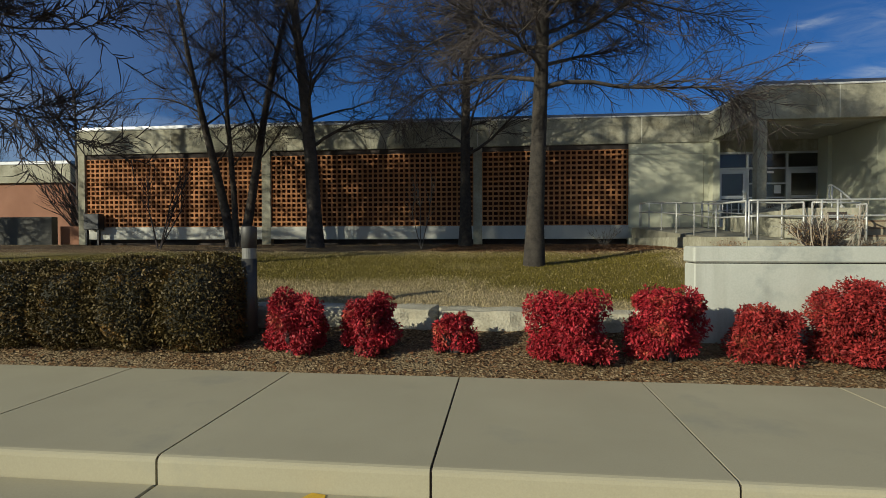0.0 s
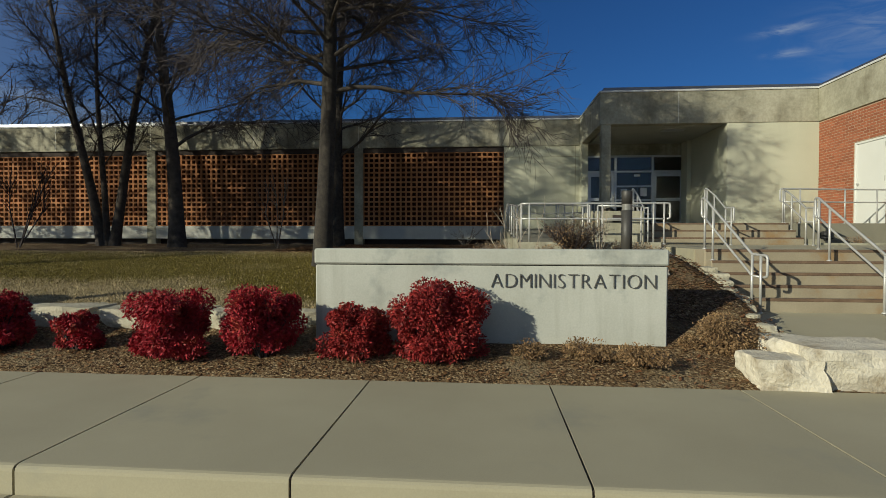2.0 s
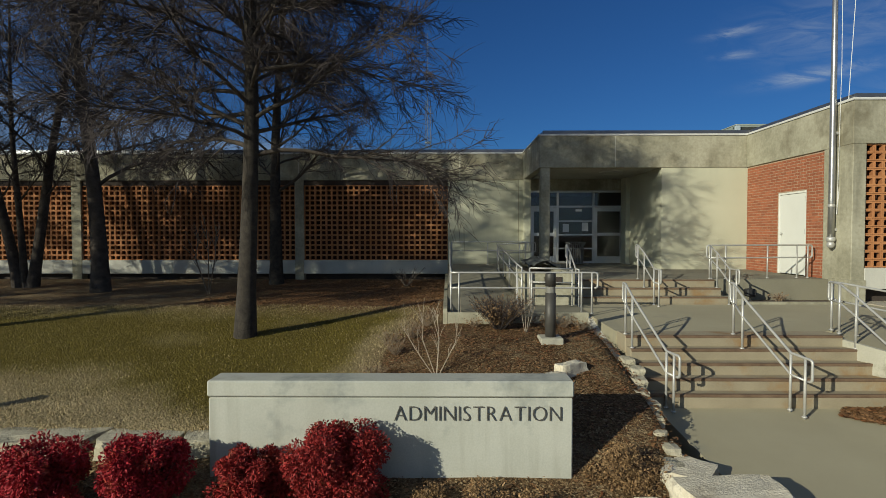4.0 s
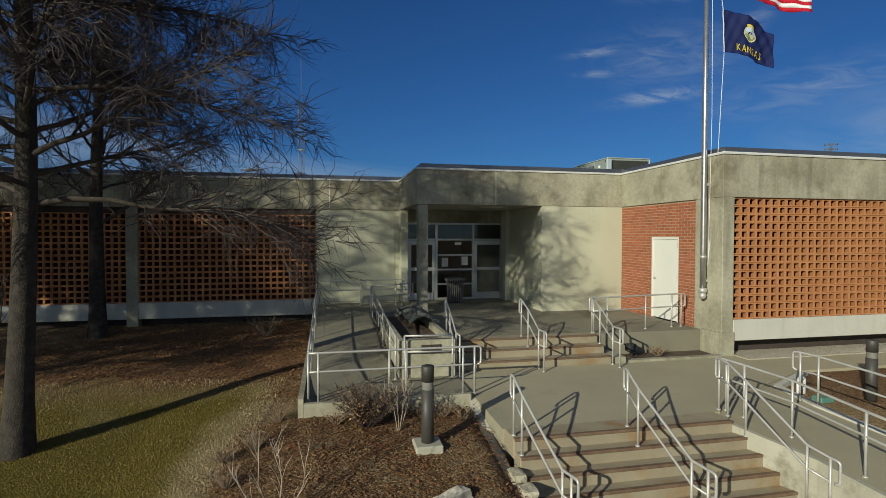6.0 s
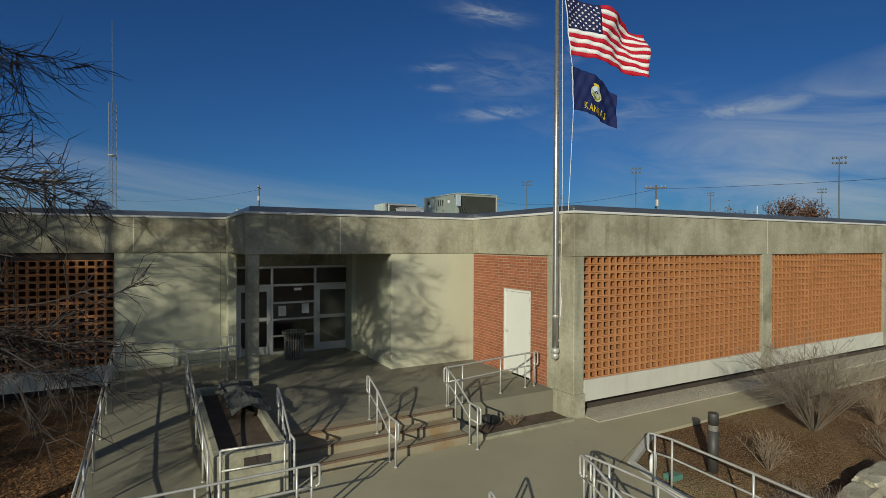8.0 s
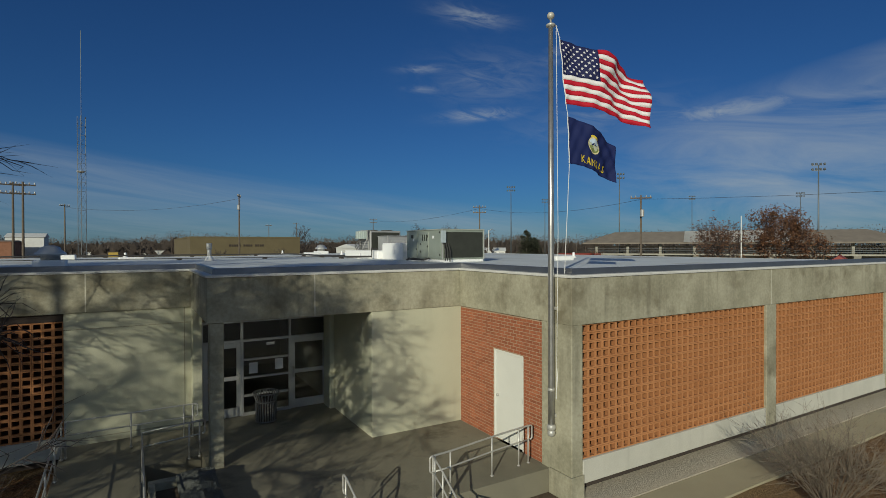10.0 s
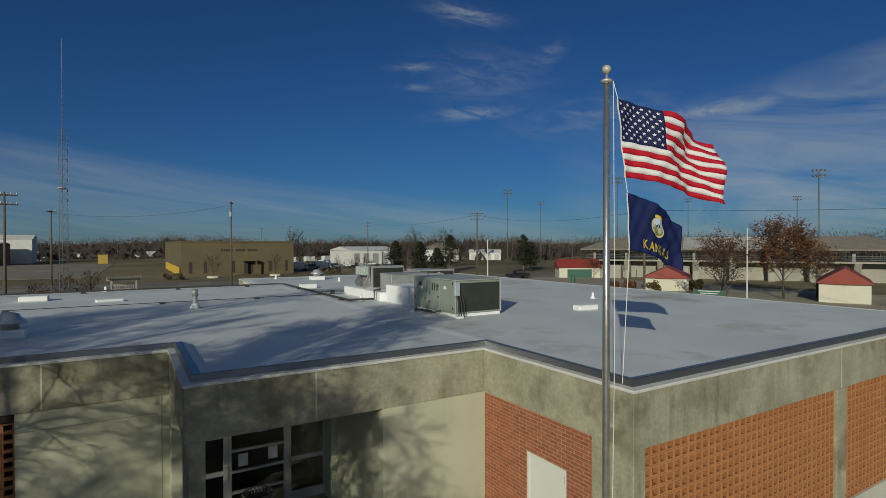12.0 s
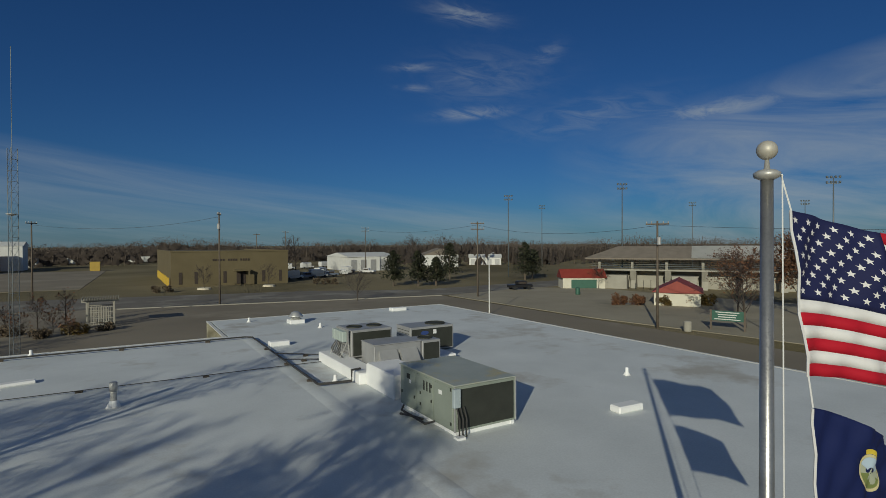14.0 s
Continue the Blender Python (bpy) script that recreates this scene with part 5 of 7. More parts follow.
def cloth(name, f, u0, u1, v0, v1, mat, parent, nu=28, nv=3, thick=0.0025, off=0.0):
    bm = bmesh.new()
    grids = []
    for s in (-thick, thick):
        grids.append([[bm.verts.new(f(u0 + (u1 - u0) * i / nu, v0 + (v1 - v0) * j / nv, s + off)) for i in range(nu + 1)] for j in range(nv + 1)])
    a, b = grids
    for j in range(nv):
        for i in range(nu):
            bm.faces.new((a[j][i], a[j][i + 1], a[j + 1][i + 1], a[j + 1][i]))
            bm.faces.new((b[j][i], b[j + 1][i], b[j + 1][i + 1], b[j][i + 1]))
    for i in range(nu):
        bm.faces.new((a[0][i + 1], a[0][i], b[0][i], b[0][i + 1]))
        bm.faces.new((a[nv][i], a[nv][i + 1], b[nv][i + 1], b[nv][i]))
    for j in range(nv):
        bm.faces.new((a[j][0], a[j + 1][0], b[j + 1][0], b[j][0]))
        bm.faces.new((a[j + 1][nu], a[j][nu], b[j][nu], b[j + 1][nu]))
    return part(name, bm, mat, parent, smooth=True)


F1 = flag_map((PX + 0.13, PY - 0.10, 9.56), (PX + 0.20, PY - 0.18, 8.36), (0.95, -0.30, 0), 1.86, 0.60, 1.35, 0.22, 0.4, 0.06)
fl = thing("flag", (PX + 0.2, PY - 0.2, 8.4), "striped red and white flag with stars, blowing from the pole", "flag", "flags on the pole")
CV, CU = 7 / 13, 0.40
for k in range(13):
    cloth("stripe", F1, CU if k < 7 else 0.0, 1.0, k / 13, (k + 1) / 13, FRED if k % 2 == 0 else FWHITE, fl, 24 if k < 7 else 34, 2)
canton = cloth("canton", F1, 0.0, CU, 0.0, CV, FBLUE, fl, 28, 14)
canton["label"] = "dark blue canton"
for r in range(9):
    for c in range(6 if r % 2 == 0 else 5):
        u = CU * ((2 * c + 1 + (r % 2)) / 12)
        v = CV * (r + 1) / 10
        for off in (-0.0045, 0.0045):
            bm = bmesh.new()
            ring = []
            for q in range(10):
                rad = 0.030 if q % 2 == 0 else 0.0122
                a = q * math.pi / 5
                ring.append(bm.verts.new(F1(u + rad * math.sin(a) / 1.83, v - rad * math.cos(a) / 1.20, off)))
            mid = bm.verts.new(F1(u, v, off * 1.1))
            for q in range(10):
                bm.faces.new((ring[q], ring[(q + 1) % 10], mid))
            if off < 0:
                near_star = bm
            else:
                merge(near_star, bm)
        part("star", near_star, FWHITE, canton)
part("heading", tube(bmesh.new(), [F1(0.0, v / 8) for v in range(9)], 0.010, 6), FWHITE, fl, "white canvas heading")

F2 = flag_map((PX + 0.23, PY - 0.20, 8.13), (PX + 0.25, PY - 0.22, 7.26), (0.95, -0.22, 0), 1.10, 0.50, 1.1, 0.11, 1.3, 0.05)
fk = thing("flag", (PX + 0.25, PY - 0.22, 7.25), "navy blue state flag with round emblem and yellow letters", "flag", "flags on the pole")
cloth("field", F2, 0, 1, 0, 1, FNAVY, fk, 72, 24)
part("heading", tube(bmesh.new(), [F2(0.0, v / 8) for v in range(9)], 0.010, 6), FWHITE, fk, "white canvas heading")


def disc_on(f, u, v, r0, r1, a0, a1, length, height, off, n=28):
    bm = bmesh.new()
    for o in (-off, off):
        rings = []
        for r in (r0, r1):
            rings.append([bm.verts.new(f(u + r * math.sin(a0 + (a1 - a0) * i / n) / length, v - r * math.cos(a0 + (a1 - a0) * i / n) / height, o)) for i in range(n + 1)])
        for i in range(n):
            bm.faces.new((rings[0][i], rings[0][i + 1], rings[1][i + 1], rings[1][i]))
    return bm


EMB = [(0.004, 0.135, 0, 6.2832, (0.42, 0.45, 0.34), 0.005), (0.135, 0.158, 0, 6.2832, (0.62, 0.55, 0.30), 0.006), (0.03, 0.133, 1.75, 4.53, (0.20, 0.24, 0.08), 0.007), (0.05, 0.132, -1.2, 1.2, (0.45, 0.56, 0.66), 0.007), (0.16, 0.20, -0.55, 0.55, (0.70, 0.52, 0.06), 0.006)]
for a, b, s, e, c, o in EMB:
    part("emblem_ring", disc_on(F2, 0.50, 0.42, a, b, s, e, 1.32, 0.87, o), cloth_material("emblem_%d" % int(c[0] * 100), c), fk)
for side in (-0.009, 0.009):
    line_of_text("KANSAS", 0.24, 0.76, 0.145, 0.0, lambda x, z, d, s=side: F2(x, 0.91 - z / 0.87, s), FYEL, fk, 0.18, 0.012)

# ---------------------------------------------------------------- roof plant

ZR = ZRF + 0.03
ACG = material("green_grey_sheet_metal", (0.27, 0.305, 0.255), (0.36, 0.40, 0.335), 1.2, 0.5, metal=0.25, bump=0.05, streak=0.35, streak_col=(0.16, 0.18, 0.15))
ACD = material("dark_coil_face", (0.035, 0.038, 0.03), (0.055, 0.058, 0.047), 3, 0.7, metal=0.3, bump=0.3, fine=180)
ACT = material("stained_unit_top", (0.34, 0.37, 0.32), (0.44, 0.46, 0.40), 1.5, 0.5, metal=0.1, bump=0.06, c3=(0.50, 0.43, 0.22), c3_scale=0.9, c3_cut=0.54)
FARMETAL = material("dull_mast_metal", (0.10, 0.115, 0.125), (0.15, 0.17, 0.18), 2, 0.55, metal=0.3, bump=0.02)
GREYU = material("grey_unit_sheet", (0.33, 0.33, 0.325), (0.45, 0.45, 0.44), 1.6, 0.5, metal=0.3, bump=0.05, streak=0.3)
PIPE = material("black_pipe", (0.03, 0.03, 0.03), (0.06, 0.055, 0.05), 5, 0.6, bump=0.05)


def chain(pts, r, seg=6):
    return tube(bmesh.new(), pts, r, seg)


ac = thing("rooftop_unit", (15.3, 20.5, ZR), "large green-grey rooftop air handling unit", "air conditioner")
ax0, ax1, ay0, ay1, az0, az1 = 14.50, 16.15, 19.28, 21.85, ZR + 0.08, ZR + 1.06
part("base_rail", boxes((ax0 + 0.03, ax0 + 0.13, ay0, ay1, ZR, az0), (ax1 - 0.13, ax1 - 0.03, ay0, ay1, ZR, az0), (ax0 + 0.13, ax1 - 0.13, ay0 + 0.02, ay0 + 0.12, ZR, az0)), ROOFW, ac)
part("casing", boxes((ax0, ax1, ay0, ay1, az0, az1), bevel=0.015), ACG, ac)
part("coil_face", boxes((ax0 + 0.08, ax1 - 0.06, ay0 - 0.012, ay0 + 0.002, az0 + 0.06, az1 - 0.07)), ACD, ac, "dark ribbed coil face")
part("top_plate", boxes((ax0 - 0.02, ax1 + 0.02, ay0 - 0.02, ay1 + 0.02, az1, az1 + 0.03), bevel=0.008), ACT, ac, "weathered top with yellow stains")
for y0, y1 in ((ay0 + 0.06, ay0 + 0.86), (ay0 + 0.9, ay0 + 1.68), (ay0 + 1.72, ay1 - 0.06)):
    part("side_panel", boxes((ax0 - 0.015, ax0 + 0.002, y0, y1, az0 + 0.05, az1 - 0.05), bevel=0.005), ACG, ac)
for y, z in ((ay1 - 0.55, az1 - 0.2),):
    part("grille", boxes((ax0 - 0.022, ax0 - 0.014, y, y + 0.16, z - 0.06, z + 0.06)), ACD, ac)
for y in (ay0 + 1.0, ay0 + 1.14, ay0 + 1.28):
    part("louvre", boxes((ax0 - 0.022, ax0 - 0.014, y, y + 0.06, az0 + 0.62, az0 + 0.84)), ACD, ac)
for y, z in ((ay0 + 0.10, 0.12), (ay0 + 0.10, 0.86), (ay0 + 0.94, 0.40), (ay0 + 0.94, 0.74), (ay0 + 1.46, 0.22), (ay0 + 1.46, 0.48), (ay0 + 1.76, 0.30), (ay0 + 2.42, 0.30)):
    part("latch", boxes((ax0 - 0.030, ax0 - 0.012, y, y + 0.045, az0 + z, az0 + z + 0.07), bevel=0.004), ACD, ac, "dark door latch")
for y, z, w in ((ay0 + 0.50, 0.70, 0.14), (ay0 + 1.95, 0.62, 0.10)):
    part("label_plate", boxes((ax0 - 0.019, ax0 - 0.014, y, y + w, az0 + z, az0 + z + 0.09)), WHITEP, ac, "small white label plate")
for x in (ax0 - 0.012, ax1 - 0.018):
    part("corner_trim", boxes((x, x + 0.03, ay0 - 0.022, ay0 + 0.012, az0, az1), bevel=0.004), GREYU, ac, "pale corner trim")
part("drain_trap", chain([(ax0 - 0.10, ay0 + 1.2, ZR + 0.05), (ax0 - 0.30, ay0 + 1.5, ZR + 0.10), (ax0 - 0.34, ay0 + 1.9, ZR + 0.04)], 0.03), PIPE, ac)
part("control_box", boxes((ax0 - 0.07, ax0 + 0.10, ay0 - 0.10, ay0 - 0.012, az0 + 0.55, az0 + 0.95), bevel=0.01), material("blue_grey_box", (0.34, 0.40, 0.42), (0.42, 0.48, 0.50), 5, 0.5, bump=0.02), ac, "pale blue-grey control box")
for k in range(3):
    x = ax0 + 0.02 + 0.09 * k
    part("conduit", chain([(x, ay0 - 0.06, az0 + 0.55), (x + 0.03, ay0 - 0.12, az0 + 0.3), (x + 0.01, ay0 - 0.14, ZR)], 0.018), PIPE, ac)
part("drain_pipe", chain([(ax0 - 0.06, ay1 - 0.3, az0 + 0.02), (ax0 - 0.22, ay1 - 0.5, ZR + 0.06), (ax0 - 0.22, ay0 + 0.9, ZR + 0.06), (ax0 - 0.02, ay0 + 0.8, az0 + 0.03)], 0.025), PIPE, ac)
part("foot_block", boxes((14.42, 14.62, ay0 - 0.26, ay0 - 0.08, ZR, ZR + 0.05)), ROOFW, ac)

cb = thing("equipment_curb", (15.3, 24.6, ZR), "white membrane covered equipment curb", "roof curb")
part("curb", boxes((14.35, 15.05, 24.22, 28.0, ZR - 0.01, ZR + 0.34), bevel=0.03), ROOFW, cb)
part("curb_box", boxes((14.55, 15.6, 22.35, 24.2, ZR - 0.01, ZR + 0.64), bevel=0.03), ROOFW, cb)
part("long_curb", boxes((15.06, 18.6, 25.6, 28.0, ZR - 0.01, ZR + 0.22), bevel=0.03), ROOFW, cb)


def condenser(x0, x1, y0, y1, h, z, label, n, fan_x=None):
    c = thing("condenser", ((x0 + x1) / 2, (y0 + y1) / 2, z), label, "air conditioner", "condensers on the roof")
    part("casing", boxes((x0, x1, y0, y1, z, z + h), bevel=0.02), GREYU, c)
    part("coil_face", boxes((x0 + 0.06, x1 - 0.06, y0 - 0.012, y0 + 0.003, z + 0.06, z + h - 0.08)), ACD, c)
    part("side_panel", boxes((x0 - 0.012, x0 + 0.003, y0 + 0.06, y1 - 0.06, z + 0.06, z + h - 0.08), bevel=0.004), GREYU, c)
    for k in range(7):
        zz = z + 0.12 + (h - 0.26) * k / 6
        part("slat", boxes((x0 - 0.018, x0 - 0.010, y0 + 0.10, y1 - 0.10, zz - 0.008, zz + 0.008)), ACD, c)
    for k in range(n):
        bm = bmesh.new()
        r = min(y1 - y0, (x1 - x0) / n) * 0.31
        lathe(bm, [(r + 0.04, 0), (r + 0.04, 0.035), (r, 0.045), (r, 0.015), (0.02, 0.015)], 20, (fan_x or x0 + (x1 - x0) * (k + 0.5) / n, (y0 + y1) / 2, z + h))
        part("fan_guard", bm, ACD, c)
    return c


condenser(15.0, 16.5, 26.5, 27.9, 0.92, ZR + 0.30, "older grey condenser with fans on top", 2)
condenser(16.85, 17.55, 24.95, 25.85, 0.74, ZR + 0.20, "small dark grey condenser", 1)
newer = condenser(17.65, 19.55, 27.3, 28.5, 0.92, ZR + 0.05, "newer pale grey condenser with one round fan", 1, 19.05)
bm = bmesh.new()
lathe(bm, [(0.02, 0), (0.13, 0.001), (0.13, 0.006)], 16)
bmesh.ops.transform(bm, matrix=Matrix.Translation((18.25, 27.284, ZR + 0.74)) @ Matrix.Rotation(radians(90), 4, "X") @ Matrix.Diagonal((1.3, 0.6, 1, 1)), verts=bm.verts)
part("badge", bm, material("blue_badge", (0.03, 0.06, 0.20), (0.04, 0.08, 0.26), 5, 0.5, bump=0), newer, "plain blue oval")
part("label_plate", boxes((18.62, 18.76, 27.276, 27.284, ZR + 0.68, ZR + 0.84)), WHITEP, newer, "small white label plate")
hd = thing("packaged_unit", (16.0, 25.4, ZR), "grey sheet metal unit with slanted intake hoods", "exhaust hood")
part("casing", boxes((15.15, 16.80, 24.95, 26.0, ZR + 0.20, ZR + 0.94), bevel=0.015), GREYU, hd)
part("lid", boxes((15.13, 16.82, 24.93, 26.02, ZR + 0.94, ZR + 0.97), bevel=0.006), GREYU, hd)
for x in (15.30, 16.02):
    bm = bmesh.new()
    a = [bm.verts.new(p) for p in ((x, 24.948, ZR + 0.78), (x, 24.948, ZR + 0.38), (x, 24.66, ZR + 0.38))]
    c = [bm.verts.new((v.co.x + 0.62, v.co.y, v.co.z)) for v in a]
    bm.faces.new(a), bm.faces.new(c[::-1])
    for k in range(3):
        bm.faces.new((a[k], c[k], c[(k + 1) % 3], a[(k + 1) % 3]))
    bmesh.ops.recalc_face_normals(bm, faces=bm.faces)
    part("intake_hood", bm, GREYU, hd)
    part("intake_screen", boxes((x + 0.03, x + 0.59, 24.68, 24.94, ZR + 0.368, ZR + 0.379)), ACD, hd)
for k in range(4):
    part("louvre", boxes((15.24 + 0.4 * k, 15.40 + 0.4 * k, 24.935, 24.949, ZR + 0.26, ZR + 0.32)), ACD, hd)
sk = thing("meter_rack", (14.75, 27.2, ZR + 0.34), "rack of pale green switch boxes on legs", "switch rack")
for i in range(4):
    part("switch_box", boxes((14.70, 14.86, 26.55 + i * 0.26, 26.77 + i * 0.26, ZR + 0.85, ZR + 1.20), bevel=0.012), material("pale_green_box_%d" % i, (0.36, 0.42, 0.38), (0.44, 0.50, 0.46), 5, 0.5, bump=0.02), sk)
part("backing", boxes((14.87, 14.90, 26.5, 27.6, ZR + 0.78, ZR + 1.24)), GREYU, sk)
for y in (26.55, 27.5):
    part("leg", chain([(14.95, y, ZR + 0.30), (14.89, y, ZR + 1.1)], 0.022), STEEL, sk)
    part("brace", chain([(14.6, y, ZR + 0.32), (14.86, y, ZR + 0.85)], 0.016), STEEL, sk)
for k in range(5):
    part("conduit", chain([(14.72 + 0.03 * k, 26.7 + 0.18 * k, ZR + 0.85), (14.62, 26.7 + 0.18 * k, ZR + 0.55), (14.7, 26.5 + 0.22 * k, ZR + 0.34)], 0.016), PIPE, sk)


def pipe_run(name, pts, r, label, blocks):
    p = thing(name, pts[0], label, "pipe")
    part("pipe", chain(pts, r), PIPE, p)
    for x, y in blocks:
        part("support_block", boxes((x - 0.09, x + 0.09, y - 0.06, y + 0.06, ZR - 0.005, pts[0][2] - r), bevel=0.01), BARK, p)


pipe_run("gas_pipe", [(-12, 34.05, ZR + 0.10), (13.0, 33.95, ZR + 0.10), (13.25, 33.7, ZR + 0.10), (13.25, 24.6, ZR + 0.10), (14.2, 24.45, ZR + 0.10), (14.2, 24.45, ZR + 0.42), (14.5, 24.5, ZR + 0.42)], 0.032, "black gas pipe laid across the roof", [(-8, 34.05), (-4, 34.05), (0, 34.03), (4.7, 34.02), (8.4, 34.0), (11.5, 33.97), (13.25, 31), (13.25, 28), (13.25, 25.4)])
pipe_run("conduit_run", [(-12, 27.75, ZR + 0.06), (12.4, 27.66, ZR + 0.06), (14.3, 27.6, ZR + 0.06)], 0.014, "thin conduit along the roof", [(-6, 27.72), (-1, 27.72), (3, 27.72), (7.39, 27.7), (10.66, 27.67)])
pipe_run("conduit_run", [(13.3, 29.8, ZR + 0.08), (15.2, 28.2, ZR + 0.08)], 0.02, "black conduit to the condensers", [(14.2, 29.04)])
pipe_run("conduit_run", [(13.3, 28.6, ZR + 0.08), (14.6, 27.8, ZR + 0.08)], 0.02, "black conduit to the condensers", [(13.9, 28.23)])


def vent_pipe(x, y, h, r):
    v = thing("vent_pipe", (x, y, ZR), "galvanised vent pipe with a white boot", "vent pipe", "vent pipes on the roof")
    bm = bmesh.new()
    lathe(bm, [(r, 0), (r, h)], 14, (x, y, ZR))
    lathe(bm, [(r * 1.25, h - 0.2), (r * 1.25, h + 0.02), (r, h + 0.03)], 14, (x, y, ZR))
    part("pipe", bm, STEEL, v, smooth=True)
    bm = bmesh.new()
    lathe(bm, [(r * 2.4, 0), (r * 1.3, 0.16), (r * 1.1, 0.18)], 14, (x, y, ZR))
    part("boot", bm, ROOFW, v, smooth=True)


vent_pipe(8.24, 25.6, 0.62, 0.075)
for x, y in ((14.18, 39.2), (16.8, 35.3), (13.86, 24.91), (21.9, 20.9), (5.5, 34.6)):
    bm = bmesh.new()
    lathe(bm, [(0.13, 0), (0.055, 0.10), (0.05, 0.22), (0.035, 0.24)], 12, (x, y, ZR - 0.002))
    tagged(part("roof_vent", bm, ROOFW, smooth=True), "small white cone roof vent", "roof vent", "small roof vents")


def skylight(x, y, w, d, h, rot):
    bm = bmesh.new()
    box(bm, -w / 2, w / 2, -d / 2, d / 2, 0, h, bevel=0.03)
    bmesh.ops.transform(bm, matrix=Matrix.Translation((x, y, ZR - 0.004)) @ Matrix.Rotation(rot, 4, "Z"), verts=bm.verts)
    tagged(part("roof_hatch", bm, ROOFW), "low white box curb on the roof", "roof curb", "low roof curbs")


skylight(19.05, 18.55, 0.80, 0.35, 0.17, radians(-4))
skylight(13.9, 31.7, 0.8, 0.4, 0.2, 0)
skylight(23.0, 39.2, 1.0, 0.5, 0.2, 0)
skylight(3.3, 31.4, 0.9, 0.5, 0.2, 0)
skylight(5.75, 29.7, 0.9, 0.35, 0.10, 0.2)


def dome_vent(x, y, s):
    v = thing("mushroom_vent", (x, y, ZR), "round metal exhaust fan on a white curb", "exhaust fan", "exhaust fans on the roof")
    part("curb", boxes((x - 0.42 * s, x + 0.42 * s, y - 0.42 * s, y + 0.42 * s, ZR - 0.004, ZR + 0.22 * s), bevel=0.02), ROOFW, v)
    bm = bmesh.new()
    lathe(bm, [(0.26 * s, 0.22 * s), (0.26 * s, 0.36 * s), (0.42 * s, 0.38 * s), (0.42 * s, 0.44 * s), (0.28 * s, 0.54 * s), (0.26 * s, 0.62 * s), (0.10 * s, 0.68 * s)], 20, (x, y, ZR))
    part("hood", bm, ALU, v, smooth=True)


dome_vent(3.9, 22.0, 0.85)
dome_vent(16.2, 37.5, 0.9)

# ---------------------------------------------------------------- yard things


def bollard(x, y, z, h, r, label, plinth=True):
    b = thing("bollard_light", (x, y, z), label, "bollard light", "bollard lights")
    bm = bmesh.new()
    lathe(bm, [(r, -0.02), (r, h * 0.70)], 20, (x, y, z))
    part("shaft", bm, BOLLARD, b, smooth=True)
    bm = bmesh.new()
    lathe(bm, [(r * 0.92, h * 0.70), (r * 0.92, h * 0.80)], 20, (x, y, z))
    part("lens", bm, material("frosted_lens", (0.15, 0.145, 0.125), (0.24, 0.23, 0.20), 9, 0.35, bump=0.02), b, "pale ribbed lens band")
    bm = bmesh.new()
    lathe(bm, [(r, h * 0.80), (r, h * 0.99), (r * 0.93, h)], 20, (x, y, z))
    part("cap", bm, BOLLARD, b, smooth=True)
    if plinth:
        part("plinth", boxes((x - 0.17, x + 0.17, y - 0.17, y + 0.17, z - 0.12, z + 0.02), bevel=0.015), CHEEK, b, "square concrete footing")


bollard(6.03, 8.60, 0.95, 0.96, 0.078, "dark bronze bollard light on a square footing")
bollard(12.97, 8.72, 1.02, 0.90, 0.078, "dark bronze bollard light in the mulch", False)
bollard(-2.24, 5.62, 0.20, 1.10, 0.078, "dark bronze bollard light at the end of the hedge", False)

for i, (x, y, z, sx, sy, sz, seed) in enumerate(((6.37, 5.05, 0.09, 0.50, 0.38, 0.33, 3), (6.97, 5.20, 0.12, 0.92, 0.56, 0.44, 9), (6.84, 5.80, 0.12, 0.50, 0.4, 0.3, 12), (5.76, 7.18, 0.62, 0.46, 0.15, 0.30, 21), (6.10, 7.54, 0.69, 0.46, 0.16, 0.30, 25), (-1.95, 6.18, 0.22, 1.25, 0.5, 0.46, 31), (-0.83, 6.20, 0.22, 0.98, 0.5, 0.45, 33), (0.28, 6.24, 0.20, 1.22, 0.6, 0.46, 35), (1.32, 6.2, 0.20, 0.85, 0.5, 0.44, 37), (2.0, 6.25, 0.2, 0.5, 0.5, 0.44, 38), (14.15, 7.30, 0.87, 1.0, 0.34, 0.30, 41), (15.2, 7.46, 0.89, 1.15, 0.36, 0.30, 42))):
    bm = bmesh.new()
    rock(bm, (0, 0, 0), (sx, sy, sz), seed, 3, 0.80 if i < 5 else 0.62)
    if i != 3 and i != 4:                      # squared blocks of the low bank have flat tops
        for v in bm.verts:
            v.co.z = min(v.co.z, sz * 0.46 + 0.012 * noise.noise(v.co * 6))
    ang = (-0.06, 0.05, 0.9, 0.75, 0.6, 0.02, -0.05, 0.04, 0, 0.3, 0.12, 0.06)[i]
    bmesh.ops.transform(bm, matrix=Matrix.Translation((x, y, z)) @ Matrix.Rotation(ang, 4, "Z"), verts=bm.verts)
    tagged(part("boulder", bm, LIME if i < 5 else FIELD, smooth=False), "rough pale limestone boulder" if i < 3 else "small weathered limestone block", "boulder", "limestone boulders")

for i in range(9):
    bm = bmesh.new()
    rock(bm, (6.72 + 0.04 * math.sin(i * 2.1) + 0.03 * i, 5.9 + 0.25 * i, 0.20 + 0.07 * i), (0.17, 0.24, 0.13), 50 + i, 1)
    tagged(part("edging_stone", bm, FIELD), "small limestone edging stone", "stone", "edging stones")

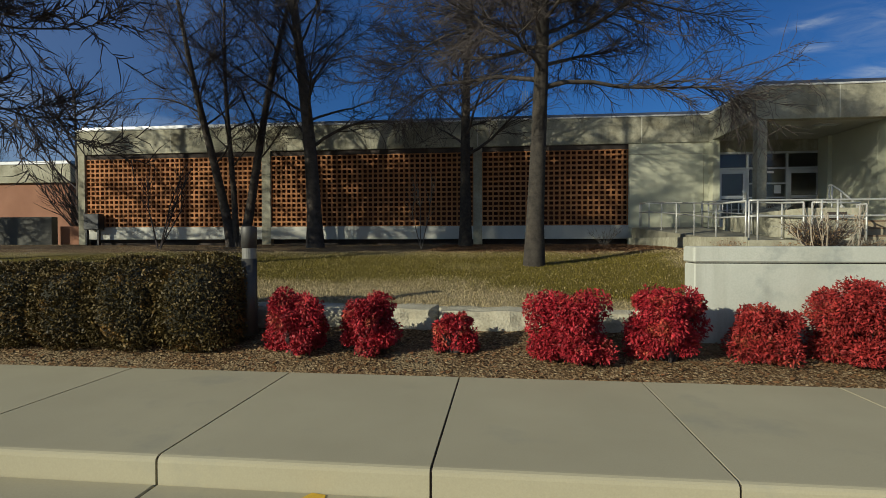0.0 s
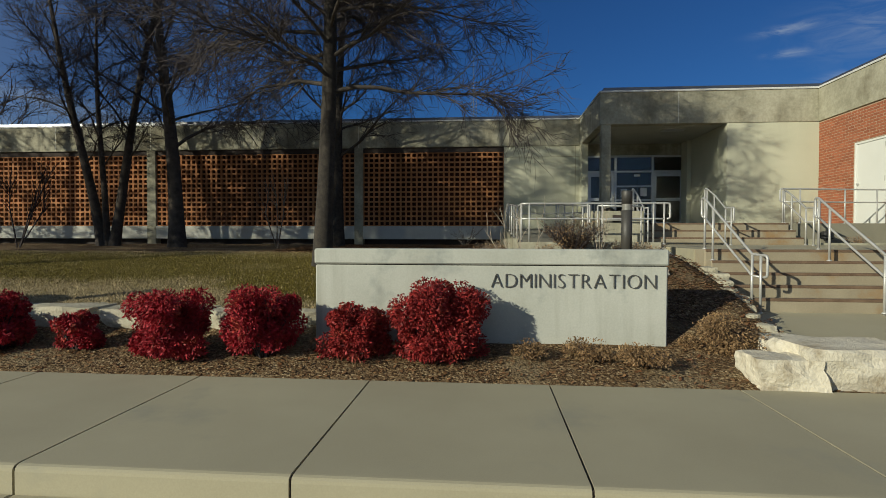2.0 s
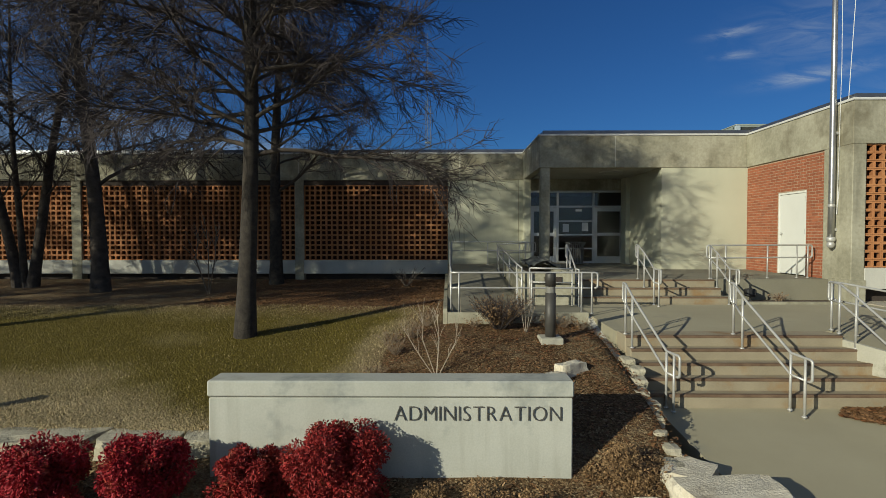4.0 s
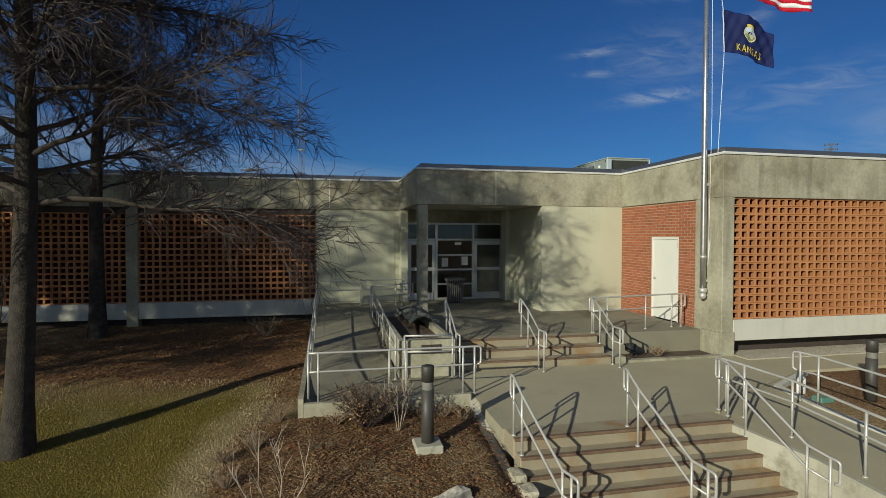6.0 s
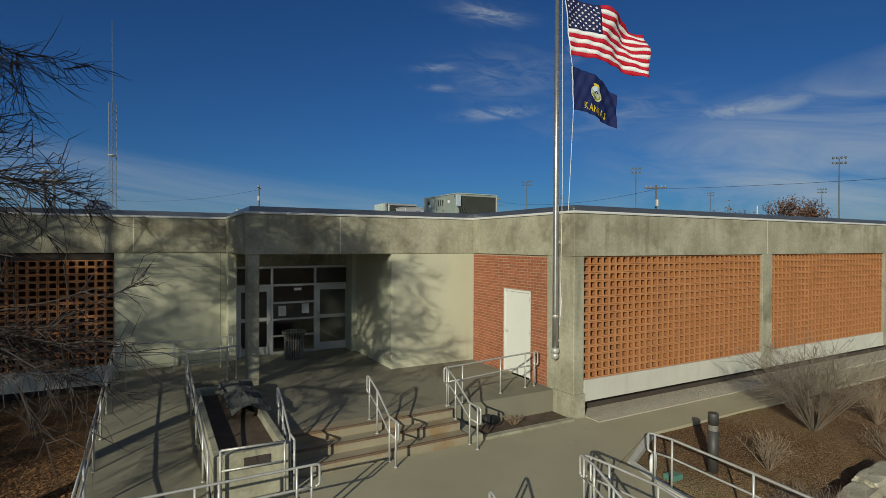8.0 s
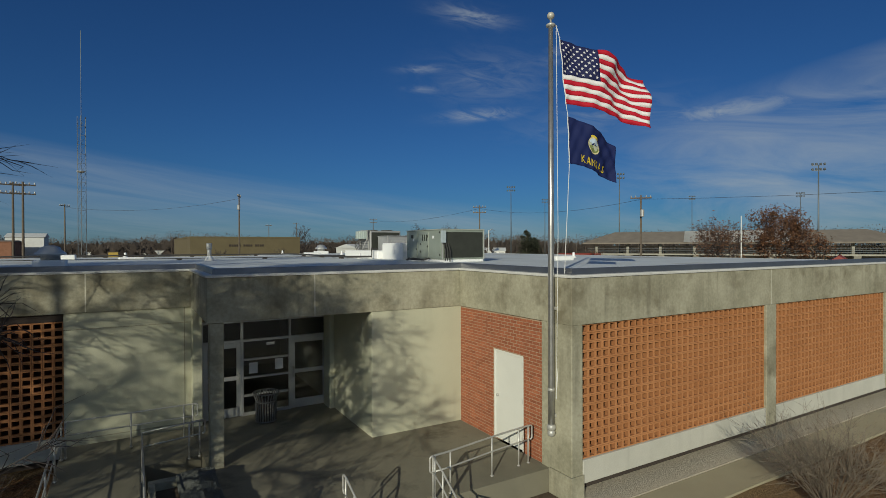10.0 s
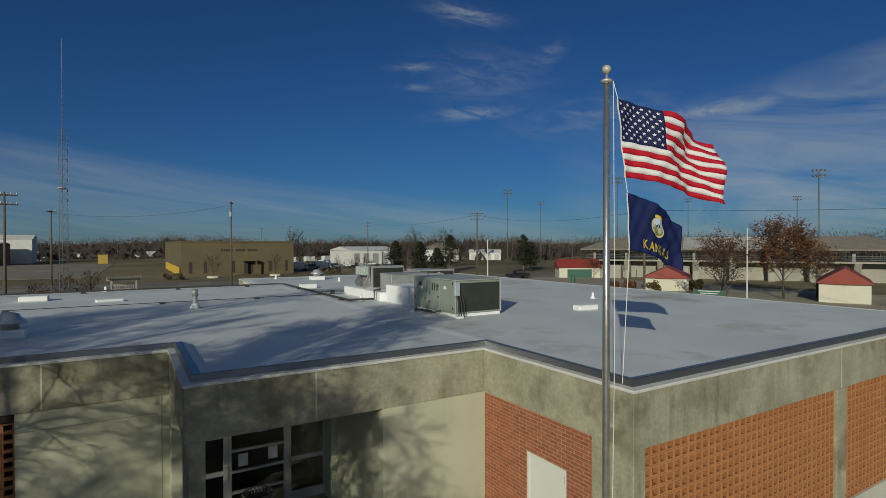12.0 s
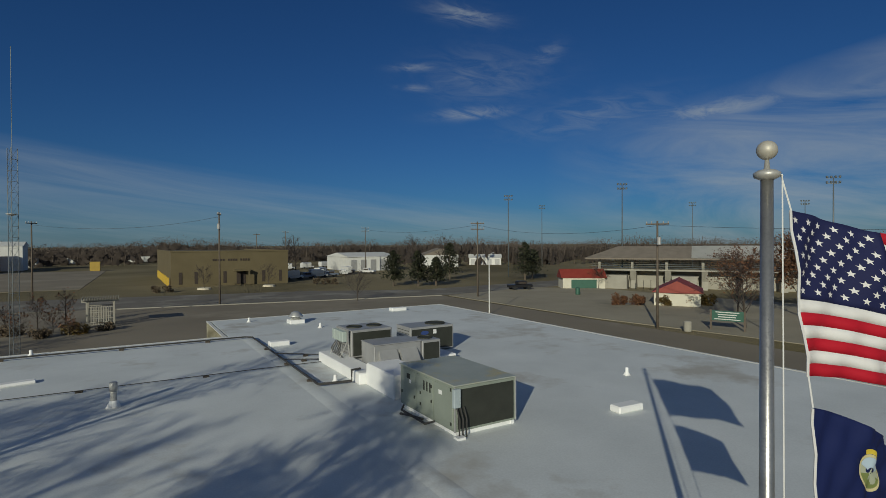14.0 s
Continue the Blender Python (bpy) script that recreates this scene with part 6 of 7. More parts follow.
vb = thing("valve_box", (4.86, 8.91, 0.90), "flat green plastic valve box lid in the mulch", "valve box")
part("lid", boxes((4.66, 5.06, 8.80, 9.02, 0.83, 0.932), bevel=0.012), GREENBOX, vb)
vb2 = thing("valve_box", (11.95, 8.85, 1.02), "flat green plastic valve box lid beside the ramp", "valve box")
part("lid", boxes((12.14, 12.38, 8.80, 8.98, 0.95, 1.05), bevel=0.012), GREENBOX, vb2)
bf = thing("backflow_pipe", (12.15, 9.15, 1.02), "white plastic backflow pipe with two elbows", "pipe")
part("pipe", tube(bmesh.new(), [(12.03, 9.10, 0.98), (12.03, 9.10, 1.22), (12.06, 9.12, 1.26), (12.24, 9.22, 1.26), (12.28, 9.24, 1.22), (12.28, 9.24, 0.98)], 0.028, 10), WHITEP, bf, smooth=True)

BINGREY = material("dull_bin_metal", (0.15, 0.15, 0.145), (0.24, 0.24, 0.23), 5, 0.5, metal=0.5, bump=0.05)
can = thing("litter_bin", (8.55, 17.55, 1.53), "grey slatted metal litter bin beside the doors", "litter bin")
bm = bmesh.new()
lathe(bm, [(0.20, 0.02), (0.22, 0.62)], 20, (8.55, 17.55, 1.53))
part("liner", bm, DARKIN, can)
for k in range(24):
    a = k * 2 * math.pi / 24
    c, s = math.cos(a), math.sin(a)
    bm = bmesh.new()
    tube(bm, [(8.55 + c * 0.225, 17.55 + s * 0.225, 1.56), (8.55 + c * 0.235, 17.55 + s * 0.235, 2.09), (8.55 + c * 0.295, 17.55 + s * 0.295, 2.23)], 0.017, 5)
    part("slat", bm, BINGREY, can)
for r, z in ((0.235, 1.57), (0.245, 2.04), (0.30, 2.235)):
    bm = bmesh.new()
    tube(bm, [(8.55 + r * math.cos(i * 0.3142), 17.55 + r * math.sin(i * 0.3142), z) for i in range(20)], 0.016, 6, closed=True)
    part("hoop", bm, BINGREY, can, smooth=True)

# shrub litter and a wire mesh roll lying over the planter
mr = thing("mesh_cover", (6.75, 13.9, 1.74), "crumpled dark mesh cover lying over the planter", "mesh cover")
bm = bmesh.new()
g = [[bm.verts.new((6.42 + 0.62 * i / 8, 12.6 + 2.0 * j / 14, 1.76 + 0.10 * math.sin(i * 0.8 + j) * 0.4 + 0.14 * (1 - abs(i - 4) / 4) + 0.02 * math.sin(j * 2.3))) for i in range(9)] for j in range(15)]
for j in range(14):
    for i in range(8):
        bm.faces.new((g[j][i], g[j][i + 1], g[j + 1][i + 1], g[j + 1][i]))
bmesh.ops.solidify(bm, geom=bm.faces[:], thickness=0.012)
part("cover", bm, material("grey_mesh", (0.13, 0.14, 0.13), (0.22, 0.23, 0.21), 30, 0.8, bump=0.6), mr)
fd = thing("floodlight", (10.75, 11.75, 1.09), "small black floodlight in the planter", "floodlight")
part("head", boxes((10.66, 10.86, 11.64, 11.82, 1.20, 1.36), bevel=0.03), RUBBER, fd)
part("stake", chain([(10.76, 11.73, 1.05), (10.76, 11.73, 1.22)], 0.02), RUBBER, fd)

# ---------------------------------------------------------------- surroundings

LOT = material("pale_parking_asphalt", (0.180, 0.152, 0.108), (0.255, 0.218, 0.160), 0.08, 0.92, bump=0.1, fine=6, c3=(0.30, 0.265, 0.20), c3_scale=0.05, c3_cut=0.52)
TANW = material("tan_block_wall", (0.118, 0.094, 0.048), (0.150, 0.121, 0.064), 0.3, 0.85, bump=0.1, fine=8)
FARWHITE = material("white_metal_siding", (0.60, 0.60, 0.57), (0.70, 0.70, 0.66), 0.6, 0.6, bump=0.05)
SHINGLE = material("brown_grey_shingle", (0.17, 0.145, 0.115), (0.24, 0.205, 0.165), 0.7, 0.9, bump=0.3, fine=12)
REDROOF = material("red_metal_roof", (0.22, 0.034, 0.022), (0.29, 0.05, 0.032), 0.9, 0.6, bump=0.1)
STADC = material("stadium_concrete", (0.28, 0.265, 0.22), (0.38, 0.36, 0.30), 0.5, 0.9, bump=0.1)
WOODP = material("weathered_pole_wood", (0.09, 0.07, 0.05), (0.16, 0.13, 0.10), 3, 0.9, bump=0.3)
PINE = leaf_material("pine_needles", (0.016, 0.019, 0.010), (0.044, 0.047, 0.024))
OAKLEAF = leaf_material("russet_oak_leaf", (0.085, 0.040, 0.020), (0.19, 0.09, 0.044))
ANNEX = material("dull_brick", (0.23, 0.105, 0.06), (0.31, 0.15, 0.09), 0.8, 0.95, bump=0.2, fine=30, c3=(0.17, 0.075, 0.045), c3_scale=0.5, c3_cut=0.55)
CREAMW = material("cream_siding", (0.56, 0.53, 0.42), (0.64, 0.61, 0.50), 0.8, 0.8, bump=0.05)
GREENP = material("green_sign_paint", (0.03, 0.10, 0.07), (0.045, 0.13, 0.09), 2, 0.5, bump=0.02)


def slab_of(name, poly, z, mat, label):
    return tagged(part(name, prism(poly, z - 0.3, z), mat), label, name.split("_")[0], kind="structure")


slab_of("lot_north", [(-90, 43.5), (30, 43.5), (30, 40), (31, 5), (57, 5), (57.5, 53), (57.5, 91), (7.6, 99.9), (-90, 120)], 0.0, LOT, "worn grey asphalt lot and street beside the building")
slab_of("street_north", [(-90, 121), (7.6, 100.5), (57.5, 91.5), (110, 98), (160, 120), (160, 131), (100, 108), (60, 104), (40, 114), (5, 121), (-90, 138)], 0.01, ASPHALT, "asphalt street behind the building")
slab_of("lot_stadium", [(58.5, 56), (62, 30), (84, 22), (98, 34), (93, 62), (92, 86), (82, 96), (58.5, 90.5)], 0.02, material("pale_gravel_lot", (0.26, 0.23, 0.165), (0.36, 0.32, 0.235), 0.12, 0.95, bump=0.1, fine=5, c3=(0.20, 0.18, 0.13), c3_scale=0.1, c3_cut=0.56), "pale worn lot before the stadium")
slab_of("lot_west", [(-70, 150), (0.5, 146), (3, 240), (-70, 250)], 0.01, LOT, "large grey lot")
slab_of("kerb_north", [(7.6, 99.95), (57.4, 91.05), (57.4, 91.25), (7.6, 100.2)], 0.12, STADC, "pale kerb of the street")


def house(name, x0, x1, y0, y1, wall_h, ridge, wallm, roofm, label, turn=0.0, doors=0, along_x=True):
    """Gabled building, turned about its first corner."""
    b = thing(name, (x0, y0, 0), label, "building")
    m = Matrix.Translation((x0, y0, 0)) @ Matrix.Rotation(turn, 4, "Z") @ Matrix.Translation((-x0, -y0, 0))
    bm = boxes((x0, x1, y0, y1, -0.2, wall_h))
    e = 0.35
    bmesh.ops.transform(bm, matrix=m, verts=bm.verts)
    part("wall", bm, wallm, b)
    bm = bmesh.new()
    if along_x:
        my = (y0 + y1) / 2
        prof = [(y0 - e, wall_h - 0.12), (my, ridge), (y1 + e, wall_h - 0.12), (my, wall_h - 0.2)]
        a = [bm.verts.new((x0 - e, p, z)) for p, z in prof]
        c = [bm.verts.new((x1 + e, p, z)) for p, z in prof]
    else:
        mx = (x0 + x1) / 2
        prof = [(x0 - e, wall_h - 0.12), (mx, ridge), (x1 + e, wall_h - 0.12), (mx, wall_h - 0.2)]
        a = [bm.verts.new((p, y0 - e, z)) for p, z in prof]
        c = [bm.verts.new((p, y1 + e, z)) for p, z in prof]
    bm.faces.new(a), bm.faces.new(c[::-1])
    for i in range(4):
        bm.faces.new((a[i], c[i], c[(i + 1) % 4], a[(i + 1) % 4]))
    bmesh.ops.recalc_face_normals(bm, faces=bm.faces)
    bmesh.ops.transform(bm, matrix=m, verts=bm.verts)
    part("roof", bm, roofm, b)
    for k in range(doors):
        w = (x1 - x0) / doors
        bm = boxes((x0 + w * (k + 0.2), x0 + w * (k + 0.8), y0 - 0.06, y0 - 0.005, 0, wall_h * 0.78))
        bmesh.ops.transform(bm, matrix=m, verts=bm.verts)
        part("door", bm, GREYU if wallm is FARWHITE else GREENP, b)
    return b


# tan flat roofed building
tb = thing("tan_building", (17.5, 141, 0), "long tan block building with a flat roof", "building")
part("wall", boxes((17.5, 43.2, 141, 196, -0.3, 7.7)), TANW, tb)
part("parapet", boxes((17.4, 43.3, 140.9, 141.2, 7.7, 8.0), (17.4, 17.7, 141.2, 196, 7.7, 8.0), (43.0, 43.3, 141.2, 196, 7.7, 8.0)), TANW, tb)
for x in (19.0, 22.2, 28.3, 37.0, 41.0):
    part("window", boxes((x, x + 0.7, 140.93, 141.0, 0.5, 3.2)), DARKIN, tb)
part("entrance_canopy", boxes((30.5, 34.0, 139.2, 141.0, 3.2, 3.6), (30.6, 30.9, 139.3, 139.6, 0, 3.2), (33.6, 33.9, 139.3, 139.6, 0, 3.2)), TANW, tb)
part("entrance", boxes((31.2, 33.2, 140.9, 140.99, 0.2, 3.0)), DARKIN, tb)
part("lettering", boxes(*[(26 + 0.55 * k, 26.4 + 0.55 * k, 140.93, 140.99, 5.6, 6.1) for k in range(15) if k not in (5, 10)]), DARKIN, tb, "dark plain bars")
for k in range(9):
    part("guard_rail", boxes((16.9, 17.2, 143 + 5 * k, 144.4 + 5 * k, 0, 2.0)), bpy.data.materials["yellow_paint"], tb, "yellow guard rail")
for x, y in ((23.0, 131.0), (36.4, 131.5)):
    tagged(part("stone_ring", lathe(bmesh.new(), [(1.4, -0.1), (1.3, 0.3), (1.0, 0.35)], 12, (x, y, 0)), LIME), "ring of pale stones round a tree", "stones", "stone rings")

house("metal_shed", 75, 93, 182, 205, 5.0, 6.3, FARWHITE, FARWHITE, "white metal shed with large doors", 0.0, 5)
house("white_house", 139, 153, 203, 212, 3.2, 4.6, FARWHITE, FARWHITE, "low white building behind a fence", -0.6, 4)
house("grey_house", 112, 126, 195, 206, 5.0, 7.5, FARWHITE, SHINGLE, "pale house with a grey roof", -0.3, 0, False)
house("red_roof_barn", 85.9, 94.5, 90, 95, 2.3, 3.9, CREAMW, REDROOF, "cream concession building with a red roof", radians(-33), 1)
house("red_roof_barn", 79.5, 89.0, 55.5, 61.8, 2.1, 3.7, CREAMW, REDROOF, "white gabled building with a bright red roof", radians(33), 0)
house("red_roof_barn", 82, 94, 33.5, 38.6, 2.5, 4.3, CREAMW, REDROOF, "white gabled building with a red metal roof", radians(22), 0)
house("brick_school", -58, -30, 236, 258, 7.5, 8.0, ANNEX, SHINGLE, "dull red brick building", 0.0, 0)
house("white_shed", -36, -24, 262, 275, 9.5, 11.0, FARWHITE, FARWHITE, "pale metal building behind the brick one", 0.0, 0)
house("white_van_shed", -30, -24, 300, 306, 3.5, 4.5, FARWHITE, SHINGLE, "small white house far off", 0.0, 0, False)
tagged(part("dumpster", boxes((-2.0, 1.2, 240, 242.5, 0, 3.4), bevel=0.1), material("ochre_paint", (0.40, 0.27, 0.05), (0.48, 0.33, 0.07), 1, 0.7, bump=0.05)), "ochre yellow storage box", "container")
for k in range(9):
    x, y = -38 + k * 11 + 3 * math.sin(k * 5), 330 + 12 * math.sin(k * 1.7)
    tagged(part("trailer", boxes((x, x + 4 + k % 3, y, y + 2.5, 0.3, 3.2), bevel=0.1), FARWHITE), "small pale trailer at the edge of the field", "trailer", "parked trailers")

# grandstand, in a frame of its own: u along it, w away from the lot
SU, SW, S0 = Vector((0.545, -0.838, 0)), Vector((0.838, 0.545, 0)), Vector((94.0, 90.0, 0))
SM = Matrix(((SU.x, SW.x, 0, S0.x), (SU.y, SW.y, 0, S0.y), (0, 0, 1, 0), (0, 0, 0, 1)))
st = thing("grandstand", S0, "concrete grandstand with a low brown roof", "grandstand")


def stand(name, bm, mat, label=""):
    bmesh.ops.transform(bm, matrix=SM, verts=bm.verts)
    bmesh.ops.recalc_face_normals(bm, faces=bm.faces)
    return part(name, bm, mat, st, label)


SL = 56.0
stand("back_wall", boxes((2, SL - 2, 10.5, 11.0, -0.2, 3.2)), STADC)
stand("front_wall", boxes((1.0, SL - 2, 2.6, 2.9, -0.2, 3.5)), STADC)
stand("walkway_deck", boxes((0, SL, -0.5, 11.0, 3.55, 3.85)), STADC)
for z in (4.2, 4.55, 4.9):
    stand("deck_rail", boxes((0, SL, -0.45, -0.40, z - 0.025, z + 0.025)), FARMETAL)
for k in range(9):
    u = 1.5 + k * 6.6
    stand("post", boxes((u, u + 0.5, 0.2, 0.7, 3.85, 6.3)), STADC)
    bm = bmesh.new()
    prof = [(-1.6, 3.55), (0.4, 3.55), (1.8, 1.8), (2.4, -0.2), (-0.6, -0.2), (-0.4, 1.6)]
    a = [bm.verts.new((u, w, z)) for w, z in prof]
    c = [bm.verts.new((u + 1.1, w, z)) for w, z in prof]
    bm.faces.new(a), bm.faces.new(c[::-1])
    for i in range(6):
        bm.faces.new((a[i], c[i], c[(i + 1) % 6], a[(i + 1) % 6]))
    stand("raked_pier", bm, STADC)
stand("stair_block", boxes((3.2, 7.6, -2.6, 0.2, -0.2, 2.7)), STADC)
stand("stair_block", boxes((16.0, 20.5, -2.6, 0.2, -0.2, 2.7)), STADC)
for k in range(7):
    stand("bench", boxes((1, SL - 1, 5 + k * 1.0, 5.9 + k * 1.0, 5.2 - k * 0.5, 5.4 - k * 0.5)), STADC)
bm = bmesh.new()
prof = [(-1.5, 6.2), (5.0, 8.6), (12.0, 6.4), (12.0, 6.1), (-1.5, 5.9)]
a = [bm.verts.new((-1.0 + (6 if i == 1 else 0), w, z)) for i, (w, z) in enumerate(prof)]
c = [bm.verts.new((SL + 1.0 - (6 if i == 1 else 0), w, z)) for i, (w, z) in enumerate(prof)]
bm.faces.new(a), bm.faces.new(c[::-1])
for i in range(5):
    bm.faces.new((a[i], c[i], c[(i + 1) % 5], a[(i + 1) % 5]))
stand("roof", bm, SHINGLE)
bm = bmesh.new()
q = [bm.verts.new(p) for p in ((19.5, -1.52, 6.24), (40.0, -1.52, 6.24), (40.0, 5.0, 8.64), (19.5, 5.0, 8.64))]
bm.faces.new(q)
bmesh.ops.solidify(bm, geom=bm.faces[:], thickness=0.05)
stand("patched_roof", bm, FARWHITE, "white patched stretch of roof")
fn = thing("fence", S0, "dark chain link fence", "fence")
for k in range(9):
    p = SM @ Vector((8 + 1.4 * k, -3.0, 0))
    part("post", chain([p, p + Vector((0, 0, 1.9))], 0.05), RUBBER, fn)


def utility_pole(x, y, h, label, arms=1, turn=0.0, transformer=False, r=0.16):
    p = thing("utility_pole", (x, y, 0), label, "utility pole", "utility poles")
    bm = bmesh.new()
    lathe(bm, [(r, -0.2), (r * 0.62, h)], 10, (x, y, 0))
    part("pole", bm, WOODP, p, smooth=True)
    c, s = math.cos(turn), math.sin(turn)
    for k in range(arms):
        z = h - 0.35 - 1.0 * k
        part("cross_arm", tube(bmesh.new(), [(x - 1.2 * c, y - 1.2 * s, z), (x + 1.2 * c, y + 1.2 * s, z)], 0.09, 4), WOODP, p)
        for q in (-1.1, -0.6, 0.6, 1.1):
            part("insulator", lathe(bmesh.new(), [(0.06, 0), (0.08, 0.1), (0.04, 0.22)], 8, (x + q * c, y + q * s, z + 0.08)), GREYU, p)
    if transformer:
        part("transformer", lathe(bmesh.new(), [(0.22, 0), (0.24, 0.05), (0.24, 0.75), (0.15, 0.85)], 12, (x - 0.4 * c, y - 0.4, h - 2.6)), GREYU, p)
    return p


utility_pole(21.3, 98.3, 14.4, "dark wooden utility pole with a transformer", 1, 1.2, True)
utility_pole(-4.8, 122.5, 13.5, "wooden utility pole beside the lot", 1, 1.0)
utility_pole(77.6, 174, 15.0, "wooden utility pole by the metal shed", 2, -0.3)
utility_pole(61.8, 86.1, 13.2, "pale wooden utility pole with two cross arms", 2, -0.6)
utility_pole(58.4, 47.0, 11.7, "weathered pole with cross arm and transformer", 1, -0.8, True)
utility_pole(-6.0, 81.8, 13.2, "dark wooden utility pole", 2, 0.4)
utility_pole(-4.7, 79.0, 13.0, "dark wooden utility pole", 2, 0.4)
utility_pole(46, 190, 13, "wooden utility pole far off", 1, 0.2)
utility_pole(57, 196, 14, "wooden utility pole far off", 1, 0.2)
for a, b in (((21.3, 98.3, 13.7), (-4.8, 122.5, 12.9)), ((61.8, 86.1, 12.6), (58.4, 47.0, 11.2)), ((61.8, 86.1, 12.6), (77.6, 174, 14.3)), ((58.4, 47.0, 11.2), (62, -30, 11))):
    a, b = Vector(a), Vector(b)
    pts = [a.lerp(b, i / 10) - Vector((0, 0, 1.2 * (1 - (i / 5 - 1) ** 2))) for i in range(11)]
    tagged(part("wire", tube(bmesh.new(), pts, 0.022, 4), RUBBER), "thin sagging overhead wire", "wire", "overhead wires")


def light_mast(x, y, h, turn=0.0):
    p = thing("floodlight_mast", (x, y, 0), "tall grey floodlight mast of the ball field", "floodlight", "floodlight masts")
    bm = bmesh.new()
    lathe(bm, [(0.20, -0.2), (0.09, h)], 10, (x, y, 0))
    part("pole", bm, FARMETAL, p, smooth=True)
    c, s = math.cos(turn), math.sin(turn)
    for z in (h - 0.1, h - 1.1):
        part("cross_bar", tube(bmesh.new(), [(x - 1.1 * c, y - 1.1 * s, z), (x + 1.1 * c, y + 1.1 * s, z)], 0.05, 4), FARMETAL, p)
        for q in (-1.0, -0.35, 0.35, 1.0):
            part("lamp", boxes((x + q * c - 0.2, x + q * c + 0.2, y + q * s - 0.18, y + q * s + 0.18, z + 0.05, z + 0.45), bevel=0.08), FARMETAL, p)


light_mast(100.7, 126.7, 22.5, -0.6)
light_mast(109, 94.3, 23.0, -0.6)
light_mast(121, 56, 21.2, -0.9)
light_mast(150, 168, 24, -0.6)
light_mast(190, 130, 24, -0.7)
light_mast(190, 92, 22, -0.9)
fp2 = thing("lamp_pole", (49.6, 66.0, 0), "slim white lamp pole in the lot", "lamp pole")
part("pole", lathe(bmesh.new(), [(0.09, -0.1), (0.06, 7.9)], 10, (49.6, 66.0, 0)), FARWHITE, fp2)
part("arm", tube(bmesh.new(), [(49.6, 66.0, 7.7), (50.3, 66.4, 8.05), (50.9, 66.7, 8.1)], 0.05, 6), FARWHITE, fp2)
fp3 = thing("lamp_pole", (63.6, 40.0, 0), "slim white pole beside the green sign", "lamp pole")
part("pole", lathe(bmesh.new(), [(0.08, -0.1), (0.05, 9.0)], 10, (65.5, 39.0, 0)), FARWHITE, fp3)

# lattice tower with a whip mast
tw = thing("radio_tower", (2.55, 52.3, 0), "slender steel lattice radio tower", "radio tower")
TH, TR = 15.5, 0.30
legs = [(2.55 + TR * math.cos(a), 52.3 + TR * math.sin(a)) for a in (0.5, 2.6, 4.7)]
for x, y in legs:
    part("leg", chain([(x, y, 0), (x, y, TH)], 0.022), FARMETAL, tw)
bm = bmesh.new()
for k in range(22):
    z = k * TH / 22
    for i in range(3):
        (x0, y0), (x1, y1) = legs[i], legs[(i + 1) % 3]
        tube(bm, [(x0, y0, z), (x1, y1, z + TH / 22)], 0.010, 4)
        tube(bm, [(x0, y0, z), (x1, y1, z)], 0.010, 4)
part("lattice", bm, FARMETAL, tw)
part("mast", chain([(2.55, 52.3, TH - 1), (2.55, 52.3, 21.9)], 0.02), FARMETAL, tw)
part("dish", lathe(bmesh.new(), [(0.05, 0), (0.28, 0.1), (0.30, 0.14)], 12, (2.55, 51.9, 11.2)), FARWHITE, tw, "small white dish")

# pergola kiosk
kp = thing("pergola", (6.2, 82.5, 0), "weathered white pergola over a bench", "pergola")
for x in (4.9, 7.5):
    for y in (81.4, 83.6):
        part("post", boxes((x - 0.09, x + 0.09, y - 0.09, y + 0.09, -0.1, 2.9)), STADC, kp)
part("beam", boxes((4.4, 8.0, 81.3, 81.5, 2.9, 3.15)), STADC, kp)
part("beam", boxes((4.4, 8.0, 83.5, 83.7, 2.9, 3.15)), STADC, kp)
for k in range(15):
    part("slat", boxes((4.4 + 0.25 * k, 4.48 + 0.25 * k, 80.8, 84.2, 3.15, 3.38)), STADC, kp)

for y in (81.4, 83.6):
    for k in range(11):
        x = 5.0 + 0.24 * k
        part("lattice_slat", boxes((x, x + 0.06, y - 0.02, y + 0.02, 0.3, 2.3)), STADC, kp)
    for z in (0.3, 1.0, 1.7, 2.3):
        part("lattice_rail", boxes((4.99, 7.41, y - 0.045, y - 0.021, z, z + 0.08)), STADC, kp)

# green sign board
gs = thing("park_sign", (63, 42, 0), "green park sign board with white lettering on posts", "sign")
SV = Vector((1.1, -3.0, 0)).normalized()
gm = Matrix(((SV.x, -SV.y, 0, 62.5), (SV.y, SV.x, 0, 43.4), (0, 0, 1, 0), (0, 0, 0, 1)))
bm = boxes((0.1, 3.1, -0.06, 0.06, 1.0, 2.05))
bmesh.ops.transform(bm, matrix=gm, verts=bm.verts)
part("board", bm, GREENP, gs)
for u in (0.0, 3.2):
    bm = boxes((u - 0.09, u + 0.09, -0.09, 0.09, -0.2, 2.15))
    bmesh.ops.transform(bm, matrix=gm, verts=bm.verts)
    part("post", bm, WOODP, gs)
for z, a, b in ((1.85, 0.45, 2.7), (1.6, 0.65, 2.5), (1.36, 0.7, 2.4), (1.12, 0.35, 2.8)):
    bm = boxes((a, b, -0.075, -0.062, z, z + 0.09))
    bmesh.ops.transform(bm, matrix=gm, verts=bm.verts)
    part("text_bar", bm, FARWHITE, gs, "white plain bar")
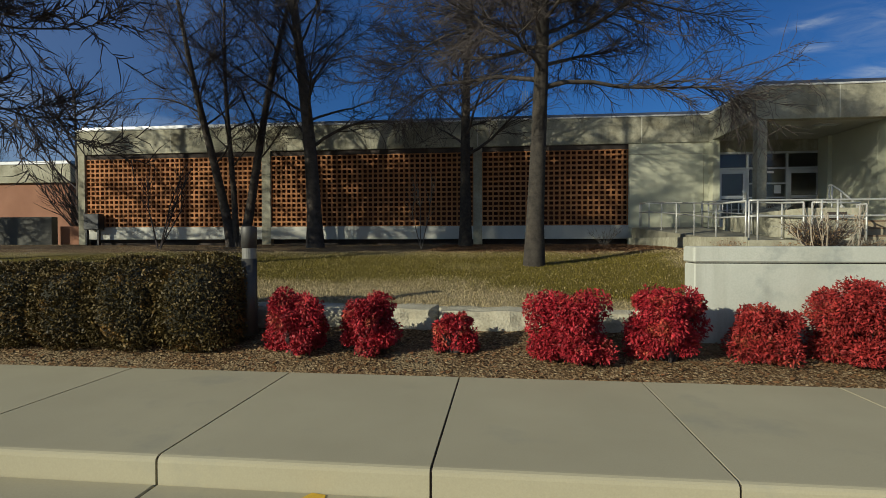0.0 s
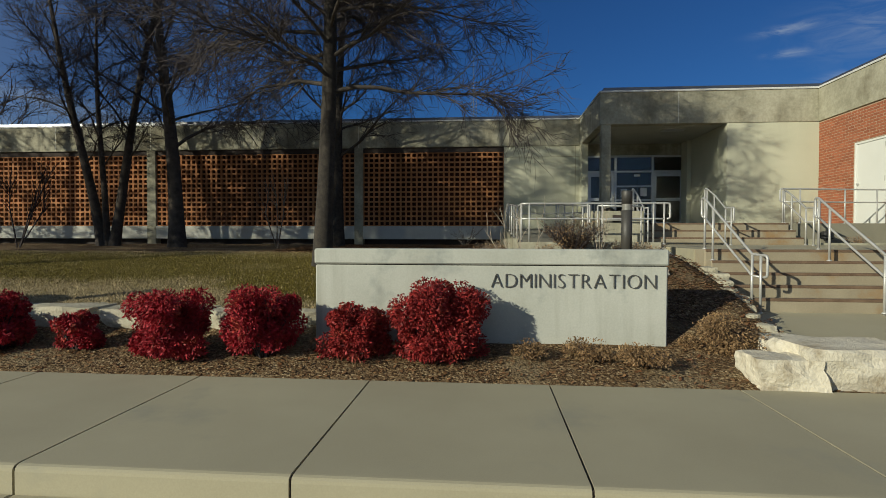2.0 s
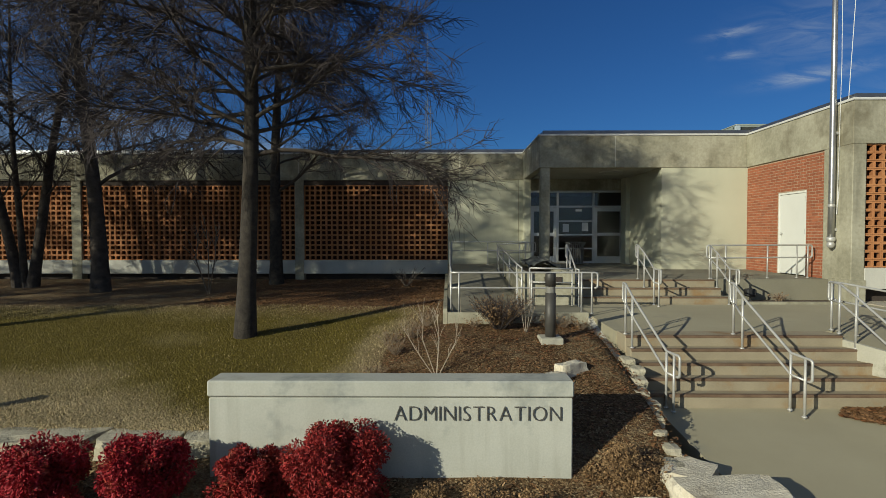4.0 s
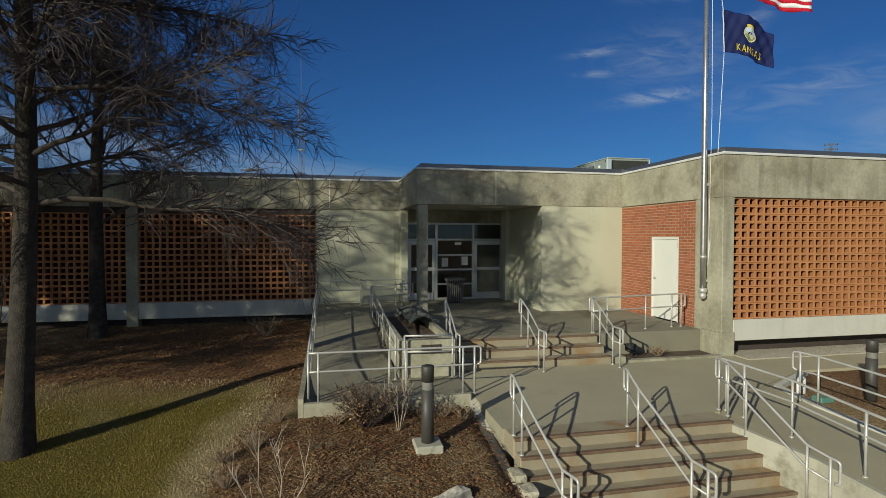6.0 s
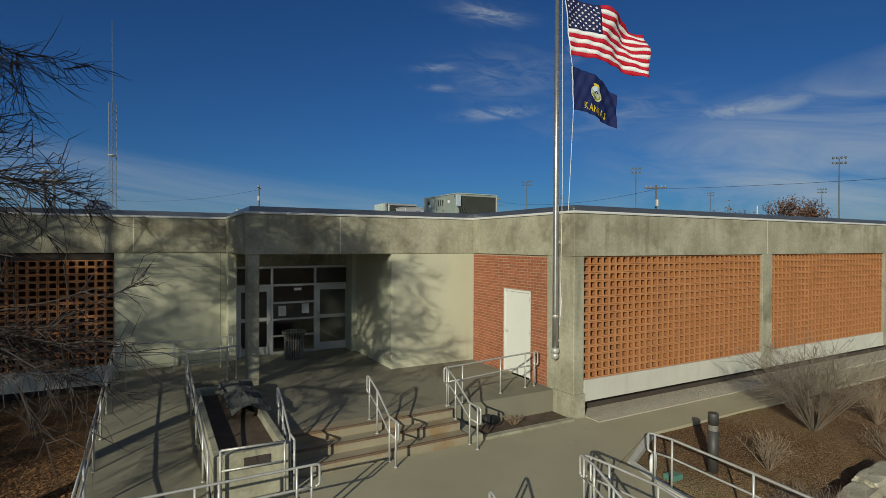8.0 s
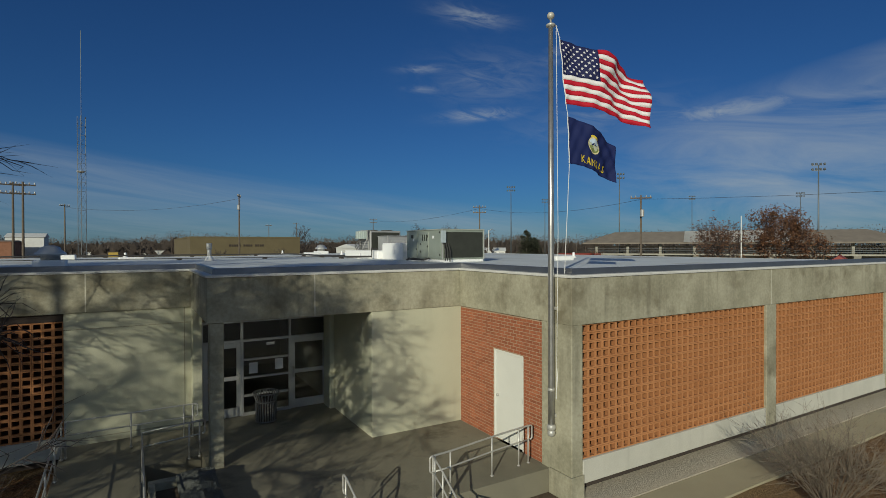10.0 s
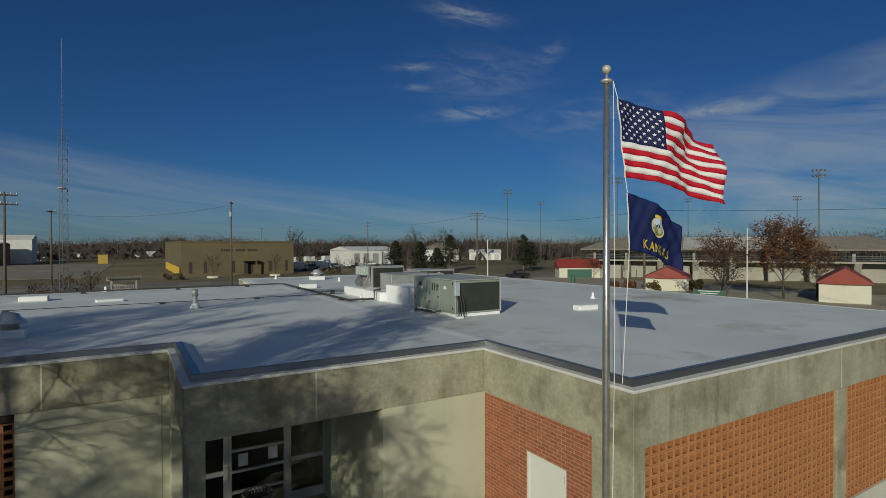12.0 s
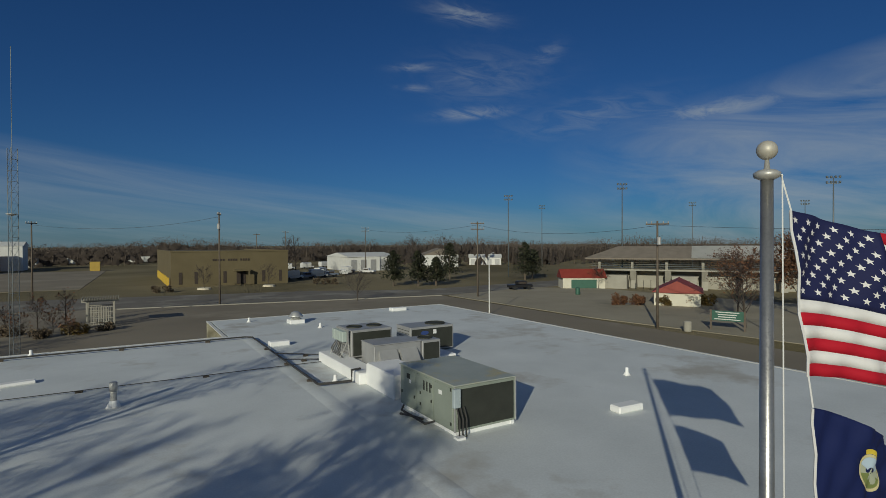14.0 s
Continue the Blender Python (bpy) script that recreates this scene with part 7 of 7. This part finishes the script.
for x, y, h in ((59.0, 43.8, 1.0), (78.7, 78.8, 1.2)):
    tagged(part("litter_bin", lathe(bmesh.new(), [(0.35, 0), (0.4, 0.1), (0.42, h), (0.3, h + 0.1)], 12, (x, y, 0)), GREENP if h > 1.1 else STADC), "round bin at the edge of the lot", "litter bin")


def vehicle(x, y, turn, paint, label, van=False):
    """Parked vehicle about 4.8 m long."""
    v = thing("parked_truck", (x, y, 0), label, "vehicle", "parked vehicles")
    m = Matrix.Translation((x, y, 0)) @ Matrix.Rotation(turn, 4, "Z")

    def put(name, bm, mat, lab="", par=v):
        bmesh.ops.transform(bm, matrix=m, verts=bm.verts)
        return part(name, bm, mat, par, lab)
    put("body", boxes((-2.5, 2.5, -0.9, 0.9, 0.45, 1.05), bevel=0.12), paint)
    if van:
        put("cargo_box", boxes((-2.5, 1.5, -0.95, 0.95, 1.05, 2.4), bevel=0.12), paint)
        put("windscreen", boxes((1.5, 1.7, -0.8, 0.8, 1.1, 1.8)), DARKIN)
    else:
        put("cab", boxes((-0.7, 1.2, -0.8, 0.8, 1.05, 1.75), bevel=0.14), paint)
        put("side_window", boxes((-0.55, 1.0, -0.82, 0.82, 1.15, 1.6)), DARKIN)
    for wx in (-1.6, 1.6):
        for wy in (-0.85, 0.85):
            bm = bmesh.new()
            lathe(bm, [(0.2, -0.1), (0.38, -0.1), (0.38, 0.1), (0.2, 0.1)], 12)
            bmesh.ops.transform(bm, matrix=Matrix.Translation((wx, wy, 0.38)) @ Matrix.Rotation(radians(90), 4, "X"), verts=bm.verts)
            put("wheel", bm, RUBBER)


CARW, CARD, CARB = plain("white_car_paint", (0.62, 0.62, 0.60), 0.3), plain("black_car_paint", (0.02, 0.02, 0.022), 0.3), plain("blue_grey_car_paint", (0.16, 0.19, 0.24), 0.3)
vehicle(77.0, 93.0, -0.2, CARD, "black pickup truck parked on the lot")
for k in range(7):
    vehicle(56 + 3.1 * k, 158 + 5 * (k % 3) + k * 1.2, 0.5 + 0.3 * k, (CARW, CARW, CARB)[k % 3], "white work truck parked by the sheds", k % 3 == 1)
for k in range(4):
    vehicle(47 + 4 * k, 150 + 2 * k, 0.1, (CARW, CARB)[k % 2], "pale vehicle parked beside the tan building", k % 2 == 0)
for k in range(4):
    vehicle(60 + 9 * k, 205 + 6 * k, 0.2 * k, CARW, "white truck parked far off", True)


# ---------------------------------------------------------------- far plants


def conifer(x, y, h, r, seed):
    random.seed(seed)
    t = thing("pine_tree", (x, y, 0), "dark green pine with an uneven crown", "tree", "pines by the street")
    part("trunk", lathe(bmesh.new(), [(0.22, -0.2), (0.16, h * 0.5), (0.04, h)], 8, (x, y, 0)), WOODP, t)
    rows = []
    for i in range(70):
        k = (i + random.random()) / 70
        a, rr = random.uniform(0, 6.28), r * (1 - k * k) ** 0.8 * random.uniform(0.5, 1.15) + 0.2
        c = Vector((x + math.cos(a) * rr * 0.6, y + math.sin(a) * rr * 0.6, h * (0.20 + 0.76 * k)))
        s = rr * 0.5
        for q in range(26):
            p = c + Vector((random.gauss(0, s * 0.55), random.gauss(0, s * 0.55), random.gauss(0, s * 0.28)))
            al = rnd_dir()
            ac = al.orthogonal().normalized()
            u = random.uniform(0.2, 0.42)
            rows.append((p, al * u, ac * u * 0.45))
    quads("crown", rows, PINE, t)


conifer(60.3, 116.9, 8.2, 2.6, 1)
conifer(64.5, 113, 8.0, 2.6, 2)
conifer(68.5, 112, 6.5, 2.4, 3)
conifer(81.1, 126.5, 10.0, 3.2, 4)
conifer(97.0, 115.2, 10.0, 3.6, 5)
conifer(101.0, 117.0, 8.0, 3.0, 6)


def far_tree(x, y, h, r, seed, leafy=0, label="bare tree in the distance", bark=None, z0=0.0):
    random.seed(seed)
    t = thing("bare_tree", (x, y, z0), label, "tree", "bare trees in the distance")
    tr, br, n = Wood(), Wood(), 6
    k0 = h / 10
    pts = sweep(Vector((x, y, z0 - 0.2)), Vector((0, 0, 1)), h * 0.8, n, 0.05, 0)
    tr.bar(pts, [0.16 * k0 * (1 - 0.8 * i / n) for i in range(n + 1)], 7)
    tips = []
    for j in range(20):
        p, d = along(pts, 0.22 + 0.76 * j / 20)
        a = j * 2.4 + random.uniform(-0.5, 0.5)
        L = r * (1.05 - 0.5 * j / 20) * random.uniform(0.8, 1.15)
        lp = sweep(p, Vector((math.cos(a), math.sin(a), 0.9)), L, 4, 0.15, 0.05)
        br.bar(lp, [0.055 * k0 * (1 - 0.8 * i / 4) for i in range(5)], 4)
        for q in range(9):
            bp, bd = along(lp, random.uniform(0.25, 1))
            pp = sweep(bp, bd + rnd_dir() * 0.8 + Vector((0, 0, 0.2)), L * random.uniform(0.25, 0.5), 3, 0.2, 0.04)
            br.bar(pp, [0.022 * k0, 0.016 * k0, 0.012 * k0, 0.006 * k0], 3)
            tips.append(pp[-1])
            for w in range(4):
                s, sd = along(pp, random.uniform(0.2, 1))
                e = sweep(s, sd + rnd_dir() * 0.8, L * 0.2, 2, 0.2, 0)
                br.bar(e, [0.010 * k0, 0.008 * k0, 0.005 * k0], 3)
    tr.mesh("trunk", bark or BARK, t)
    br.mesh("bare_crown", TWIG, t, False)
    if leafy:
        rows = []
        for i in range(leafy):
            c = random.choice(tips) + rnd_dir() * random.random() * r * 0.22
            al = rnd_dir()
            ac = al.orthogonal().normalized()
            u = random.uniform(0.09, 0.17)
            rows.append((c, al * u, ac * u * 0.6))
        quads("foliage", rows, OAKLEAF, t)
    return t


twig_plant("ornamental_tree", (-18.6, 23.0, 0.9), 3.6, 2.3, 26, "low spreading bare ornamental tree", "tree", TWIG, 97, 12, 0.03)
far_tree(-20.5, 24.5, 10.0, 3.8, 11, 0, "bare tree beside the end of the building", z0=0.9)
far_tree(-31, 40, 11.0, 4.5, 12, 0, "bare tree behind the building")
far_tree(-26, 52, 14.0, 5.5, 13, 0, "tall bare tree behind the building")
far_tree(-38, 34, 10.0, 4.5, 14)
far_tree(-45, 60, 14.0, 6, 15)
far_tree(-12, 60, 10.0, 4, 19)
far_tree(23.0, 131.0, 5.5, 2.6, 16, 0, "young bare tree by the tan building")
far_tree(36.4, 131.5, 5.5, 2.6, 17, 0, "young bare tree by the tan building")
far_tree(66.4, 41.9, 9.0, 4.2, 18, 900, "tree with a few russet leaves by the sign")
far_tree(76.5, 48.5, 8.5, 4.2, 20, 1500, "low tree with russet leaves")
far_tree(80.5, 42.5, 10.6, 4.8, 21, 9000, "broad oak holding its russet winter leaves")
far_tree(86.0, 41.0, 7.5, 3.6, 22, 1800, "oak holding some russet leaves")
far_tree(41.5, 91.5, 5.4, 3.4, 23, 0, "bushy bare street tree behind the roof")
far_tree(83, 150, 13, 5, 24)
far_tree(92, 146, 13, 5, 25)
far_tree(52, 176, 13, 4, 26)
far_tree(56, 180, 14, 4, 27)
far_tree(92, 86, 4.5, 2.4, 28, 200, "small tree by the red roofed building")
for i, (x, y) in enumerate(((74, 62), (77, 59.5), (79.5, 57.5), (81.8, 55.8), (72, 64))):
    bush((x, y, 0), 2.6, 1.8, 900, BOX_LEAF if i % 2 else OAKLEAF, "rounded shrub by the red roofed barn", 130 + i, 0.16, 8)
for i, (x, y, h, r) in enumerate(((0.2, 84, 4.4, 1.7), (-2.2, 81, 3.6, 1.5), (2.6, 85.5, 4.6, 1.6), (2.0, 79.5, 3.0, 1.4), (-0.8, 77.5, 2.8, 1.4), (3.6, 76.2, 2.2, 1.2))):
    far_tree(x, y, h, r, 140 + i, 60, "small bare ornamental tree by the pergola")
GARDEN_LEAF = leaf_material("garden_shrub_twigs", (0.07, 0.052, 0.035), (0.16, 0.122, 0.08), (0.11, 0.086, 0.055))
for i, (x, y, w, h) in enumerate(((1.2, 76.5, 2.4, 1.0), (4.4, 77.8, 3.0, 1.0), (-1.6, 79.5, 2.2, 1.1), (3.4, 80.6, 2.0, 0.9), (6.6, 78.8, 2.4, 0.8))):
    bush((x, y, 0), w, h, 800, BOX_LEAF if i % 2 else GARDEN_LEAF, "low dense garden shrub by the pergola", 160 + i, 0.14, 8)
for i, (x, y) in enumerate(((14, 128), (16, 127.5), (47, 131), (49, 130), (51, 129))):
    bush((x, y, 0), 2.2, 1.5, 700, GARDEN_LEAF, "clump of tall dry grass", 150 + i, 0.16, 8)

# woods along the horizon: thousands of thin bare stems and twigs
random.seed(77)
wood, crown = Wood(), []
for i in range(1500):
    a = radians(random.uniform(-58, 96))
    d = random.uniform(300, 430) if i % 3 else random.uniform(230, 300) * (1.25 if -20 < math.degrees(a) < 25 else 1)
    x, y = 8 + d * math.sin(a), 10 + d * math.cos(a)
    h = random.uniform(13.5, 17) * (0.86 + 0.28 * noise.noise(Vector((a * 6, 0, 0))))
    wood.bar([Vector((x, y, -0.5)), Vector((x + random.uniform(-1, 1), y, h * 0.5)), Vector((x + random.uniform(-1.5, 1.5), y, h * 0.8))], [0.15, 0.10, 0.03], 3)
    r = h * random.uniform(0.28, 0.42)
    for k in range(72):
        v = rnd_dir() * (random.random() ** 0.4)
        c = Vector((x + v.x * r, y + v.y * r, h * 0.54 + v.z * h * 0.36))
        al = (v * 0.8 + Vector((0, 0, 0.15)) + rnd_dir() * 0.9).normalized()
        ac = al.orthogonal().normalized()
        ac.rotate(Matrix.Rotation(random.uniform(0, 6.28), 3, al))
        u = random.uniform(0.3, 0.62)
        crown.append((c, al * u, ac * u * 0.24))
    for k in range(12):
        c = Vector((x + random.uniform(-4, 4), y + random.uniform(-3, 3), random.uniform(0.3, h * 0.55)))
        crown.append((c, Vector((random.uniform(-0.6, 0.6), 0, random.uniform(1.0, 2.2))), Vector((random.uniform(0.8, 1.9), 0.5, 0))))
WOODS = material("far_bare_woods", (0.078, 0.061, 0.049), (0.118, 0.093, 0.075), 0.05, 0.95, bump=0.0, island=0.2)
ws = thing("woods", (8, 350, 0), "brown bare woods along the horizon", "woods", kind="stuff")
o = wood.mesh("trunk_layer", WOODS, ws, False)
quads("crown_layer", crown, WOODS, ws)

# annex beyond the west end
wallbox("annex_wall", "dull red brick wall of the next building", [(-62, -23.2, 27.0, 40, 0.2, 4.3)], ANNEX)
wallbox("annex_fascia", "pale concrete fascia of the next building", [(-62.1, -23.0, 26.8, 40.2, 4.302, 5.3)], CONC, 0.02)
wallbox("annex_coping", "bright metal roof edge of the next building", [(-62.13, -22.97, 26.77, 40.23, 5.302, 5.5)], FLASH, 0.02)
# the low wall's concrete is coloured dark to carry the shade on it
wallbox("low_wall", "low streaked concrete wall beyond the lawn, shade put into its colour", [(-40, -17.85, 20.0, 20.3, 0.3, 2.1)], material("shade_dark_concrete", (0.06, 0.058, 0.048), (0.11, 0.106, 0.09), 1.2, 0.95, bump=0.3, streak=0.6), 0.01)
wallbox("low_brick_wall", "low dark brick wall beside the building", [(-17.84, -15.4, 20.4, 20.6, 0.3, 1.72)], ANNEX, 0.01)
mb = thing("meter_cabinet", (-14.2, 18.1, 0.97), "dark metal cabinet at the end of the wall", "cabinet")
part("cabinet", boxes((-14.78, -14.18, 18.05, 18.36, 1.53, 2.11), bevel=0.02), material("black_meter_paint", (0.018, 0.018, 0.018), (0.035, 0.034, 0.032), 4, 0.6, bump=0.03), mb)
for x in (-14.74, -14.28):
    part("leg", boxes((x, x + 0.06, 18.1, 18.2, 0.9, 1.53)), bpy.data.materials["black_meter_paint"], mb)

# ---------------------------------------------------------------- ground litter

random.seed(99)
rows, dry = [], []
for i in range(110000):
    x, y = random.uniform(-9, 5.8), 6.25 + 6.6 * random.random() ** 1.25
    m = mulch_at(x, y)
    if m > 0.92 or (2.1 < x < 5.8 and y < 6.1):
        continue
    z = ground_z(x, y)
    h = random.uniform(0.008, 0.024) if m < 0.1 else random.uniform(0.012, 0.034)
    a = random.uniform(0, 6.28)
    up = Vector((random.uniform(-0.8, 0.8), random.uniform(-0.8, 0.8), 1)).normalized() * h
    (dry if random.random() < max(straw_at(x, y) * 0.85 + 0.12, m * 2) else rows).append((Vector((x, y, z + h * 0.7)), up, Vector((math.cos(a), math.sin(a), 0)) * 0.004))
GRASS = leaf_material("winter_grass_blade", (0.080, 0.064, 0.006), (0.165, 0.127, 0.015), (0.24, 0.18, 0.045))
STRAW = leaf_material("straw_blade", (0.21, 0.16, 0.08), (0.44, 0.35, 0.19), (0.33, 0.255, 0.13))
tagged(quads("grass", rows, GRASS), "short winter lawn grass, green turning straw", "grass", kind="stuff")
tagged(quads("dry_grass", dry, STRAW), "dry straw coloured grass on the front bank", "grass", kind="stuff")
rows = []
for i in range(44000):
    k = (0, 1, 2, 3, 0, 0, 2)[i % 7]
    if k == 0:
        x, y = random.uniform(-1.5, 4.4), random.uniform(11.0, 18.2)
    elif k == 1:
        x, y = random.uniform(-6, 6.9), random.uniform(4.9, 6.1)
    elif k == 2:
        x, y = random.uniform(3.6, 7.0), random.uniform(6.1, 9.85)
    else:
        x, y = random.uniform(9.2, 10.36), random.uniform(6.4, 7.42)
        if (10.36 - x) > 0.95 * ramp1(y, 6.3, 7.2) + 0.12 * math.sin(y * 9):
            continue
    if mulch_at(x, y) < 0.4 and k != 3:
        continue
    z = (walk_z(x, y) if k == 3 else ground_z(x, y)) + random.uniform(0.004, 0.02)
    a = random.uniform(0, 6.28)
    al = Vector((math.cos(a), math.sin(a), random.uniform(-0.35, 0.35)))
    ac = Vector((-math.sin(a), math.cos(a), random.uniform(-0.35, 0.35)))
    s = random.uniform(0.014, 0.036) * (1.3 if k in (0, 3) else 0.9)
    rows.append((Vector((x, y, z)), al * s, ac * s * 0.5))
LITTER = leaf_material("fallen_leaf", (0.10, 0.046, 0.019), (0.29, 0.16, 0.073), (0.23, 0.085, 0.034))
tagged(quads("leaf_litter", rows, LITTER), "fallen dry leaves and wood chips on the beds", "leaves", kind="stuff")

# dab of yellow road paint on the gutter
bm = bmesh.new()
ring = [(-0.655, 2.86), (-0.60, 2.84), (-0.535, 2.86), (-0.525, 2.95), (-0.54, 3.02), (-0.585, 3.03), (-0.62, 3.035), (-0.65, 2.98)]
f = bm.faces.new([bm.verts.new((x, y, -0.1495)) for x, y in ring])
up = bmesh.ops.extrude_face_region(bm, geom=[f])
bmesh.ops.translate(bm, verts=[v for v in up["geom"] if isinstance(v, bmesh.types.BMVert)], vec=(0, 0, 0.004))
bmesh.ops.recalc_face_normals(bm, faces=bm.faces)
tagged(part("paint_mark", bm, material("yellow_road_paint", (0.50, 0.30, 0.02), (0.68, 0.43, 0.04), 14, 0.8, bump=0.1)), "worn dab of yellow road paint on the gutter", "paint mark", kind="structure")

# ---------------------------------------------------------------- wall pieces

screen("screen_1", PILW[0][1], PILW[1][0], 1.625, 4.13, YS + 0.03, 0)
screen("screen_2", PILW[1][1], PILW[2][0], 1.625, 4.13, YS + 0.03, -20)
screen("screen_3", PILW[2][1], 4.498, 1.625, 4.13, YS + 0.03, -20)
tagged(part("screen_head", boxes((PILW[0][1], 4.498, YS + 0.03, YS + 0.2, 4.132, ZF)), DARKIN), "dark strip above the screens, shade put into its colour", "joint", kind="structure")
screen("screen_4", 12.88, PILE[0][0] - 0.002, 1.813, 4.298, YR + 0.05, 20)
screen("screen_5", PILE[0][1] + 0.002, PILE[1][0] - 0.002, 1.813, 4.298, YR + 0.05, 20)
screen("screen_6", PILE[1][1] + 0.002, XE - 0.002, 1.813, 4.298, YR + 0.05, 0)

# brick wall with the white door
DY0, DY1, DZ1 = 12.86, 13.88, 3.49
bw = thing("wall_brick", (XB, 13.5, 1.53), "red brick wall with pale joints", "wall", kind="structure")
part("core", boxes((XB + 0.0045, XB + 0.25, YR + 0.82, DY0, 1.4, ZF), (XB + 0.0045, XB + 0.25, DY1, YP + 0.32, 1.4, ZF), (XB + 0.0045, XB + 0.25, DY0, DY1, DZ1, ZF)), MORTAR, bw)
BL, BH = 0.205, 0.0685
rows_n = int((ZF - 1.53) / BH)
full, rest, count = None, bmesh.new(), 0
for j in range(rows_n):
    z = 1.53 + j * BH
    y = YR + 0.825 - (BL / 2 if j % 2 else 0)
    while y < YP + 0.31:
        a, b = max(y, YR + 0.825), min(y + BL - 0.013, YP + 0.315)
        y += BL
        cuts = [(a, b)]
        if z < DZ1 - 0.02:
            cuts = [(a, min(b, DY0 - 0.012)), (max(a, DY1 + 0.012), b)]
        for a, b in cuts:
            if b - a < 0.03:
                continue
            jx = 0.003 * (random.random() - 0.5)
            if b - a > BL - 0.015 and count < 290 and z > 2.2 and b < 14.3:
                if full is None:
                    full = part("brick", boxes((XB, XB + 0.08, 0, BL - 0.013, 0, BH - 0.013), bevel=0.003), BRICK, bw)
                    full.matrix_basis = Matrix.Translation((jx, a, z))
                else:
                    twin(full, Matrix.Translation((jx, a, z)), bw)
                count += 1
            else:
                box(rest, XB + jx, XB + 0.08, a, b, z, z + BH - 0.013)
tagged(part("bricks", rest, BRICK_REST, bw), kind="stuff")

wd = thing("door_3", (XB, 13.37, 1.53), "closed white flush metal door in a brick wall", "door", kind="structure")
part("frame", boxes((XB + 0.01, XB + 0.12, DY0 - 0.01, DY0 + 0.045, 1.53, DZ1), (XB + 0.01, XB + 0.12, DY1 - 0.045, DY1 + 0.01, 1.53, DZ1), (XB + 0.01, XB + 0.12, DY0 + 0.045, DY1 - 0.045, DZ1 - 0.05, DZ1), bevel=0.004), DOORPAINT, wd)
part("leaf", boxes((XB + 0.03, XB + 0.075, DY0 + 0.05, DY1 - 0.05, 1.545, DZ1 - 0.055), bevel=0.004), DOORPAINT, wd)
bm = bmesh.new()
lathe(bm, [(0.02, 0), (0.028, 0.02), (0.03, 0.04), (0.02, 0.055)], 12, (0, 0, 0))
bmesh.ops.transform(bm, matrix=Matrix.Translation((XB + 0.03, DY1 - 0.13, 2.5)) @ Matrix.Rotation(radians(-90), 4, "Y"), verts=bm.verts)
part("knob", bm, STEEL, wd, "steel door knob", smooth=True)
for z in (1.75, 2.5, 3.25):
    part("hinge", boxes((XB + 0.012, XB + 0.032, DY0 + 0.035, DY0 + 0.06, z, z + 0.11)), STEEL, wd)
